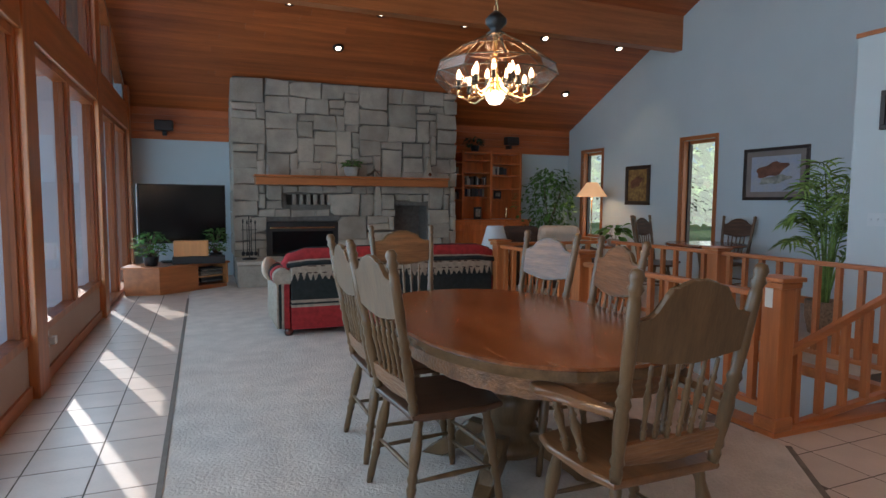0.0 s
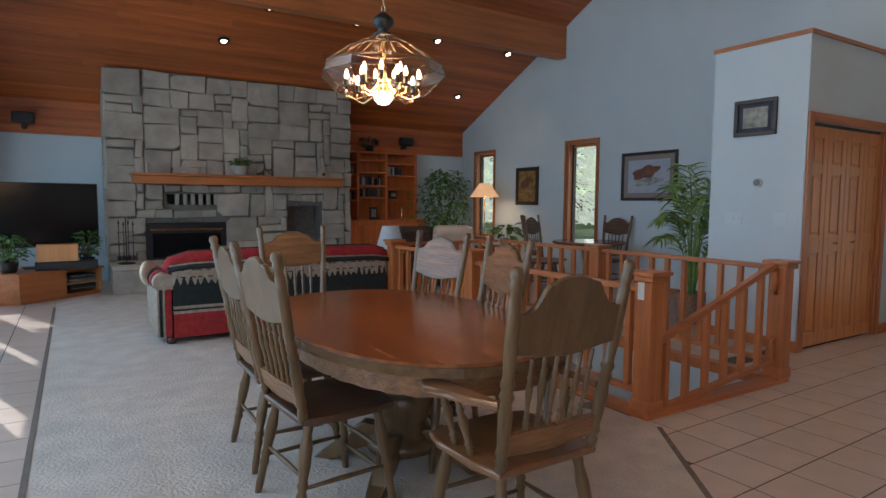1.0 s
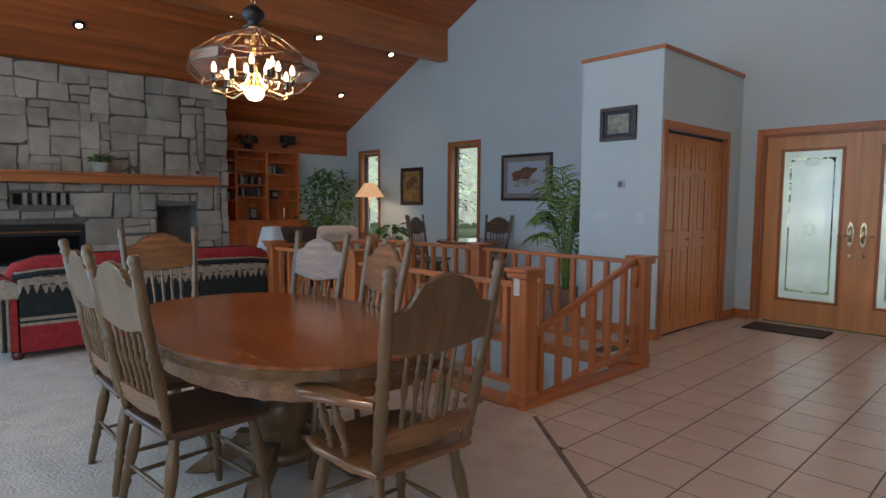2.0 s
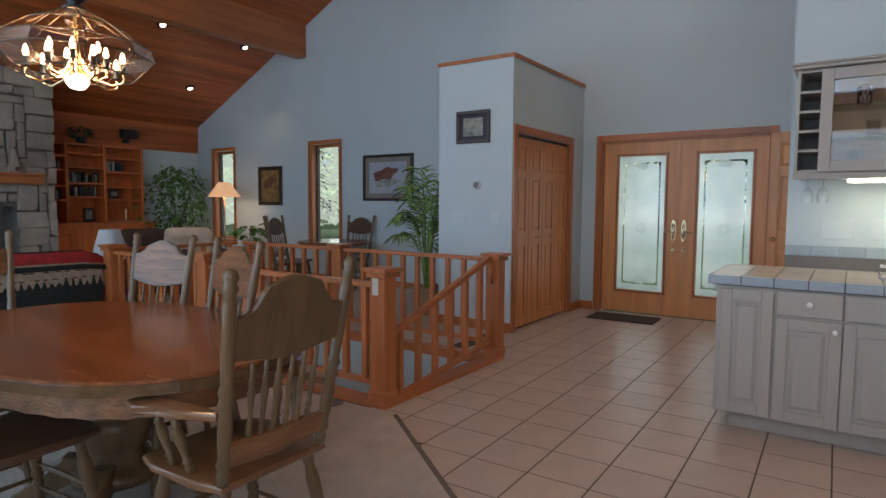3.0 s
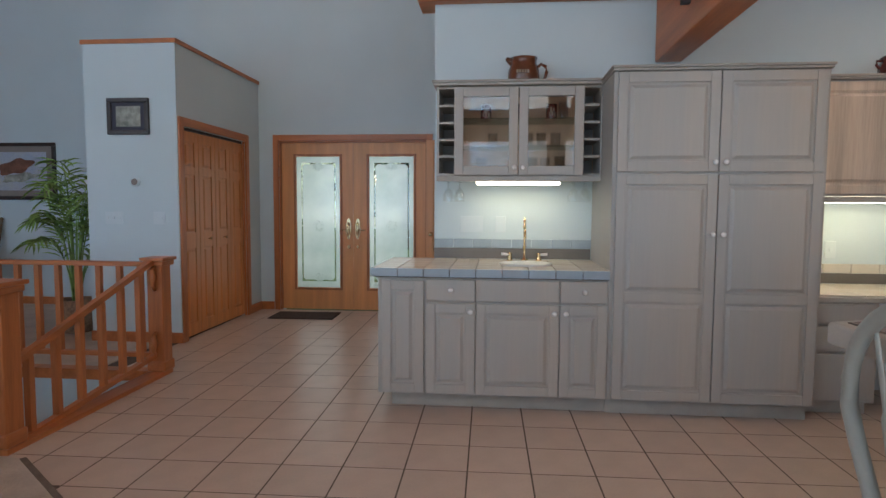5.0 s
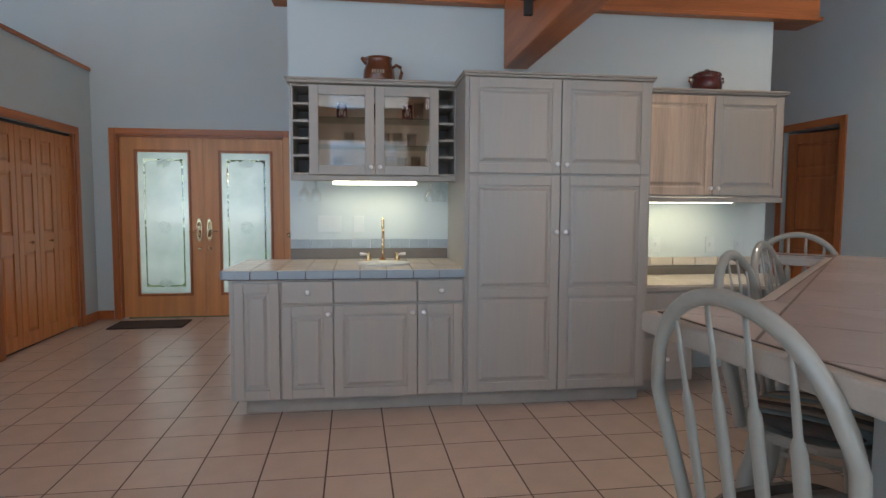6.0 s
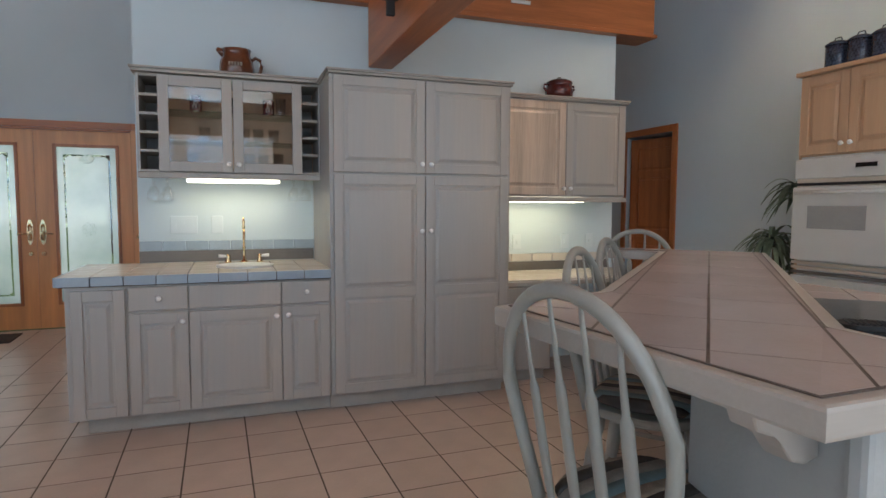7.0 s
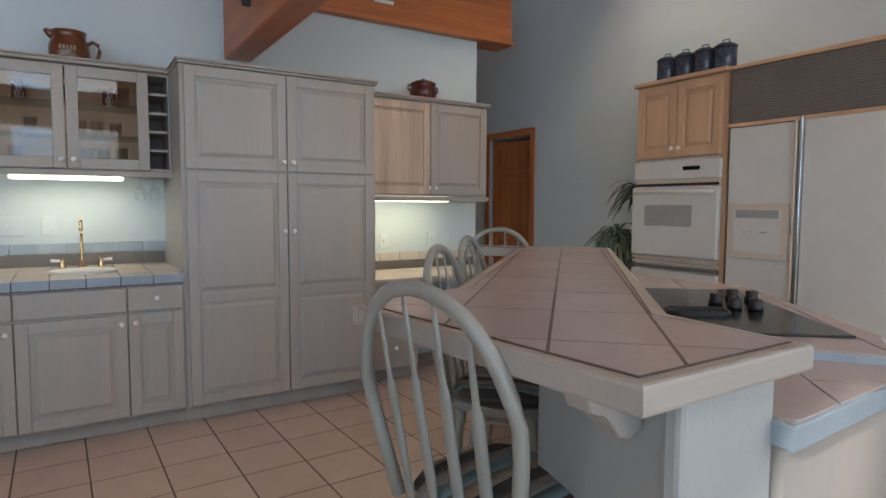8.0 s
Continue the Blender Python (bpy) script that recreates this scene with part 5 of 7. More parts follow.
def leaf(bm, c, way, size, broad):
    """A pointed leaf, folded along its rib and arched."""
    way = way.normalized()
    side = way.cross(Vector((0, 0, 1)))
    side = side.normalized() if side.length > 0.1 else Vector((1, 0, 0))
    side = (side + Vector((rnd(-0.4, 0.4), rnd(-0.4, 0.4), rnd(-0.4, 0.4)))).normalized()
    up = side.cross(way)
    w = size * broad * 0.5
    p0, p3 = bm.verts.new(c), bm.verts.new(c + way * size - up * size * 0.15)
    m1, m2 = bm.verts.new(c + way * size * 0.35 + up * size * 0.04), bm.verts.new(c + way * size * 0.7 - up * size * 0.02)
    l1, r1 = bm.verts.new(c + way * size * 0.35 + side * w + up * size * 0.09), bm.verts.new(c + way * size * 0.35 - side * w + up * size * 0.09)
    l2, r2 = bm.verts.new(c + way * size * 0.7 + side * w * 0.75 + up * size * 0.03), bm.verts.new(c + way * size * 0.7 - side * w * 0.75 + up * size * 0.03)
    for f in ((p0, m1, l1), (p0, r1, m1), (m1, m2, l2, l1), (m1, r1, r2, m2), (m2, p3, l2), (m2, r2, p3)):
        bm.faces.new(f).smooth = True


leafy("ivy_plant", "leafy green ivy in a dark pot on the stand", pose(-0.68, 9.05, 0.39), 0.22, 0.17, 260, 0.075, M_LEAF, 0.10, 0.13, M_BLACK, 0.0, "ivy plants on the television stand")
leafy("ivy_plant", "leafy green ivy in a dark pot on the stand", pose(0.16, 9.42, 0.39), 0.15, 0.19, 200, 0.075, M_LEAF, 0.09, 0.13, M_BLACK, 0.0, "ivy plants on the television stand")
leafy("mantel_plant", "small green plant in a white pot on the mantel", pose(2.28, 9.70, 1.70), 0.16, 0.06, 110, 0.075, M_LEAF, 0.12, 0.15, M_GREENPOT, 0.0)


def wall_speaker(x, y, z, m=None):
    s = thing("wall_speaker", "small black loudspeaker on a wall bracket", "loudspeaker", m or pose(x, y, z), group="wall loudspeakers")
    box("cabinet", -0.14, 0.14, -0.16, 0.0, -0.07, 0.09, M_BLACK, s, 0.02)
    box("bracket", -0.03, 0.03, -0.05, 0.12, -0.14, -0.071, M_BLACK, s, 0.01)


wall_speaker(-0.55, 10.69, 2.48)
wall_speaker(5.75, 10.69, 2.50)
leafy("trailing_plant", "dark trailing plant on top of the bookcase", pose(4.95, 10.62, 2.285), 0.20, 0.08, 90, 0.09, M_DARKLEAF, 0.09, 0.10, M_BLACK, 0.0)

# mantel ornaments and hearth tools
orn = thing("mantel_sculpture", "pale pointed stone ornament on the mantel", "ornament", pose(3.62, 9.70, 1.70))
part("block", prism(bmesh.new(), [(-0.10, 0), (0.09, 0), (0.06, 0.12), (0.02, 0.33), (-0.02, 0.36), (-0.01, 0.15)], -0.04, 0.04, pose(0, 0, 0, 90), 0.01), M_STONE, orn)
part("disc", lathe(bmesh.new(), [(0.03, 0), (0.03, 0.012)], m=pose(0.03, -0.042, 0.06, 90), seg=14), M_BROWNGLAZE, orn)
orn = thing("mantel_figurine", "small dark figure-shaped ornament on the mantel", "ornament", pose(0.96, 9.72, 1.70))
part("stem", lathe(bmesh.new(), [(0.035, 0), (0.02, 0.03), (0.03, 0.07), (0.015, 0.10), (0.025, 0.13), (0.004, 0.16)], seg=12), M_GREENPOT, orn)
wood = thing("mantel_driftwood", "curved piece of driftwood on the mantel", "ornament", pose(2.55, 9.72, 1.71))
part("branch", tube(bmesh.new(), [(0, 0, 0.02), (0.08, 0, 0.05), (0.14, 0.01, 0.12), (0.22, 0, 0.02)], [0.02, 0.018, 0.014, 0.008], 8), M_BARK, wood)
tools = thing("fireplace_tools", "black wrought-iron fireplace tool set on the hearth", "fireplace tools", pose(0.64, 9.45, 0.40))
part("base", lathe(bmesh.new(), [(0.11, 0), (0.11, 0.02), (0.02, 0.03)], seg=18), M_BLACK, tools)
for k in range(4):
    x = -0.09 + 0.06 * k
    part("tool", turned(bmesh.new(), (x, 0, 0.06), (x, 0, 0.62 - 0.02 * (k % 2)), [(0.022, 0), (0.03, 0.08), (0.006, 0.12), (0.006, 0.88), (0.014, 0.93), (0.004, 1)], 8), M_BLACK, tools)
part("stand_rod", tube(bmesh.new(), [(-0.11, 0.02, 0.45), (0.11, 0.02, 0.45)], 0.006, 6), M_BLACK, tools)
part("upright", tube(bmesh.new(), [(0, 0.02, 0.02), (0, 0.02, 0.66)], 0.008, 6), M_BLACK, tools)

# built-in bookcase
BX0, BX1, BY = 4.25, 5.92, 10.47
bc = thing("bookcase", "orange-stained fir bookcase with open shelves", "bookcase", pose(0, 0, 0))
cols = (BX0, 4.62, 5.22, BX1 - 0.05)
rows = (0.96, 1.34, 1.57, 1.83, 2.06, 2.26)
for x in (cols[0], cols[1], cols[2], cols[3]):
    box("upright", x, x + 0.045, BY, YN - 0.005, 0.96, 2.28, M_CABRED, bc)
for xa, xb in zip(cols, cols[1:]):
    for z in rows[1:]:
        zz = z + (0.05 if xa == cols[1] and z < 2.2 else 0)
        box("shelf", xa + 0.046, xb - 0.001, BY + 0.005, YN - 0.03, zz - 0.025, zz, M_CABRED, bc)
box("back", cols[0], cols[3], YN - 0.028, YN - 0.006, 0.962, 2.27, M_CABRED, bc)
cab = thing("base_cabinet", "orange-stained fir cabinet below the bookcase", "cabinet", pose(0, 0, 0))
box("body", BX0, 6.02, 10.33, YN - 0.005, 0.06, 0.918, M_CABRED, cab)
box("countertop", BX0, 6.05, 10.30, YN - 0.005, 0.92, 0.955, M_CABRED, cab, 0.006)
for k in range(4):
    w = (6.0 - BX0) / 4
    leaf_part("door", w - 0.02, 0.74, [(0.08, 0.66, 1)], M_CABRED, cab, 0.022, 0.06, pose(BX0 + 0.01 + k * w, 10.33, 0.12))
bm = bmesh.new()
random.seed(8)
for (xa, xb), zs_ in (((4.70, 5.15), (1.40, 1.63)), ((4.36, 4.58), (1.34, 1.83)), ((5.30, 5.60), (1.83,))):
    for z in zs_:
        x = xa
        while x < xb:
            w, h = rnd(0.02, 0.045), rnd(0.12, 0.17)
            if rnd(0, 1) < 0.8:
                b = thing("book", "upright book on the bookcase shelf", "book", group="books on the shelves")
                box("cover", x, x + w - 0.002, 10.56, 10.72, z + 0.001, z + h, random.choice((M_FRAME, M_BROWNGLAZE, M_GREENPOT, M_MATBOARD, M_BLACK)), b)
            x += w
for x, z, h in ((5.02, 0.957, 0.24), (5.45, 1.36, 0.16)):
    f = thing("photo_frame", "dark picture frame standing on the shelf", "picture frame")
    box("frame", x - 0.08, x + 0.08, 10.60, 10.63, z + 0.001, z + h, M_BLACK, f, 0.004)
    box("card", x - 0.05, x + 0.05, 10.594, 10.599, z + 0.05, z + h - 0.04, M_PAINT_PALE, f)
cs = thing("candlestick", "small brass candlestick on the cabinet", "candlestick", pose(5.62, 10.55, 0.956))
part("stem", lathe(bmesh.new(), [(0.04, 0), (0.012, 0.02), (0.018, 0.08), (0.01, 0.12), (0.02, 0.2), (0.008, 0.25)], seg=12), M_BRASS, cs)
for x, z in ((4.85, 2.09), (4.95, 2.09), (5.4, 2.062), (5.5, 2.062)):
    g = thing("goblet", "clear glass goblet on the upper shelf", "glass", pose(x, 10.6, z + 0.024 if z > 2.08 else z), group="goblets in the bookcase")
    part("bowl", lathe(bmesh.new(), [(0.028, 0), (0.005, 0.01), (0.005, 0.06), (0.032, 0.09), (0.03, 0.14)], seg=12, cap=False), M_CLEARGLASS, g)

# lamps, armchair and plants by the east windows
fl = thing("floor_lamp", "floor lamp with a wide peach cone shade, lit", "floor lamp", pose(6.72, 9.25, 0.006))
part("base", lathe(bmesh.new(), [(0.15, 0), (0.15, 0.015), (0.03, 0.03)], seg=20), M_BRASS, fl)
part("pole", tube(bmesh.new(), [(0, 0, 0.03), (0, 0, 1.55)], 0.012, 8), M_BRASS, fl)
part("shade", lathe(bmesh.new(), [(0.285, 1.40), (0.10, 1.66)], seg=24, cap=False), M_SHADE, fl, "wide peach cone shade")
part("bulb", lathe(bmesh.new(), [(0.01, 1.46), (0.03, 1.49), (0.03, 1.53), (0.01, 1.55)], seg=10), M_GLOBE, fl)
lamp("floor_lamp_light", "POINT", Matrix.Translation((6.72, 9.25, 1.50)), 14, (1.0, 0.72, 0.42), size=0.05)
tl = thing("table_lamp", "table lamp with a pale blue-white shade", "table lamp", pose(3.95, 7.75, 0.45))
part("shade", lathe(bmesh.new(), [(0.225, 0.12), (0.12, 0.50)], seg=24, cap=False), M_SHADE_W, tl)
part("base", lathe(bmesh.new(), [(0.09, 0), (0.10, 0.05), (0.06, 0.12), (0.02, 0.16), (0.015, 0.30)], seg=16), M_GREENPOT, tl)
et = thing("side_table", "dark wooden side table under the lamp", "side table", pose(3.95, 7.75, 0.006))
box("top", -0.25, 0.25, -0.25, 0.25, 0.41, 0.443, M_SEAT, et, 0.008)
for sx in (-0.2, 0.2):
    for sy in (-0.2, 0.2):
        box("leg", sx - 0.02, sx + 0.02, sy - 0.02, sy + 0.02, 0, 0.409, M_SEAT, et)
rec = thing("recliner", "cream and brown upholstered recliner with a tufted back", "armchair", pose(5.25, 8.0, 0.006, 0, 0, 160))
box("seat", -0.36, 0.36, -0.05, 0.62, 0.18, 0.46, M_BROWNCLOTH, rec, 0.06)
box("back_rest", -0.34, 0.34, -0.28, -0.06, 0.30, 0.84, M_CREAM, rec, 0.08)
bm = bx(bmesh.new(), -0.33, 0.33, -0.30, -0.03, 0.70, 0.92, 0.09)
part("head_cushion", bm, M_CREAM, rec, "plump cream head cushion")
for x in (-0.16, 0.0, 0.16):
    part("button", lathe(bmesh.new(), [(0.014, 0), (0.01, 0.008)], m=pose(x, -0.302, 0.80, 90), seg=8), M_BROWNCLOTH, rec)
for sx in (-1, 1):
    box("arm", sx * 0.43 - 0.07, sx * 0.43 + 0.07, -0.2, 0.6, 0.05, 0.60, M_BROWNCLOTH, rec, 0.05)
box("plinth", -0.35, 0.35, -0.2, 0.5, 0.0, 0.179, M_BROWNCLOTH, rec)
rec2 = thing("armchair", "dark brown upholstered armchair by the bookcase", "armchair", pose(4.85, 8.5, 0.006, 0, 0, 170))
box("back_rest", -0.33, 0.33, -0.28, -0.06, 0.25, 0.90, M_BROWNCLOTH, rec2, 0.10)
box("seat", -0.33, 0.33, -0.05, 0.55, 0.0, 0.45, M_BROWNCLOTH, rec2, 0.06)
for sx in (-1, 1):
    box("arm", sx * 0.40 - 0.065, sx * 0.40 + 0.065, -0.2, 0.55, 0.0, 0.60, M_BROWNCLOTH, rec2, 0.05)


def ficus(m):
    p = thing("ficus_tree", "tall bushy potted ficus tree in the corner", "potted tree", m)
    part("pot", lathe(bmesh.new(), [(0.15, 0), (0.19, 0.3), (0.2, 0.34), (0.17, 0.34), (0.165, 0.3)], seg=18), M_WICKER, p)
    st, bm = bmesh.new(), bmesh.new()
    for k in range(5):
        a = k * 1.3
        tube(st, [(0.02 * math.cos(a), 0.02 * math.sin(a), 0.3), (0.05 * math.cos(a + 1), 0.05 * math.sin(a + 1), 0.8), (0.25 * math.cos(a), 0.25 * math.sin(a), 1.4), (0.35 * math.cos(a), 0.35 * math.sin(a), 1.75)], [0.014, 0.012, 0.008, 0.003], 6)
    for k in range(1050):
        a, u, z = rnd(0, 6.283), rnd(0, 1) ** 0.5, rnd(0.62, 1.92)
        r = 0.56 * u * max(0.15, math.sin(math.pi * min(1, max(0.05, (z - 0.5) / 1.55))) ** 0.6) * (1 + 0.25 * math.sin(3 * a + z * 5))
        leaf(bm, Vector((r * math.cos(a), r * math.sin(a), z + rnd(-0.04, 0.04))), Vector((math.cos(a + rnd(-1, 1)), math.sin(a + rnd(-1, 1)), rnd(-1, 0.4))), rnd(0.08, 0.13), 0.5)
    part("trunk", st, M_BARK, p)
    part("foliage", bm, M_LEAF, p)


ficus(pose(6.38, 10.22, 0.006))


def palm(name, label, m, count, height, spread, mat, pot_mat, leaflets=16, pot_r=0.18, pot_h=0.30, long=0.15):
    p = thing(name, label, "potted palm", m)
    part("pot", lathe(bmesh.new(), [(pot_r * 0.8, 0), (pot_r, pot_h * 0.5), (pot_r * 1.05, pot_h), (pot_r * 0.9, pot_h), (pot_r * 0.85, pot_h * 0.85)], seg=20), pot_mat, p)
    st, bm = bmesh.new(), bmesh.new()
    for k in range(count):
        a = k * 2.4 + rnd(-0.3, 0.3)
        h = height * rnd(0.55, 1.0)
        s = spread * rnd(0.5, 1.0) * (1.25 - 0.5 * h / height)
        pts = []
        for i in range(9):
            u = i / 8
            rr = 0.03 + s * u ** 1.8
            pts.append(Vector((rr * math.cos(a), rr * math.sin(a), pot_h * 0.8 + (h - pot_h) * (math.sin(u * 1.9) / math.sin(1.57)) * (1 if u < 0.83 else 1))))
        tube(st, pts, [0.008 - 0.0007 * i for i in range(9)], 5)
        for i in range(leaflets):
            u = 0.42 + 0.58 * i / leaflets
            f = u * 8
            j = min(7, int(f))
            c = pts[j].lerp(pts[j + 1], f - j)
            d = (pts[j + 1] - pts[j]).normalized()
            sd = d.cross(Vector((0, 0, 1))).normalized()
            for sg in (-1, 1):
                leaf(bm, c, sd * sg + d * 0.8 + Vector((0, 0, -0.25)), long * (1.1 - 0.5 * abs(u - 0.65)), 0.12)
    part("stem", st, M_PALM, p)
    part("frond", bm, mat, p)


palm("areca_palm", "tall feathery areca palm in a woven basket", pose(5.75, 4.02, 0.006), 24, 1.80, 0.62, M_PALM, M_WICKER, leaflets=10, pot_r=0.17, pot_h=0.33, long=0.22)

# small breakfast table with chairs by the slim window
bt = thing("breakfast_table", "small round reddish oak table by the window", "table", pose(6.35, 6.15, 0.006))
part("top", lathe(bmesh.new(), [(0.50, 0.71), (0.52, 0.72), (0.52, 0.74), (0.50, 0.75)], seg=36), M_TABLE, bt)
part("pedestal", lathe(bmesh.new(), [(0.30, 0), (0.28, 0.04), (0.08, 0.10), (0.07, 0.4), (0.10, 0.6), (0.2, 0.709)], seg=18), M_OAK, bt)
bch = pressback_chair("dark carved oak chair at the breakfast table", crest_mat=material("dark_carved_oak", (0.10, 0.05, 0.025), 0.6, var=0.4, scale=9, bump=0.4, fine=42, stretch=(0.3, 2, 2.4)), group="oak chairs round the breakfast table")
bch.matrix_basis = pose(5.83, 6.55, 0.006, 0, 0, -125)
copy_thing(bch, pose(6.86, 6.28, 0.006, 0, 0, 100))
copy_thing(bch, pose(6.1, 6.75, 0.006, 0, 0, 200))
sh = thing("cruet", "small clear salt shaker on the table", "salt shaker", pose(6.2, 6.1, 0.757))
part("body", lathe(bmesh.new(), [(0.025, 0), (0.02, 0.07), (0.012, 0.10)], seg=10), M_CLEARGLASS, sh)
leafy("table_plant", "low broad-leaved green plant on a stand", pose(6.55, 8.35, 0.55), 0.25, 0.10, 40, 0.20, M_LEAF, 0.12, 0.12, M_GREENPOT, 0.02)
ps = thing("plant_stand", "reddish wooden plant stand by the window", "stand", pose(6.55, 8.35, 0.006))
box("top", -0.2, 0.2, -0.2, 0.2, 0.51, 0.543, M_FIR_X, ps, 0.006)
for sx in (-0.16, 0.16):
    for sy in (-0.16, 0.16):
        box("leg", sx - 0.018, sx + 0.018, sy - 0.018, sy + 0.018, 0, 0.509, M_FIR_Z, ps)


# ---- pictures and wall fittings ----
M_GREYMAT = material("grey_matboard", (0.25, 0.215, 0.19), 0.85, var=0.05)


def picture(name, label, m, w, h, frame_t, mats, scene_mats):
    """Framed picture: local x along the wall, front towards -y, hung by its lower left corner."""
    p = thing(name, label, "picture", m)
    for a in ((0, w, 0, frame_t), (0, w, h - frame_t, h), (0, frame_t, frame_t, h - frame_t), (w - frame_t, w, frame_t, h - frame_t)):
        box("frame_bar", a[0], a[1], -0.03, 0, a[2], a[3], M_FRAME, p, 0.005)
    box("matboard", frame_t, w - frame_t, -0.012, -0.002, frame_t, h - frame_t, mats, p)
    k = frame_t + 0.1 * h if mats is not scene_mats[0] else frame_t
    box("print", k + 0.01, w - k - 0.01, -0.015, -0.0125, k, h - k, scene_mats[0], p)
    for j, mt in enumerate(scene_mats[1:]):
        pts = []
        for i in range(26):
            a = 2 * math.pi * i / 26
            r = 1 + 0.15 * math.sin(5 * a + 1 + j) + 0.10 * math.cos(2 * a)
            pts.append((w * (0.45 + 0.05 * j) + w * 0.22 * r * math.cos(a), h * (0.58 - 0.19 * j) + h * (0.15 - 0.06 * j) * r * math.sin(a + 0.4)))
        part("painted_shape", prism(bmesh.new(), pts, 0.0155, 0.0165, pose(0, 0, 0, 90)), mt, p)
    return p


picture("landscape_picture", "dark-framed landscape print in brown and blue", pose(XE, 6.36, 1.345, 0, 0, -90), 1.0, 0.72, 0.045, M_GREYMAT, (M_PAINT_BLUE, M_PAINT_BROWN, M_PAINT_PALE))
picture("flower_picture", "small golden still-life picture in a brown frame", pose(XE, 8.94, 1.26, 0, 0, -90), 0.64, 0.70, 0.07, M_PAINT_GOLD, (M_PAINT_GOLD, M_PAINT_BROWN))
picture("barn_picture", "small dark-framed country print on the closet wall", pose(CX, 3.36, 1.93, 0, 0, -90), 0.40, 0.33, 0.04, M_MATBOARD, (M_PAINT_PALE,))
th = thing("thermostat", "round white thermostat on the closet wall", "thermostat", pose(CX, 3.11, 1.50, 90, 0, -90))
part("dial", lathe(bmesh.new(), [(0.042, 0), (0.042, 0.02), (0.032, 0.028)], seg=20), M_PLATE, th)
part("ring", lathe(bmesh.new(), [(0.03, 0.0285), (0.02, 0.031)], seg=20), M_SLAT, th)


def wall_plate(name, label, m, w, h, toggles):
    p = thing(name, label, "wall plate", m, group="switches and outlets")
    box("plate", 0, w, -0.006, 0, 0, h, M_PLATE, p, 0.002)
    for k in range(toggles):
        x = w * (k + 0.5) / toggles
        box("toggle", x - 0.006, x + 0.006, -0.014, -0.0062, h * 0.4, h * 0.6, M_PLATE, p)


wall_plate("switch_plate", "white triple light switch plate", pose(CX, 3.42, 1.11, 0, 0, -90), 0.17, 0.115, 3)
wall_plate("switch_plate", "white double light switch plate", pose(CX, 2.95, 1.11, 0, 0, -90), 0.115, 0.115, 2)
ol = thing("outlet", "white wall outlet with a plug below the window", "outlet", pose(XW, 4.95, 0.22, 0, 0, 90), group="switches and outlets")
box("plate", 0, 0.08, -0.006, 0, 0, 0.12, M_WHITE, ol, 0.002)
box("plug", 0.015, 0.07, -0.06, -0.0062, 0.03, 0.09, M_WHITE, ol, 0.008)
mat_ = thing("doormat", "dark brown doormat on the tiles", "doormat", pose(6.86, 1.64, 0.0, 0, 0, 2))
box("woven_top", -0.20, 0.22, 0.0, 0.75, 0.001, 0.014, M_MAT, mat_, 0.004)
fv = thing("floor_vent", "small round floor plate in the carpet", "floor vent", pose(2.80, 2.62, 0.006))
part("plate", lathe(bmesh.new(), [(0.07, 0), (0.065, 0.006)], seg=20), M_GRILLE, fv)


# ---- kitchen cabinets ----
def knob(parent, x, z, y=-0.022):
    part("knob", lathe(bmesh.new(), [(0.007, 0), (0.006, 0.012), (0.015, 0.018), (0.017, 0.026), (0.012, 0.033), (0.003, 0.035)], m=pose(x, y, z, 90), seg=12), M_KNOB, parent, "white porcelain knob")


def cabinet_door(parent, x0, x1, z0, z1, knob_at=None, mat=None, rows=1, name="door", y=0.0):
    w, h = x1 - x0 - 0.006, z1 - z0 - 0.006
    cols = [(0.06, h - 0.06, 1)] if rows == 1 else [(0.06, h * 0.44, 1), (h * 0.44 + 0.06, h - 0.06, 1)]
    d = leaf_part(name, w, h, cols, mat or M_PICKLED, parent, 0.022, 0.058, pose(x0 + 0.003, y, z0 + 0.003))
    if knob_at:
        knob(d, knob_at[0] - x0, knob_at[1] - z0)
    return d


def drawer(parent, x0, x1, z0, z1, with_knob=True, mat=None):
    d = part("drawer_front", bx(bmesh.new(), 0, x1 - x0 - 0.006, -0.022, 0, 0, z1 - z0 - 0.006, 0.005), mat or M_PICKLED, parent, m=pose(x0 + 0.003, 0, z0 + 0.003))
    if with_knob:
        knob(d, (x1 - x0) / 2, (z1 - z0) / 2)
    return d


# local frame: x runs to -y in the world, front at y = 0 towards the room
K = pose(3.83, 0.535, 0, 0, 0, -90)
PANTRY0, PANTRY1 = 1.435, 2.655
base = thing("sink_base_cabinet", "pickled maple base cabinets with porcelain knobs", "base cabinet", K)
box("toe_kick", 0.08, PANTRY0, 0.08, 0.70, 0.003, 0.10, M_PICKLED_X, base)
box("carcass", 0.005, PANTRY0 - 0.002, 0.001, 0.74, 0.102, 0.845, M_PICKLED, base)
c1, c2, c3 = 0.31, 0.622, 1.137
cabinet_door(base, 0.03, c1 - 0.01, 0.11, 0.83)
drawer(base, c1, c2, 0.70, 0.84)
cabinet_door(base, c1, c2, 0.11, 0.69, (c2 - 0.035, 0.635))
drawer(base, c2, c3, 0.70, 0.84, False)
cabinet_door(base, c2, c3, 0.11, 0.69, (c3 - 0.035, 0.635))
drawer(base, c3, PANTRY0 - 0.01, 0.70, 0.84)
cabinet_door(base, c3, PANTRY0 - 0.01, 0.11, 0.69, (c3 + 0.035, 0.635))

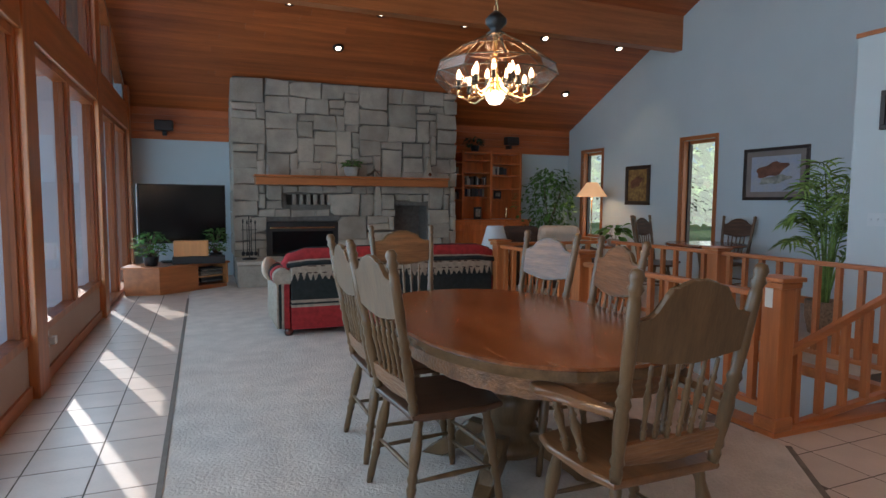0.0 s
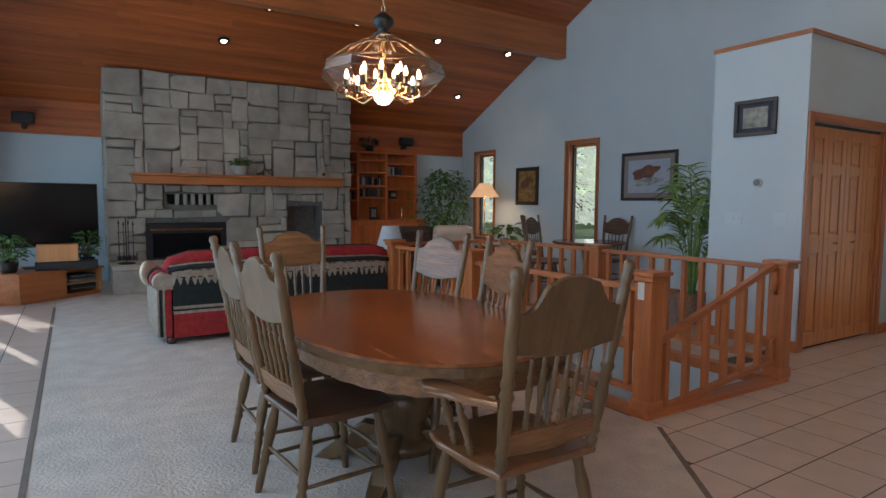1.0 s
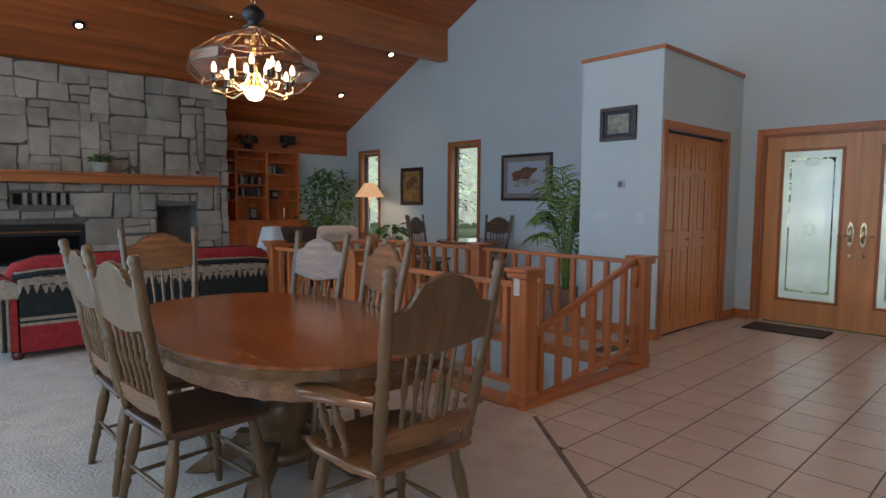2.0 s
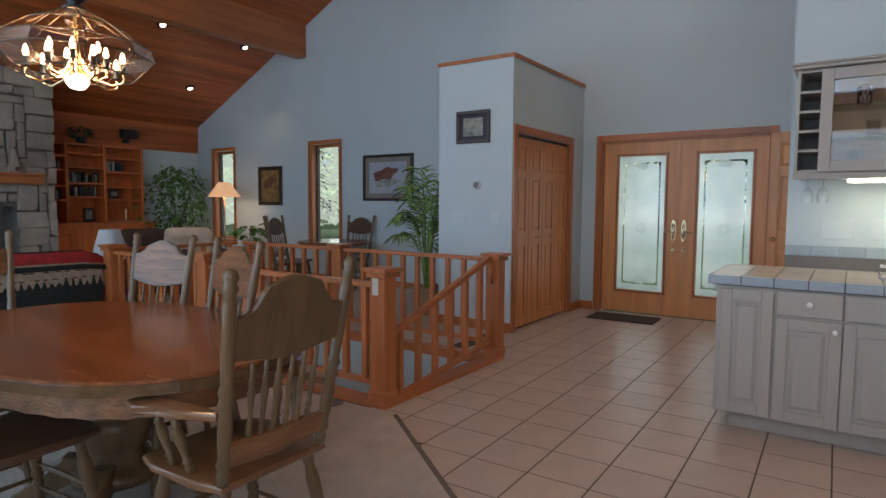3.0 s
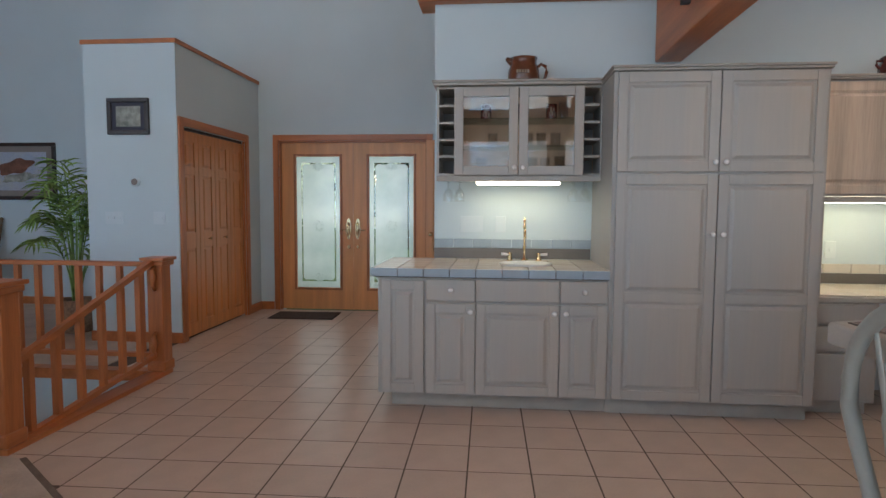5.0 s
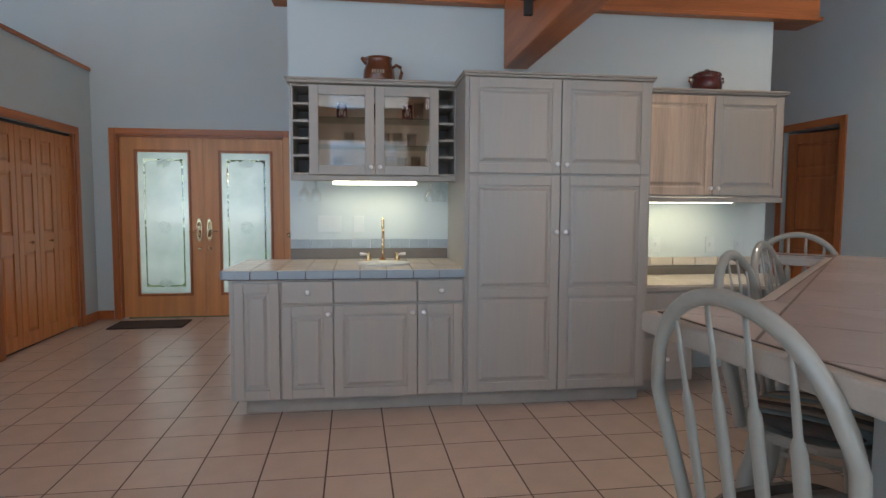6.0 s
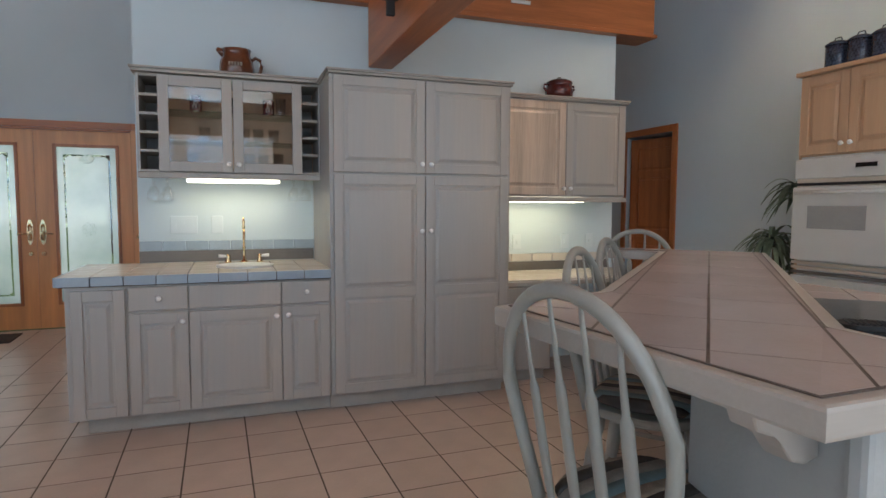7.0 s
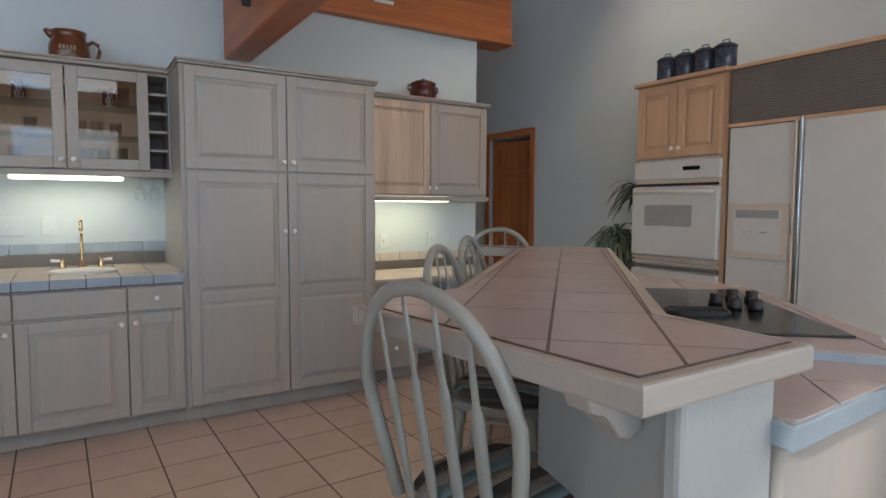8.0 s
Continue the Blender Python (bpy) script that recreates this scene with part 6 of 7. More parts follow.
top = thing("tiled_countertop", "cream tiled countertop with a blue-grey tile edge", "countertop", K)
box("bed", -0.02, PANTRY0 - 0.004, -0.018, 0.745, 0.847, 0.893, M_GROUT, top)
tw = (PANTRY0 + 0.03) / 9
for i in range(9):
    for j in range(5):
        box("tile", -0.03 + i * tw + 0.002, -0.03 + (i + 1) * tw - 0.002, -0.022 + j * 0.153, -0.022 + (j + 1) * 0.153 - 0.003, 0.894, 0.905, M_CTRTILE, top, 0.002)
for i in range(9):
    box("edge_tile", -0.03 + i * tw + 0.002, -0.03 + (i + 1) * tw - 0.002, -0.032, -0.0225, 0.852, 0.904, M_EDGETILE, top, 0.003)
for j in range(5):
    box("edge_tile", -0.042, -0.0305, -0.02 + j * 0.153, -0.02 + (j + 1) * 0.153 - 0.003, 0.852, 0.904, M_EDGETILE, top, 0.003)
KB = pose(KX, 0.255, 0, 0, 0, -90)
bs = thing("tile_backsplash", "low backsplash of blue-grey and cream tiles", "backsplash", KB)
for i in range(8):
    w = (PANTRY0 - 0.28) / 8
    box("tile", i * w + 0.002, (i + 1) * w - 0.002, -0.012, -0.001, 0.985, 1.05, M_EDGETILE, bs, 0.003)
box("base_strip", 0.0, PANTRY0 - 0.285, -0.009, -0.001, 0.906, 0.983, M_GRILLE, bs)
sink = thing("bar_sink", "white oval bar sink set in the tiles", "sink", K @ pose(0.94, 0.30, 0.9055))
part("rim", lathe(bmesh.new(), [(0.17, 0.0), (0.175, 0.012), (0.15, 0.016), (0.135, 0.006), (0.10, 0.002), (0.01, 0.001)], m=Matrix.Diagonal((1, 0.85, 1, 1)), seg=32, cap=False), M_WHITE, sink)
fc = thing("faucet", "polished brass faucet with white lever handles", "faucet", K @ pose(0.94, 0.50, 0.905))
bm = lathe(bmesh.new(), [(0.026, 0), (0.024, 0.02), (0.010, 0.03), (0.008, 0.10), (0.012, 0.11), (0.008, 0.12), (0.0075, 0.23), (0.013, 0.245), (0.008, 0.26), (0.011, 0.28), (0.003, 0.31)], seg=14)
part("column", bm, M_BRASS, fc)
part("spout", tube(bmesh.new(), [(0, 0, 0.20), (0, -0.06, 0.235), (0, -0.11, 0.22), (0, -0.13, 0.17)], 0.0065, 8), M_BRASS, fc)
for sx in (-1, 1):
    v = part("valve", lathe(bmesh.new(), [(0.022, 0), (0.018, 0.02), (0.012, 0.05), (0.015, 0.06), (0.004, 0.065)], centre=(sx * 0.10, 0, 0), seg=12), M_BRASS, fc)
    part("lever", tube(bmesh.new(), [(sx * 0.10, 0, 0.052), (sx * 0.16, -0.01, 0.056)], [0.008, 0.011], 8), M_KNOB, v, "white porcelain lever")

pan = thing("pantry_cabinet", "tall pickled maple pantry with raised panel doors", "pantry cabinet", K)
box("toe_kick", PANTRY0, PANTRY1 - 0.02, 0.06, 0.72, 0.003, 0.10, M_PICKLED_X, pan)
box("carcass", PANTRY0, PANTRY1, 0.001, 0.745, 0.102, 2.095, M_PICKLED, pan)
bm = bx(bmesh.new(), PANTRY0 - 0.010, PANTRY1 + 0.008, -0.025, 0.745, 2.096, 2.110, 0.004)
bx(bm, PANTRY0 - 0.020, PANTRY1 + 0.014, -0.036, 0.745, 2.111, 2.126, 0.005)
part("crown_moulding", bm, M_PICKLED_X, pan)
mid = (PANTRY0 + PANTRY1) / 2
cabinet_door(pan, PANTRY0 + 0.02, mid, 0.11, 1.49, (mid - 0.03, 1.13), rows=2)
cabinet_door(pan, mid, PANTRY1 - 0.02, 0.11, 1.49, (mid + 0.03, 1.13), rows=2)
cabinet_door(pan, PANTRY0 + 0.02, mid, 1.50, 2.09, (mid - 0.03, 1.555))
cabinet_door(pan, mid, PANTRY1 - 0.02, 1.50, 2.09, (mid + 0.03, 1.555))

# glass cabinet with bottle racks
G = pose(4.24, 0.205, 0, 0, 0, -90)
gc = thing("glass_wall_cabinet", "pickled maple wall cabinet with glass doors and side racks", "wall cabinet", G)
GW, GZ0, GZ1 = 1.115, 1.50, 2.10
# shade inside the side racks, put into a darker grey for their backs
M_RACKIN = material("shade_grey_cabinet_inside", (0.33, 0.34, 0.35), 0.7, var=0.05)
for x in (0.0, 0.125, GW - 0.145, GW - 0.015):
    box("side", x, x + 0.016, 0.0, 0.335, GZ0, GZ1, M_PICKLED, gc)
box("back", 0.0, GW, 0.324, 0.336, GZ0, GZ1, M_MAPLE, gc)
box("bottom", 0.017, GW - 0.016, 0.005, 0.323, GZ0, GZ0 + 0.016, M_PICKLED_X, gc)
box("top", 0.017, GW - 0.016, 0.005, 0.323, GZ1 - 0.016, GZ1, M_PICKLED_X, gc)
bm = bx(bmesh.new(), -0.02, GW - 0.002, -0.045, 0.336, GZ1 + 0.001, GZ1 + 0.02, 0.004)
bx(bm, -0.03, GW - 0.001, -0.055, 0.336, GZ1 + 0.021, GZ1 + 0.035, 0.004)
part("crown_moulding", bm, M_PICKLED_X, gc)
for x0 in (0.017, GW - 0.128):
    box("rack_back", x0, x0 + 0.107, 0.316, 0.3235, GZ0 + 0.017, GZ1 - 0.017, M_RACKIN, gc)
    for k in range(1, 5):
        z = GZ0 + 0.016 + k * (GZ1 - GZ0 - 0.03) / 5
        box("rack_shelf", x0, x0 + 0.107, 0.004, 0.323, z - 0.008, z + 0.008, M_PICKLED_X, gc)
for z in (1.70, 1.885):
    box("glass_shelf", 0.142, GW - 0.146, 0.03, 0.32, z, z + 0.007, M_SHELFGLASS, gc)
dm = (0.125 + GW - 0.13) / 2
for x0, x1, kx in ((0.118, dm, dm - 0.03), (dm, GW - 0.124, dm + 0.03)):
    d = part("door", bmesh.new(), M_PICKLED, gc, m=pose(x0 + 0.003, 0, GZ0 + 0.004))
    w, h = x1 - x0 - 0.006, GZ1 - GZ0 - 0.012
    for a in ((0, 0.062, 0, h), (w - 0.062, w, 0, h), (0.062, w - 0.062, 0, 0.062), (0.062, w - 0.062, h - 0.062, h)):
        box("frame_bar", a[0], a[1], -0.022, -0.001, a[2], a[3], M_PICKLED, d, 0.004)
    box("pane", 0.062, w - 0.062, -0.012, -0.008, 0.062, h - 0.062, M_PANE, d).visible_shadow = False
    knob(d, kx - x0, 0.05)
vl = thing("under_cabinet_light", "lit fluorescent strip under the glass cabinet", "light strip", G)
box("valance", 0.0, GW - 0.002, -0.01, 0.05, 1.463, 1.498, M_PICKLED_X, vl, 0.004)
box("tube", 0.27, GW - 0.27, 0.03, 0.11, 1.440, 1.462, M_TUBE, vl, 0.01, "glowing diffuser")
lamp("cabinet_light_a", "AREA", look((4.36, -0.35, 1.41), (4.40, -0.35, 0)), 1.2, (1.0, 0.84, 0.52), size=0.55, size_y=0.06)
rk = thing("stemware_rack", "wooden stemware rack with hanging wine glasses", "stemware rack", G)
for x in (0.03, 0.11, 0.19, GW - 0.21, GW - 0.13, GW - 0.05):
    box("rack_rail", x - 0.012, x + 0.012, 0.06, 0.30, 1.485, 1.499, M_MAPLE, rk)
for x in (0.07, 0.15, GW - 0.17, GW - 0.09):
    for y in (0.10, 0.20):
        g = thing("wine_glass", "clear wine glass hanging upside down", "wine glass", G @ pose(x, y, 0), group="hanging wine glasses")
        part("bowl", lathe(bmesh.new(), [(0.030, 1.483), (0.004, 1.478), (0.0035, 1.42), (0.02, 1.405), (0.034, 1.37), (0.030, 1.325)], seg=14, cap=False), M_CLEARGLASS, g)
for x, z, h, r, mt in ((0.33, 1.893, 0.115, 0.038, M_REDGLAZE), (0.585, 1.893, 0.115, 0.038, M_REDGLAZE), (0.79, 1.893, 0.115, 0.038, M_REDGLAZE)):
    g = thing("mug", "dark red glazed mug on the glass shelf", "mug", G @ pose(x, 0.2, z), group="mugs in the glass cabinet")
    part("body", lathe(bmesh.new(), [(r * 0.9, 0), (r, 0.01), (r, h), (r * 0.88, h), (r * 0.85, 0.012)], seg=16), mt, g)
    part("handle", tube(bmesh.new(), [(0, r, h * 0.8), (0, r + 0.025, h * 0.7), (0, r + 0.025, h * 0.35), (0, r, h * 0.2)], 0.005, 6), mt, g)
    bm = bmesh.new()
    for a, z0, z1 in ((-2.0, 0.25, 0.5), (-1.75, 0.45, 0.8), (-1.5, 0.3, 0.55), (-1.25, 0.55, 0.75), (-1.0, 0.2, 0.5)):
        m = pose(0, 0, 0, 0, 0, math.degrees(a) + 90)
        vs = [bm.verts.new(m @ Vector((u, -r - 0.001 + 0.4 * u * u / r, h * z))) for u, z in ((-0.006, z0), (0.006, z0), (0.006, z1), (-0.006, z1))]
        bm.faces.new(vs)
    part("painted_pattern", bm, M_TAN, g)
for x, z, h in ((0.66, 1.517, 0.12), (0.75, 1.517, 0.12), (0.85, 1.517, 0.13), (0.87, 1.893, 0.13), (0.63, 1.708, 0.10), (0.72, 1.708, 0.1), (0.82, 1.708, 0.1), (0.3, 1.517, 0.12), (0.38, 1.708, 0.1)):
    g = thing("drinking_glass", "clear drinking glass in the cabinet", "glass", G @ pose(x, 0.19, z), group="glasses in the glass cabinet")
    part("bowl", lathe(bmesh.new(), [(0.025, 0), (0.03, 0.01), (0.036, h), (0.033, h), (0.027, 0.014)], seg=14, cap=False), M_CLEARGLASS, g)

# jug and pot on top
jug = thing("stoneware_jug", "brown glazed stoneware jug on the cabinet", "jug", pose(4.40, -0.385, GZ1 + 0.036))
part("body", lathe(bmesh.new(), [(0.098, 0), (0.108, 0.015), (0.110, 0.05), (0.106, 0.10), (0.092, 0.135), (0.088, 0.16), (0.094, 0.182), (0.084, 0.182), (0.078, 0.16)], seg=28), M_BROWNGLAZE, jug)
part("handle", tube(bmesh.new(), [(0, -0.088, 0.115), (0, -0.12, 0.14), (0, -0.15, 0.125), (0, -0.158, 0.09), (0, -0.148, 0.05), (0, -0.13, 0.025), (0, -0.105, 0.03)], [0.010, 0.011, 0.012, 0.012, 0.011, 0.010, 0.009], 10), M_BROWNGLAZE, jug)
part("spout", tube(bmesh.new(), [(0, 0.065, 0.145), (0, 0.10, 0.168), (0, 0.122, 0.183)], [0.032, 0.022, 0.012], 10), M_BROWNGLAZE, jug)
bm = bmesh.new()
for k in range(5):
    bx(bm, -0.1125, -0.106, 0.040 - k * 0.018, 0.052 - k * 0.018, 0.062, 0.084)
part("lettering_bars", bm, M_TAN, jug)
pot = thing("bean_pot", "dark red glazed two-handled pot on the cabinet", "pot", pose(4.40, -2.83, 2.146))
part("body", lathe(bmesh.new(), [(0.085, 0), (0.108, 0.025), (0.114, 0.065), (0.104, 0.105), (0.100, 0.118), (0.108, 0.128)], seg=28), M_REDGLAZE, pot)
lid = part("lid", lathe(bmesh.new(), [(0.106, 0.1285), (0.104, 0.14), (0.07, 0.158), (0.02, 0.165), (0.018, 0.176), (0.006, 0.18)], seg=28), M_REDGLAZE, pot, "low domed lid")
for s in (-1, 1):
    part("handle", tube(bmesh.new(), [(0, s * 0.098, 0.118), (0, s * 0.135, 0.115), (0, s * 0.138, 0.092), (0, s * 0.118, 0.068), (0, s * 0.106, 0.066)], 0.009, 8), M_REDGLAZE, pot)

# desk side: wall cabinet, light, counter
U = pose(4.24, -2.125, 0, 0, 0, -90)
uc = thing("wall_cabinet", "pickled maple wall cabinet with warm streaked grain", "wall cabinet", U)
UW = 1.235
box("carcass", 0.0, UW, 0.001, 0.335, 1.37, 2.11, M_PICKLED, uc)
bm = bx(bmesh.new(), 0.0, UW + 0.006, -0.03, 0.335, 2.111, 2.125, 0.004)
bx(bm, 0.0, UW + 0.012, -0.04, 0.335, 2.126, 2.142, 0.004)
part("crown_moulding", bm, M_PICKLED_X, uc)
um = 0.67
cabinet_door(uc, 0.03, um, 1.38, 2.10, (um - 0.03, 1.43), material("streaked_maple", (0.56, 0.44, 0.34), 0.42, var=0.22, scale=5, bump=0.05, fine=60, stretch=ALONG_Z))
cabinet_door(uc, um, UW - 0.02, 1.38, 2.10, (um + 0.03, 1.43))
vl = thing("under_cabinet_light", "lit fluorescent strip under the wall cabinet", "light strip", U)
box("valance", 0.0, UW + 0.01, -0.02, 0.03, 1.33, 1.368, M_PICKLED_X, vl, 0.004)
box("tube", 0.05, UW - 0.35, 0.035, 0.11, 1.325, 1.36, M_TUBE, vl, 0.01, "glowing diffuser")
lamp("cabinet_light_b", "AREA", look((4.36, -2.6, 1.315), (4.40, -2.6, 0)), 1.8, (1.0, 0.83, 0.48), size=0.7, size_y=0.06)
DK = pose(3.98, -2.125, 0, 0, 0, -90)
dk = thing("desk_cabinet", "pickled maple desk drawers beside the pantry", "desk cabinet", DK)
box("carcass", 0.0, 0.42, 0.001, 0.59, 0.09, 0.715, M_PICKLED, dk)
box("toe_kick", 0.0, 0.40, 0.06, 0.59, 0.003, 0.089, M_PICKLED_X, dk)
for z0, z1 in ((0.10, 0.40), (0.41, 0.57), (0.58, 0.71)):
    drawer(dk, 0.01, 0.41, z0, z1, z0 < 0.5)
box("end_panel", 1.32, 1.36, 0.0, 0.59, 0.003, 0.715, M_PICKLED, dk)
dt = thing("desk_counter", "tiled writing counter below the wall cabinet", "counter", DK)
box("bed", -0.0, 1.37, -0.02, 0.595, 0.717, 0.748, M_PICKLED_X, dt, 0.004)
for i in range(4):
    for j in range(2):
        box("tile", 0.005 + i * 0.34, 0.34 + i * 0.34, 0.0 + j * 0.297, 0.294 + j * 0.297, 0.749, 0.760, M_CTRTILE, dt, 0.002)
ds = thing("tile_backsplash", "low tile backsplash above the desk", "backsplash", pose(KX, -2.13, 0, 0, 0, -90))
for i in range(7):
    box("tile", i * 0.19 + 0.002, (i + 1) * 0.19 - 0.002, -0.012, -0.001, 0.835, 0.90, M_CTRTILE, ds, 0.003)
box("base_strip", 0, 1.33, -0.009, -0.001, 0.761, 0.833, M_GRILLE, ds)
KW = lambda y, z: pose(KX, y, z, 0, 0, -90)
wall_plate("switch_plate", "white triple switch plate above the bar sink", KW(0.06, 1.10), 0.17, 0.12, 3)
wall_plate("outlet", "white wall outlet above the bar sink", KW(-0.20, 1.10), 0.075, 0.12, 1)
wall_plate("outlet", "white wall outlet above the desk", KW(-2.52, 0.94), 0.075, 0.12, 1)
wall_plate("outlet", "white wall outlet above the desk", KW(-2.98, 0.94), 0.075, 0.12, 1)
wall_plate("outlet", "white wall outlet above the desk", KW(-3.22, 0.94), 0.075, 0.12, 1)

# spotlight on the cross beam
sp = thing("beam_spotlight", "black spotlight clamped to the cross beam", "spotlight", pose(3.60, -1.25, 2.50))
box("clamp", -0.015, 0.015, 0.0, 0.05, -0.10, 0.06, M_BLACK, sp, 0.004)
part("head", lathe(bmesh.new(), [(0.04, 0), (0.055, 0.05), (0.055, 0.16), (0.05, 0.17)], m=pose(0.02, 0.09, 0.05, 80, 0, 40), seg=16), M_BLACK, sp)
tagged(box("emergency_plate", KX - 0.075, KX - 0.062, -2.62, -2.45, 2.90, 2.93, M_WHITE, bevel=0.003), "small white plate on the header beam", "plate")

# ---- wall ovens and refrigerator ----
OY = -4.0
OX0, OX1 = 3.19, 2.49
O = pose(OX0, OY, 0, 0, 0, 180)
OWD = OX0 - OX1
oc = thing("oven_cabinet", "warm maple tall cabinet round the wall oven", "tall cabinet", O)
box("side", 0.0, 0.02, 0.0, 0.59, 0.1, 2.17, M_MAPLE, oc)
box("side", OWD - 0.02, OWD + 0.03, -0.002, 0.59, 0.1, 2.17, M_MAPLE, oc)
box("upper_box", 0.021, OWD - 0.021, 0.0, 0.59, 1.635, 2.17, M_MAPLE, oc)
box("lower_box", 0.021, OWD - 0.021, 0.0, 0.59, 0.1, 0.50, M_MAPLE, oc)
box("plinth", 0.0, OWD, 0.06, 0.59, 0.003, 0.099, M_MAPLE, oc)
bm = bx(bmesh.new(), -0.02, OWD + 0.03, -0.04, 0.59, 2.171, 2.20, 0.006)
part("crown_moulding", bm, M_MAPLE, oc)
cabinet_door(oc, 0.01, OWD / 2, 1.64, 2.16, (OWD / 2 - 0.03, 1.70), M_MAPLE)
cabinet_door(oc, OWD / 2, OWD - 0.01, 1.64, 2.16, (OWD / 2 + 0.03, 1.70), M_MAPLE)
cabinet_door(oc, 0.01, OWD - 0.01, 0.12, 0.50, None, M_MAPLE)
ov = thing("wall_oven", "white built-in double wall oven", "oven", O)
box("body", 0.022, OWD - 0.022, 0.0, 0.5, 0.502, 1.633, M_WHITE, ov)
box("control_panel", 0.0, OWD, -0.03, -0.001, 1.487, 1.616, M_WHITE, ov, 0.006)
box("display", 0.42, 0.55, -0.034, -0.0305, 1.545, 1.572, M_SCREEN, ov)
box("vent_slot", 0.01, OWD - 0.01, -0.018, -0.001, 1.435, 1.485, M_BEIGE, ov)
box("vent_gap", 0.01, OWD - 0.01, -0.022, -0.0185, 1.440, 1.458, M_BLACK, ov)
d = box("oven_door", 0.0, OWD, -0.045, -0.001, 0.94, 1.43, M_WHITE, ov, 0.008)
box("window", 0.12, OWD - 0.19, -0.048, -0.0455, 1.155, 1.305, M_GREYGLASS, d)
part("handle", tube(bmesh.new(), [(0.03, -0.05, 1.392), (0.05, -0.085, 1.395), (OWD - 0.05, -0.085, 1.395), (OWD - 0.03, -0.05, 1.392)], 0.013, 8), M_WHITE, d)
for z in (0.848, 0.880, 0.912):
    box("trim_bar", 0.0, OWD, -0.03, -0.001, z, z + 0.018, M_BEIGE if z > 0.85 else M_GRILLE, ov)
d = box("lower_door", 0.0, OWD, -0.04, -0.001, 0.51, 0.835, M_WHITE, ov, 0.008)

F = pose(OX1 - 0.045, OY, 0, 0, 0, 180)
fr = thing("refrigerator", "white built-in refrigerator with a brown top grille", "refrigerator", F)
FW = 1.22
box("body", 0.0, FW, 0.0, 0.6, 0.1, 1.80, M_WHITE, fr)
box("left_door", 0.015, 0.425, -0.03, -0.001, 0.12, 1.795, M_WHITE, fr, 0.006)
box("right_door", 0.475, FW - 0.015, -0.03, -0.001, 0.12, 1.82, M_WHITE, fr, 0.006)
box("door_trim", 0.427, 0.443, -0.05, -0.001, 0.12, 1.80, M_BEIGE, fr, 0.003)
box("door_trim", 0.457, 0.473, -0.05, -0.001, 0.12, 1.82, M_CHROME, fr, 0.003)
box("gap", 0.444, 0.456, -0.02, -0.001, 0.12, 1.82, M_BLACK, fr)
dsp = box("ice_dispenser", 0.03, 0.41, -0.044, -0.031, 0.97, 1.32, M_BEIGE, fr, 0.004)
box("recess", 0.07, 0.37, -0.046, -0.0445, 1.01, 1.28, M_WHITE, dsp)
box("control_strip", 0.085, 0.355, -0.049, -0.0465, 1.225, 1.275, M_GREYGLASS, dsp)
for x in (0.16, 0.27):
    part("paddle", tube(bmesh.new(), [(x - 0.03, -0.05, 1.14), (x, -0.07, 1.135), (x + 0.03, -0.05, 1.14)], 0.004, 6), M_CHROME, dsp)
gr = box("grille_panel", 0.0, FW, -0.02, 0.6, 1.825, 2.165, M_GRILLE, fr)
for k in range(22):
    z = 1.835 + k * 0.0148
    box("slat", 0.02, FW - 0.02, -0.028, -0.0205, z, z + 0.008, M_SLAT, gr)
for a in ((0.0, FW, 1.80, 1.824), (0.0, FW, 2.166, 2.19)):
    box("trim_bar", a[0], a[1], -0.035, 0.6, a[2], a[3], M_MAPLE, fr, 0.003)
for k in range(4):
    x = OX0 - 0.12 - 0.155 * k
    c = thing("canister", "speckled dark blue enamel canister with a lid", "canister", pose(x, OY - 0.16, 2.201), group="canisters on the oven cabinet")
    part("body", lathe(bmesh.new(), [(0.07, 0), (0.074, 0.01), (0.073, 0.16), (0.07, 0.165)], seg=22), M_BLUEENAMEL, c)
    ld = part("lid", lathe(bmesh.new(), [(0.076, 0.166), (0.076, 0.178), (0.05, 0.195), (0.01, 0.20)], seg=22), M_BLUEENAMEL, c)
    part("loop_handle", tube(bmesh.new(), [(-0.03, 0, 0.195), (-0.02, 0, 0.222), (0.02, 0, 0.222), (0.03, 0, 0.195)], 0.004, 6), M_BLUEENAMEL, ld)


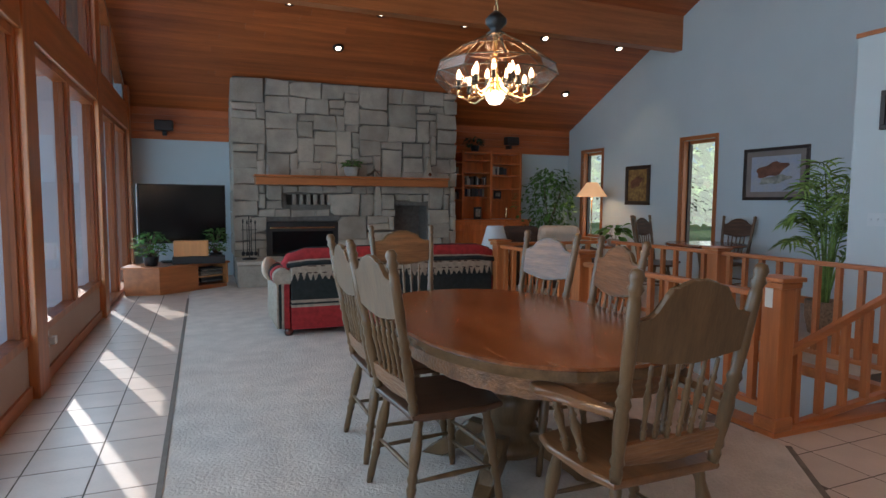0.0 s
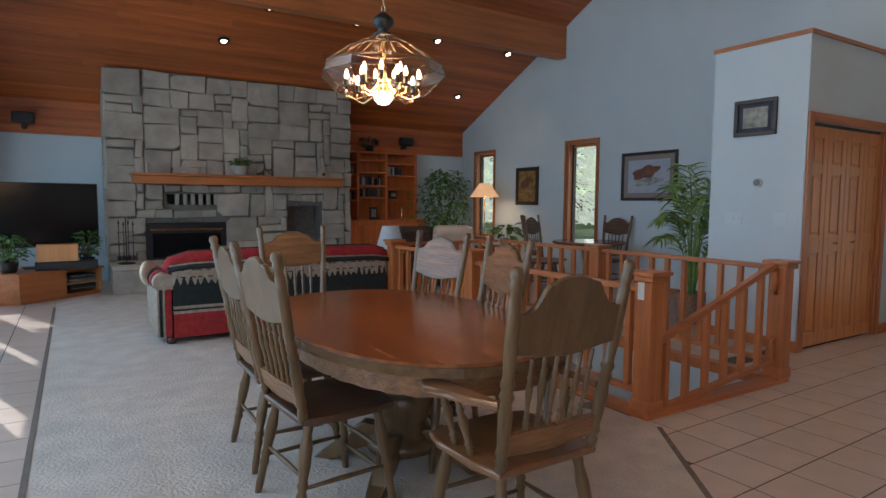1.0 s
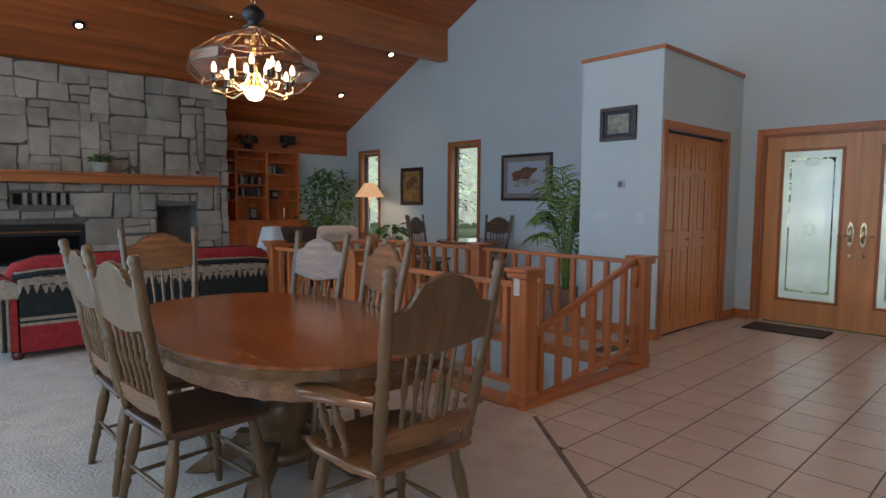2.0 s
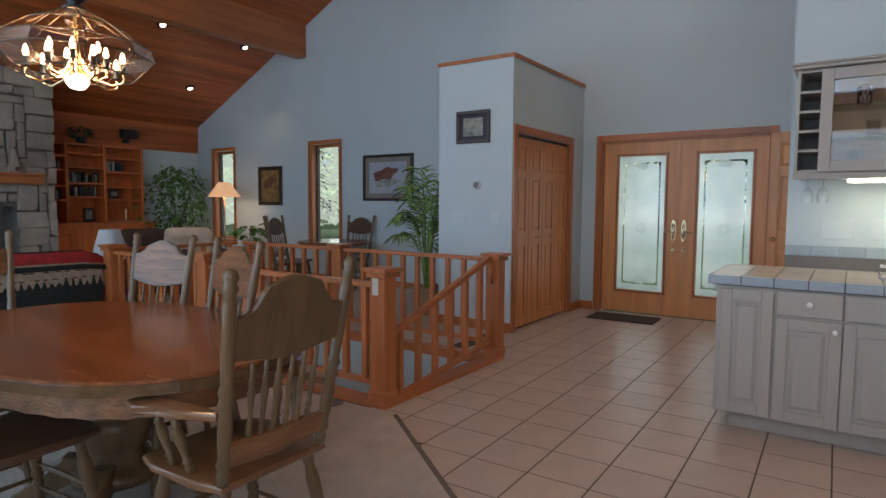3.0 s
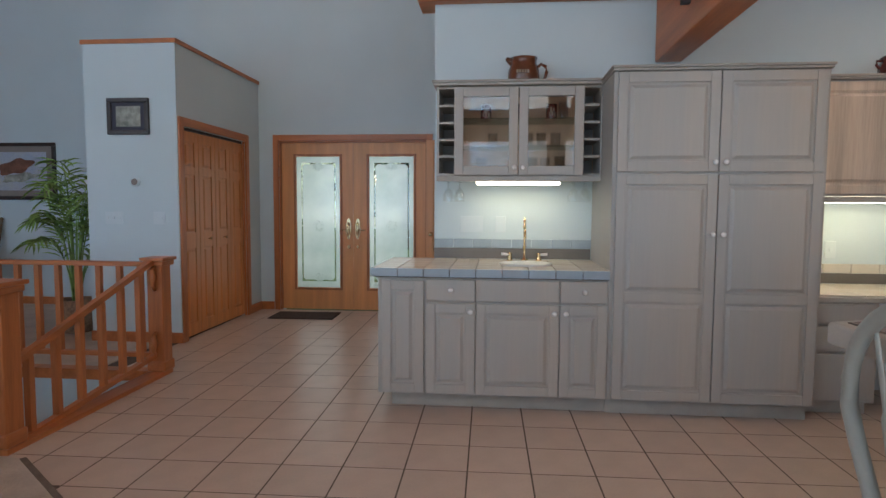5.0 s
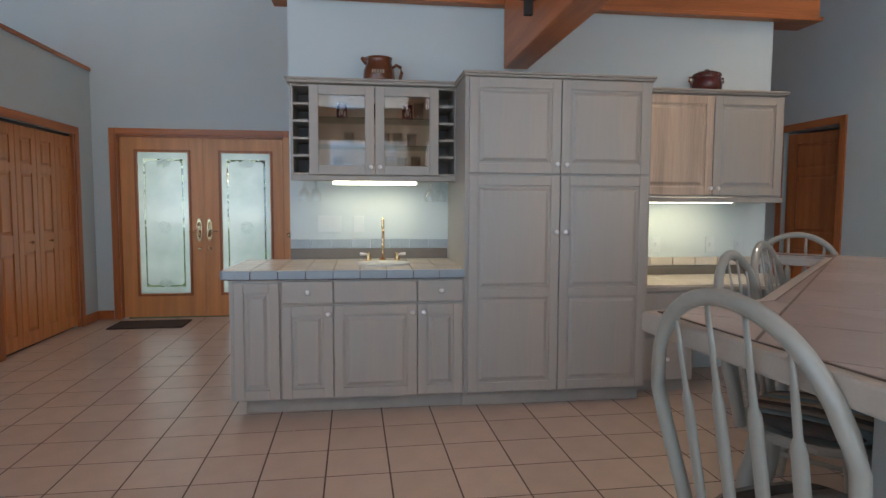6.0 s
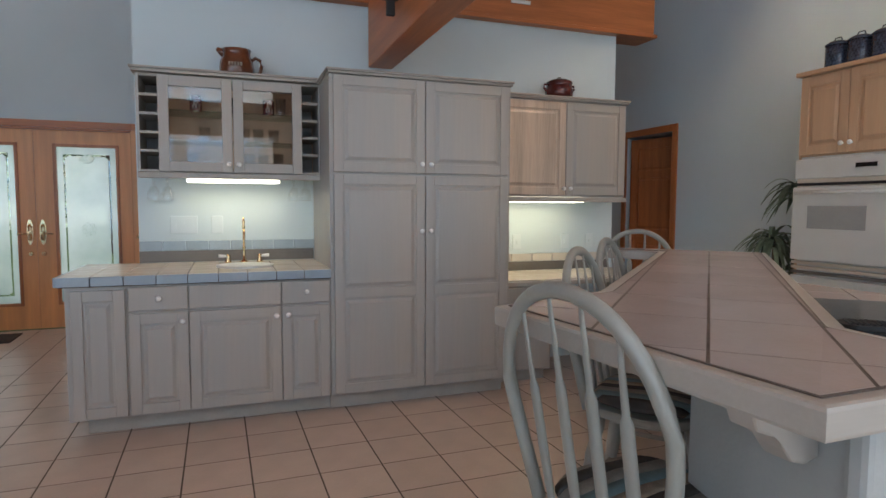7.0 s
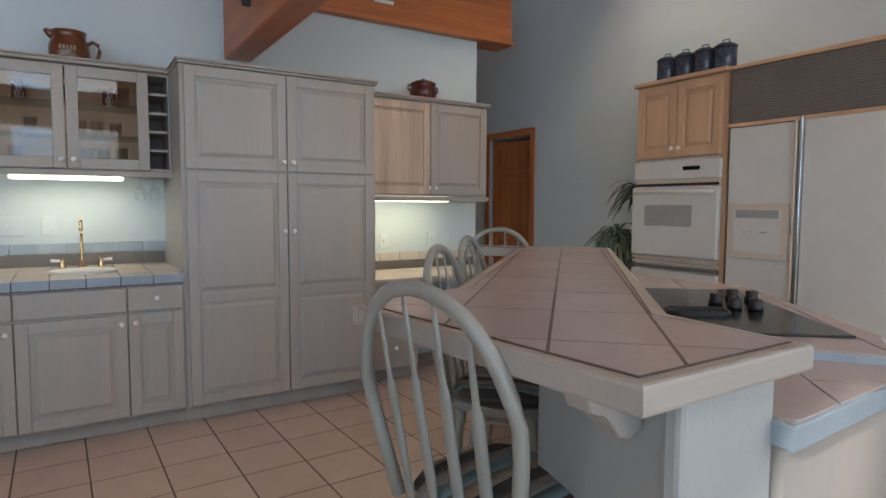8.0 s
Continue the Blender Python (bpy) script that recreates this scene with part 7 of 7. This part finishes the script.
def dracaena(m):
    """Canes that each carry a rosette of long arching strap leaves."""
    p = thing("dracaena", "grey-green arching dracaena on canes beside the oven cabinet", "potted plant", m)
    part("pot", lathe(bmesh.new(), [(0.12, 0), (0.15, 0.15), (0.16, 0.30), (0.135, 0.30), (0.13, 0.26)], seg=20), M_GREENPOT, p)
    for cx, cy, h, n, reach in ((-0.05, 0.0, 1.42, 58, 0.28), (0.09, 0.05, 1.05, 70, 0.32), (0.0, -0.06, 0.78, 56, 0.30)):
        part("cane", tube(bmesh.new(), [(cx * 0.3, cy * 0.3, 0.25), (cx * 0.8, cy, h * 0.6), (cx, cy, h)], [0.016, 0.014, 0.010], 8), M_BARK, p)
        bm = bmesh.new()
        for k in range(n):
            a, up, ln = k * 2.4 + rnd(-0.3, 0.3), rnd(0.05, 0.9), reach * rnd(0.75, 1.15)
            d, s = Vector((math.cos(a), math.sin(a), 0)), Vector((-math.sin(a), math.cos(a), 0))
            prev = None
            for i in range(7):
                u = i / 6
                c = Vector((cx, cy, h - 0.06 + 0.10 * k / n)) + d * ln * u * (1 - 0.25 * up) + Vector((0, 0, ln * (up * 1.1 * u - 0.95 * u * u)))
                w = 0.017 * (0.6 + 1.6 * u * (1 - u)) * (1 - u ** 4) + 0.0006
                row = [bm.verts.new(c - s * w), bm.verts.new(c + Vector((0, 0, -0.004))), bm.verts.new(c + s * w)]
                if prev:
                    bm.faces.new((prev[0], prev[1], row[1], row[0])), bm.faces.new((prev[1], prev[2], row[2], row[1]))
                prev = row
        part("leaf_rosette", bm, M_DRACAENA, p)


dracaena(pose(3.42, -4.22, 0.0))

# ---- breakfast bar ----
BZ = 1.04
bar = thing("breakfast_bar", "angled breakfast bar with pickled maple edge and plastered base", "breakfast bar")
rim = [(0.70, -1.047), (0.707, -1.542), (1.06, -1.56), (2.71, -3.20), (3.33, -2.62), (3.19, -2.47), (2.965, -2.675), (1.70, -1.40), (1.565, -0.969)]


def inset(poly, d):
    """The outline moved inwards by d (convex corners and the one notch)."""
    out = []
    n = len(poly)
    for i in range(n):
        p, q, r = Vector(poly[i - 1]), Vector(poly[i]), Vector(poly[(i + 1) % n])
        a, b = (q - p).normalized(), (r - q).normalized()
        na, nb = Vector((-a.y, a.x)), Vector((-b.y, b.x))
        m = (na + nb).normalized()
        out.append(q + m * (d / max(0.35, m.dot(na))))
    return [(v.x, v.y) for v in out]


part("wood_edge", prism(bmesh.new(), rim, BZ - 0.056, BZ - 0.004, bevel=0.008), M_PICKLED_X, bar, "thick pickled maple edge")
inner = inset(rim, 0.028)
part("grout_bed", prism(bmesh.new(), inner, BZ - 0.0038, BZ - 0.0013), M_GROUT, bar)


def clip(poly, p, n):
    """The part of a convex outline on the side of the line through p that n points to."""
    out = []
    for i in range(len(poly)):
        a, b = Vector(poly[i]), Vector(poly[(i + 1) % len(poly)])
        da, db = (a - p).dot(n), (b - p).dot(n)
        if da >= 0:
            out.append((a.x, a.y))
        if da * db < 0:
            c = a.lerp(b, da / (da - db))
            out.append((c.x, c.y))
    return out


def tile_cells(poly, lines_a, lines_b, gap):
    """Cells of a convex outline cut by two families of lines (point, normal)."""
    cells = [poly]
    for p, n in lines_a + lines_b:
        nxt = []
        for c in cells:
            for s in (1, -1):
                k = clip(c, p + n * s * gap, n * s)
                if len(k) > 2:
                    nxt.append(k)
        cells = nxt
    return cells


ax = Vector((0.72, -0.694)).normalized()
nx_ = Vector((-ax.y, ax.x))
c0 = Vector((0.90, -1.04))
long_lines = [(nx_ * k, nx_) for k in (-0.35, -0.125, 0.10)]
cross_lines = [(c0 + ax * (0.12 + 0.33 * k), ax) for k in range(9)]
inner = inset(rim, 0.034)
for pc in ([inner[i] for i in q] for q in ((0, 1, 2), (0, 2, 7, 8), (2, 3, 6, 7), (3, 4, 5, 6))):
    for cell in tile_cells(pc, long_lines, cross_lines, 0.0035):
        area = abs(sum(cell[i][0] * cell[(i + 1) % len(cell)][1] - cell[(i + 1) % len(cell)][0] * cell[i][1] for i in range(len(cell)))) / 2
        if area > 0.0004:
            part("tile", prism(bmesh.new(), cell, BZ - 0.0029, BZ - 0.0005), M_BARTILE, bar)
# base wall under the bar, its end pilaster and its corbels
core = [(0.765, -1.215), (0.765, -1.515), (1.07, -1.535), (2.66, -3.11), (2.86, -2.91), (1.25, -1.335)]
part("base_wall", prism(bmesh.new(), core, 0.003, BZ - 0.057), M_PLASTER, bar, "plastered base wall")


part("pilaster", bx(bmesh.new(), 0.748, 0.79, -1.295, -1.205, 0.003, BZ - 0.057, 0.012), M_PLASTER, bar, "plastered corner pilaster")


def corbel(m):
    pts = [(0, 0), (0, -0.10), (0.03, -0.108), (0.06, -0.10), (0.08, -0.075), (0.092, -0.052), (0.115, -0.048), (0.14, -0.038), (0.155, 0)]
    part("corbel", prism(bmesh.new(), pts, -0.03, 0.03, m @ pose(0, 0, 0, 90), 0.006), M_PICKLED, bar, "curved corbel")


corbel(pose(0.875, -1.228, BZ - 0.0575, 0, 0, 92))
corbel(pose(1.80, -1.95, BZ - 0.0575, 0, 0, 45))
corbel(pose(2.45, -2.52, BZ - 0.0575, 0, 0, 45))
# lower cooking counter behind the bar
CZ = 0.905
low = thing("cooking_counter", "tiled cooking counter behind the breakfast bar", "counter")
part("base", prism(bmesh.new(), [(1.34, -1.80), (0.84, -2.18), (0.97, -2.40), (1.82, -3.10), (2.58, -3.03)], 0.003, CZ - 0.06), M_PICKLED, low)
lowin = [(1.33, -1.765), (0.80, -2.165), (0.93, -2.42), (1.80, -3.14), (2.62, -3.04)]
part("bed", prism(bmesh.new(), lowin, CZ - 0.058, CZ - 0.004), M_EDGETILE, low, "blue-grey tile edge")
for cell in tile_cells(inset(lowin, 0.008), [(Vector((0.9, -1.85)) + nx_ * k, nx_) for k in (-0.30, 0.0)], [(Vector((0.9, -1.9)) + ax * 0.31 * k, ax) for k in range(-1, 7)], 0.0035):
    part("tile", prism(bmesh.new(), cell, CZ - 0.0035, CZ + 0.003), M_BARTILE, low)
side_top = thing("side_counter", "slightly lower tiled counter end beside the cooktop", "counter")
SZ_ = 0.88
sidepoly = [(0.716, -1.507), (0.748, -2.22), (0.81, -2.18), (1.335, -1.775), (1.12, -1.545)]
part("base", prism(bmesh.new(), [(0.745, -1.53), (0.775, -2.16), (0.835, -2.13), (1.30, -1.79), (1.10, -1.56)], 0.003, SZ_ - 0.057), M_PICKLED, side_top)
part("bed", prism(bmesh.new(), sidepoly, SZ_ - 0.055, SZ_ - 0.004, bevel=0.004), M_EDGETILE, side_top, "blue-grey tile edge")
for cell in tile_cells(inset(sidepoly, 0.010), [(Vector((0.86, -1.84)) + nx_ * k, nx_) for k in (-0.30, 0.0, 0.30)], [(Vector((0.86, -1.84)) + ax * 0.30 * k, ax) for k in range(-2, 3)], 0.004):
    part("tile", prism(bmesh.new(), cell, SZ_ - 0.0035, SZ_ + 0.001), M_BARTILE, side_top)
ct = thing("cooktop", "black glass cooktop with a downdraft vent grille", "cooktop", pose(1.467, -2.45, CZ + 0.0035, 0, 0, -38.8))
box("glass", -0.49, 0.49, -0.208, 0.265, 0.0, 0.008, M_SCREEN, ct, 0.002)
for kx, ky in ((0.058, 0.011), (-0.057, -0.018), (-0.074, -0.086), (0.19, -0.096), (0.153, -0.157)):
    part("control_knob", lathe(bmesh.new(), [(0.026, 0.0085), (0.028, 0.02), (0.022, 0.028), (0.024, 0.045), (0.018, 0.05)], centre=(kx, ky, 0), seg=14), M_BLACK, ct)
vg = part("vent_frame", prism(bmesh.new(), [(-0.16 + 0.062 * math.copysign(abs(math.cos(t)) ** 0.5, math.cos(t)), 0.145 + 0.108 * math.copysign(abs(math.sin(t)) ** 0.5, math.sin(t))) for t in (2 * math.pi * i / 28 for i in range(28))], 0.0085, 0.022, bevel=0.005), M_BLACK, ct)
for k in range(12):
    box("grille_bar", -0.205, -0.115, 0.053 + k * 0.0155, 0.060 + k * 0.0155, 0.0222, 0.027, M_BLACK, vg)

# ceiling downlights of the kitchen and entry
for x, y, watts in ((5.9, 1.6, 75), (3.2, -3.7, 82), (2.4, -1.0, 26), (0.7, -2.6, 18), (4.0, 1.2, 32)):
    z = ceiling_z(y) - 0.004
    dl = thing("downlight", "lit recessed downlight in the cedar ceiling", "downlight", pose(x, y, z, tilt if y < RIDGE_Y else -tilt), group="ceiling downlights")
    part("trim_ring", lathe(bmesh.new(), [(0.046, -0.022), (0.075, -0.022), (0.085, 0.0), (0.046, 0.0), (0.046, -0.022)], seg=20, cap=False), M_DARKMETAL, dl)
    part("lens", lathe(bmesh.new(), [(0.006, -0.036), (0.026, -0.032), (0.040, -0.022), (0.044, -0.006)], seg=20), M_DOWN, dl, "glowing lens")
    lamp("downlight_light", "SPOT", look((x, y, z - 0.05), (x, y + 0.05, 0)), watts * 1.15, (1.0, 0.79, 0.56), size=0.06, spot=105)


# ---- windsor counter chairs ----
def windsor(label):
    """A bow-back counter chair facing +y with a striped cushion."""
    c = thing("counter_chair", label, "counter chair", group="bow-back chairs at the breakfast bar")
    SZ = 0.588
    seat = [(0.21 * math.copysign(abs(math.cos(t)) ** 0.8, math.cos(t)) * (1 if math.sin(t) > 0 else 0.92), 0.205 * math.copysign(abs(math.sin(t)) ** 0.8, math.sin(t))) for t in (2 * math.pi * i / 32 for i in range(32))]
    part("seat", prism(bmesh.new(), seat, SZ - 0.035, SZ, bevel=0.012), M_CHAIR, c, "pickled wood saddle seat")
    bow = []
    rake = 0.142
    for i in range(25):
        t = math.pi * i / 24
        x = 0.28 * math.cos(t) * (0.90 + 0.10 * math.sin(t))
        h = 0.54 * math.sin(t) ** 0.62 if 0 < i < 24 else 0.0
        bow.append((x * (0.74 + 0.26 * min(1, h / 0.30)), -0.165 - rake * h - 0.03 * math.sin(t), SZ + h))
    part("bow", tube(bmesh.new(), bow, 0.0155, 10, flat=1.15), M_CHAIR, c, "steam-bent bow back")
    for k in range(4):
        x = (k - 1.5) * 0.095
        h = 0.53 * math.sqrt(max(0.0, 1 - (x / 0.28) ** 2)) ** 0.62
        p, q = Vector((x * 0.92, -0.17, SZ)), Vector((x, -0.19 - rake * h, SZ + h))
        m = Matrix.Translation(p) @ (q - p).to_track_quat("Z", "Y").to_matrix().to_4x4()
        ln = (q - p).length
        prof = [(0.010, 0), (0.0135, 0.06), (0.0165, 0.20), (0.0165, 0.60), (0.0150, 0.625), (0.0095, 0.65), (0.0085, 0.80), (0.006, 1.0)]
        bm = bmesh.new()
        lathe(bm, [(r, s_ * ln) for r, s_ in prof], m=m @ Matrix.Diagonal((1.0, 0.55, 1, 1)), seg=10)
        part("spindle", bm, M_CHAIR, c, "arrow-shaped spindle")
    legs = []
    for sx in (-1, 1):
        for y, fy in ((-0.13, -0.20), (0.13, 0.19)):
            b, t = Vector((sx * 0.20, fy, 0.0)), Vector((sx * 0.145, y, SZ - 0.033))
            legs.append((b, t))
            part("leg", turned(bmesh.new(), b, t, leg_profile(0.024), 12), M_CHAIR, c)
    at = lambda i, s: legs[i][0].lerp(legs[i][1], s)
    for i, j, s, mt in ((0, 1, 0.45, M_CHAIR), (2, 3, 0.45, M_CHAIR), (1, 3, 0.35, M_CHROME), (0, 2, 0.5, M_CHAIR)):
        part("stretcher", turned(bmesh.new(), at(i, s), at(j, s), [(0.009, 0), (0.012, 0.5), (0.009, 1)], 8), mt, c)
    cu = part("cushion", bmesh.new(), M_CUSHION, c, "grey striped tie-on cushion")
    bands = 9
    for k in range(bands):
        x0, x1 = -0.205 + k * 0.41 / bands, -0.205 + (k + 1) * 0.41 / bands
        bm = bmesh.new()
        n = 12
        rows_ = []
        for xx in (x0, (x0 + x1) / 2, x1):
            u = xx / 0.205
            hy = 0.195 * (1 - abs(u) ** 4) ** 0.5 if abs(u) < 0.999 else 0.03
            col = []
            for i in range(n):
                t = 2 * math.pi * i / n
                hz = 0.028 * (1 - abs(u) ** 6) ** 0.5 if abs(u) < 0.999 else 0.004
                col.append(bm.verts.new((xx, 0.015 + hy * math.cos(t), SZ + 0.031 + hz * math.copysign(abs(math.sin(t)) ** 0.6, math.sin(t)) + 0.002 * math.sin(9 * xx + 5 * t))))
            rows_.append(col)
        for a, b in zip(rows_, rows_[1:]):
            for i in range(n):
                bm.faces.new((a[i], a[(i + 1) % n], b[(i + 1) % n], b[i])).smooth = True
        bm.faces.new(rows_[0])
        bm.faces.new(list(reversed(rows_[-1])))
        part("stripe", bm, (M_CUSHION, M_STRIPE_D, M_CUSHION, M_STRIPE, M_TAN, M_STRIPE_D, M_CUSHION, M_STRIPE, M_STRIPE_D)[k], cu)
    return c


wc = windsor("pickled bow-back counter chair with a striped cushion")
wc.matrix_basis = pose(1.24, -1.21, 0.0, 0, 0, -170)
for x, y, a in ((1.90, -1.737, 130), (2.43, -2.24, 130), (3.30, -2.77, 52)):
    copy_thing(wc, pose(x, y, 0.0, 0, 0, a))


# ---- outside ----
random.seed(21)


def conifer(x, y, h, r):
    """A fir: tapered trunk and drooping boughs of many small sprays."""
    t = thing("fir_tree", "tall dark green fir tree outside the house", "tree", pose(x, y, -0.3), group="trees round the house")
    part("trunk", lathe(bmesh.new(), [(0.22, 0), (0.18, h * 0.3), (0.10, h * 0.7), (0.02, h)], seg=10), M_CEDAR_OUT, t)
    bm = bmesh.new()
    n = int(h * 40)
    for k in range(n):
        u = (k + rnd(0, 1)) / n
        z = h * (0.12 + 0.86 * u)
        a = k * 2.4 + rnd(-0.4, 0.4)
        ln = r * (1 - u) ** 0.8 * rnd(0.6, 1.1) + 0.2
        for i in range(11):
            s = (i + 1) / 11
            c = Vector((ln * s * math.cos(a), ln * s * math.sin(a), z - 0.25 * ln * s * s))
            leaf(bm, c, Vector((math.cos(a + rnd(-0.9, 0.9)), math.sin(a + rnd(-0.9, 0.9)), rnd(-0.5, 0.2))), rnd(0.16, 0.36), 0.5)
    part("crown", bm, M_DARKLEAF, t)


for x, y, h, r in ((-14, -6, 15, 2.4), (-11, -1.5, 14, 2.2), (19.5, 22.5, 15, 2.4), (24.0, 12.5, 15, 2.4), (22, 3.2, 14, 2.4), (26, 6.5, 15, 2.6)):
    conifer(x, y, h, r)
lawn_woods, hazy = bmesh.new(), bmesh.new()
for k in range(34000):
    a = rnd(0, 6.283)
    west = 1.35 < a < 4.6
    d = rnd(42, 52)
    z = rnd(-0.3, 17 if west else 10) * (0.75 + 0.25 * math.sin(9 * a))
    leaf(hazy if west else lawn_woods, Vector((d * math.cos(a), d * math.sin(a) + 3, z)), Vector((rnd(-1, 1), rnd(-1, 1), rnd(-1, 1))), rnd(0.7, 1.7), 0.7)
tagged(part("far_woods", lawn_woods, M_WOODS), "dense green woods beyond the lawn, with an added daylight glow", "woods", kind="stuff")
tagged(part("painted_haze_woods", hazy, M_HAZE), "pale blue woods beyond the patio, haze and glow put into their colour", "woods", kind="stuff")


# ---- floor tiles ----
P = 0.3095
bm = bx(bmesh.new(), -P / 2 + 0.003, P / 2 - 0.003, -P / 2 + 0.003, P / 2 - 0.003, -0.0115, 0.0)
for v in bm.verts:
    if v.co.z > -0.001:
        v.co.x *= 0.992
        v.co.y *= 0.992
tile_data = bpy.data.meshes.new("floor_tile")
bmesh.ops.recalc_face_normals(bm, faces=bm.faces)
bm.to_mesh(tile_data)
bm.free()
tile_data.materials.append(M_TILE)
tile_floor = thing("floor_tiles", "square beige ceramic floor tiles with dark grout", "tile floor", kind="structure")
spin = pose(3.28, -0.08, 0, 0, 0, 1.0)
rest = bmesh.new()
spots = []
for i in range(-14, 14):
    for j in range(-15, 9):
        c = spin @ Vector(((i + 0.5) * P, (j + 0.5) * P, 0))
        if not (-0.1 < c.x < XE - 0.02 and YS + 0.02 < c.y < 2.9):
            continue
        if c.x < 2.95 and (c.y - 2.16) > (c.x - 2.87) * (3.06 / 2.32) + 0.28:
            continue
        if c.y > 2.28 and c.x < 4.5:
            continue
        if c.y > CY - 0.02:
            continue
        spots.append(c)
near = [c for c in spots if 1.3 < c.x < 5.2 and -2.4 < c.y < 2.3]
strip = [Vector((-0.365 - P * i, -4.5 + P * (j + 0.5), 0)) for i in range(3) for j in range(49)]
for c in strip:
    (near if 2.4 < c.y < 8 else spots).append(c)
near_set = {(round(c.x, 4), round(c.y, 4)) for c in near}
for c in near[:330]:
    m = spin.copy() if c.x > -0.1 else Matrix()
    m.translation = c
    shared("tile", tile_data, m, tile_floor)
near_set = {(round(c.x, 4), round(c.y, 4)) for c in near[:330]}
for c in spots:
    if (round(c.x, 4), round(c.y, 4)) in near_set:
        continue
    h = P / 2 - 0.004
    bx(rest, c.x - h, c.x + h, c.y - h, c.y + h, -0.0115, 0.0)
# cut tiles along the strip by the windows
for k in range(12):
    y1 = -0.908 - k * 0.30
    bx(rest, -0.206, 0.05 if k == 0 else -0.06, y1 - 0.294, y1, -0.0115, -0.0006)
tagged(part("tile_field", rest, M_TILE, tile_floor), kind="stuff")
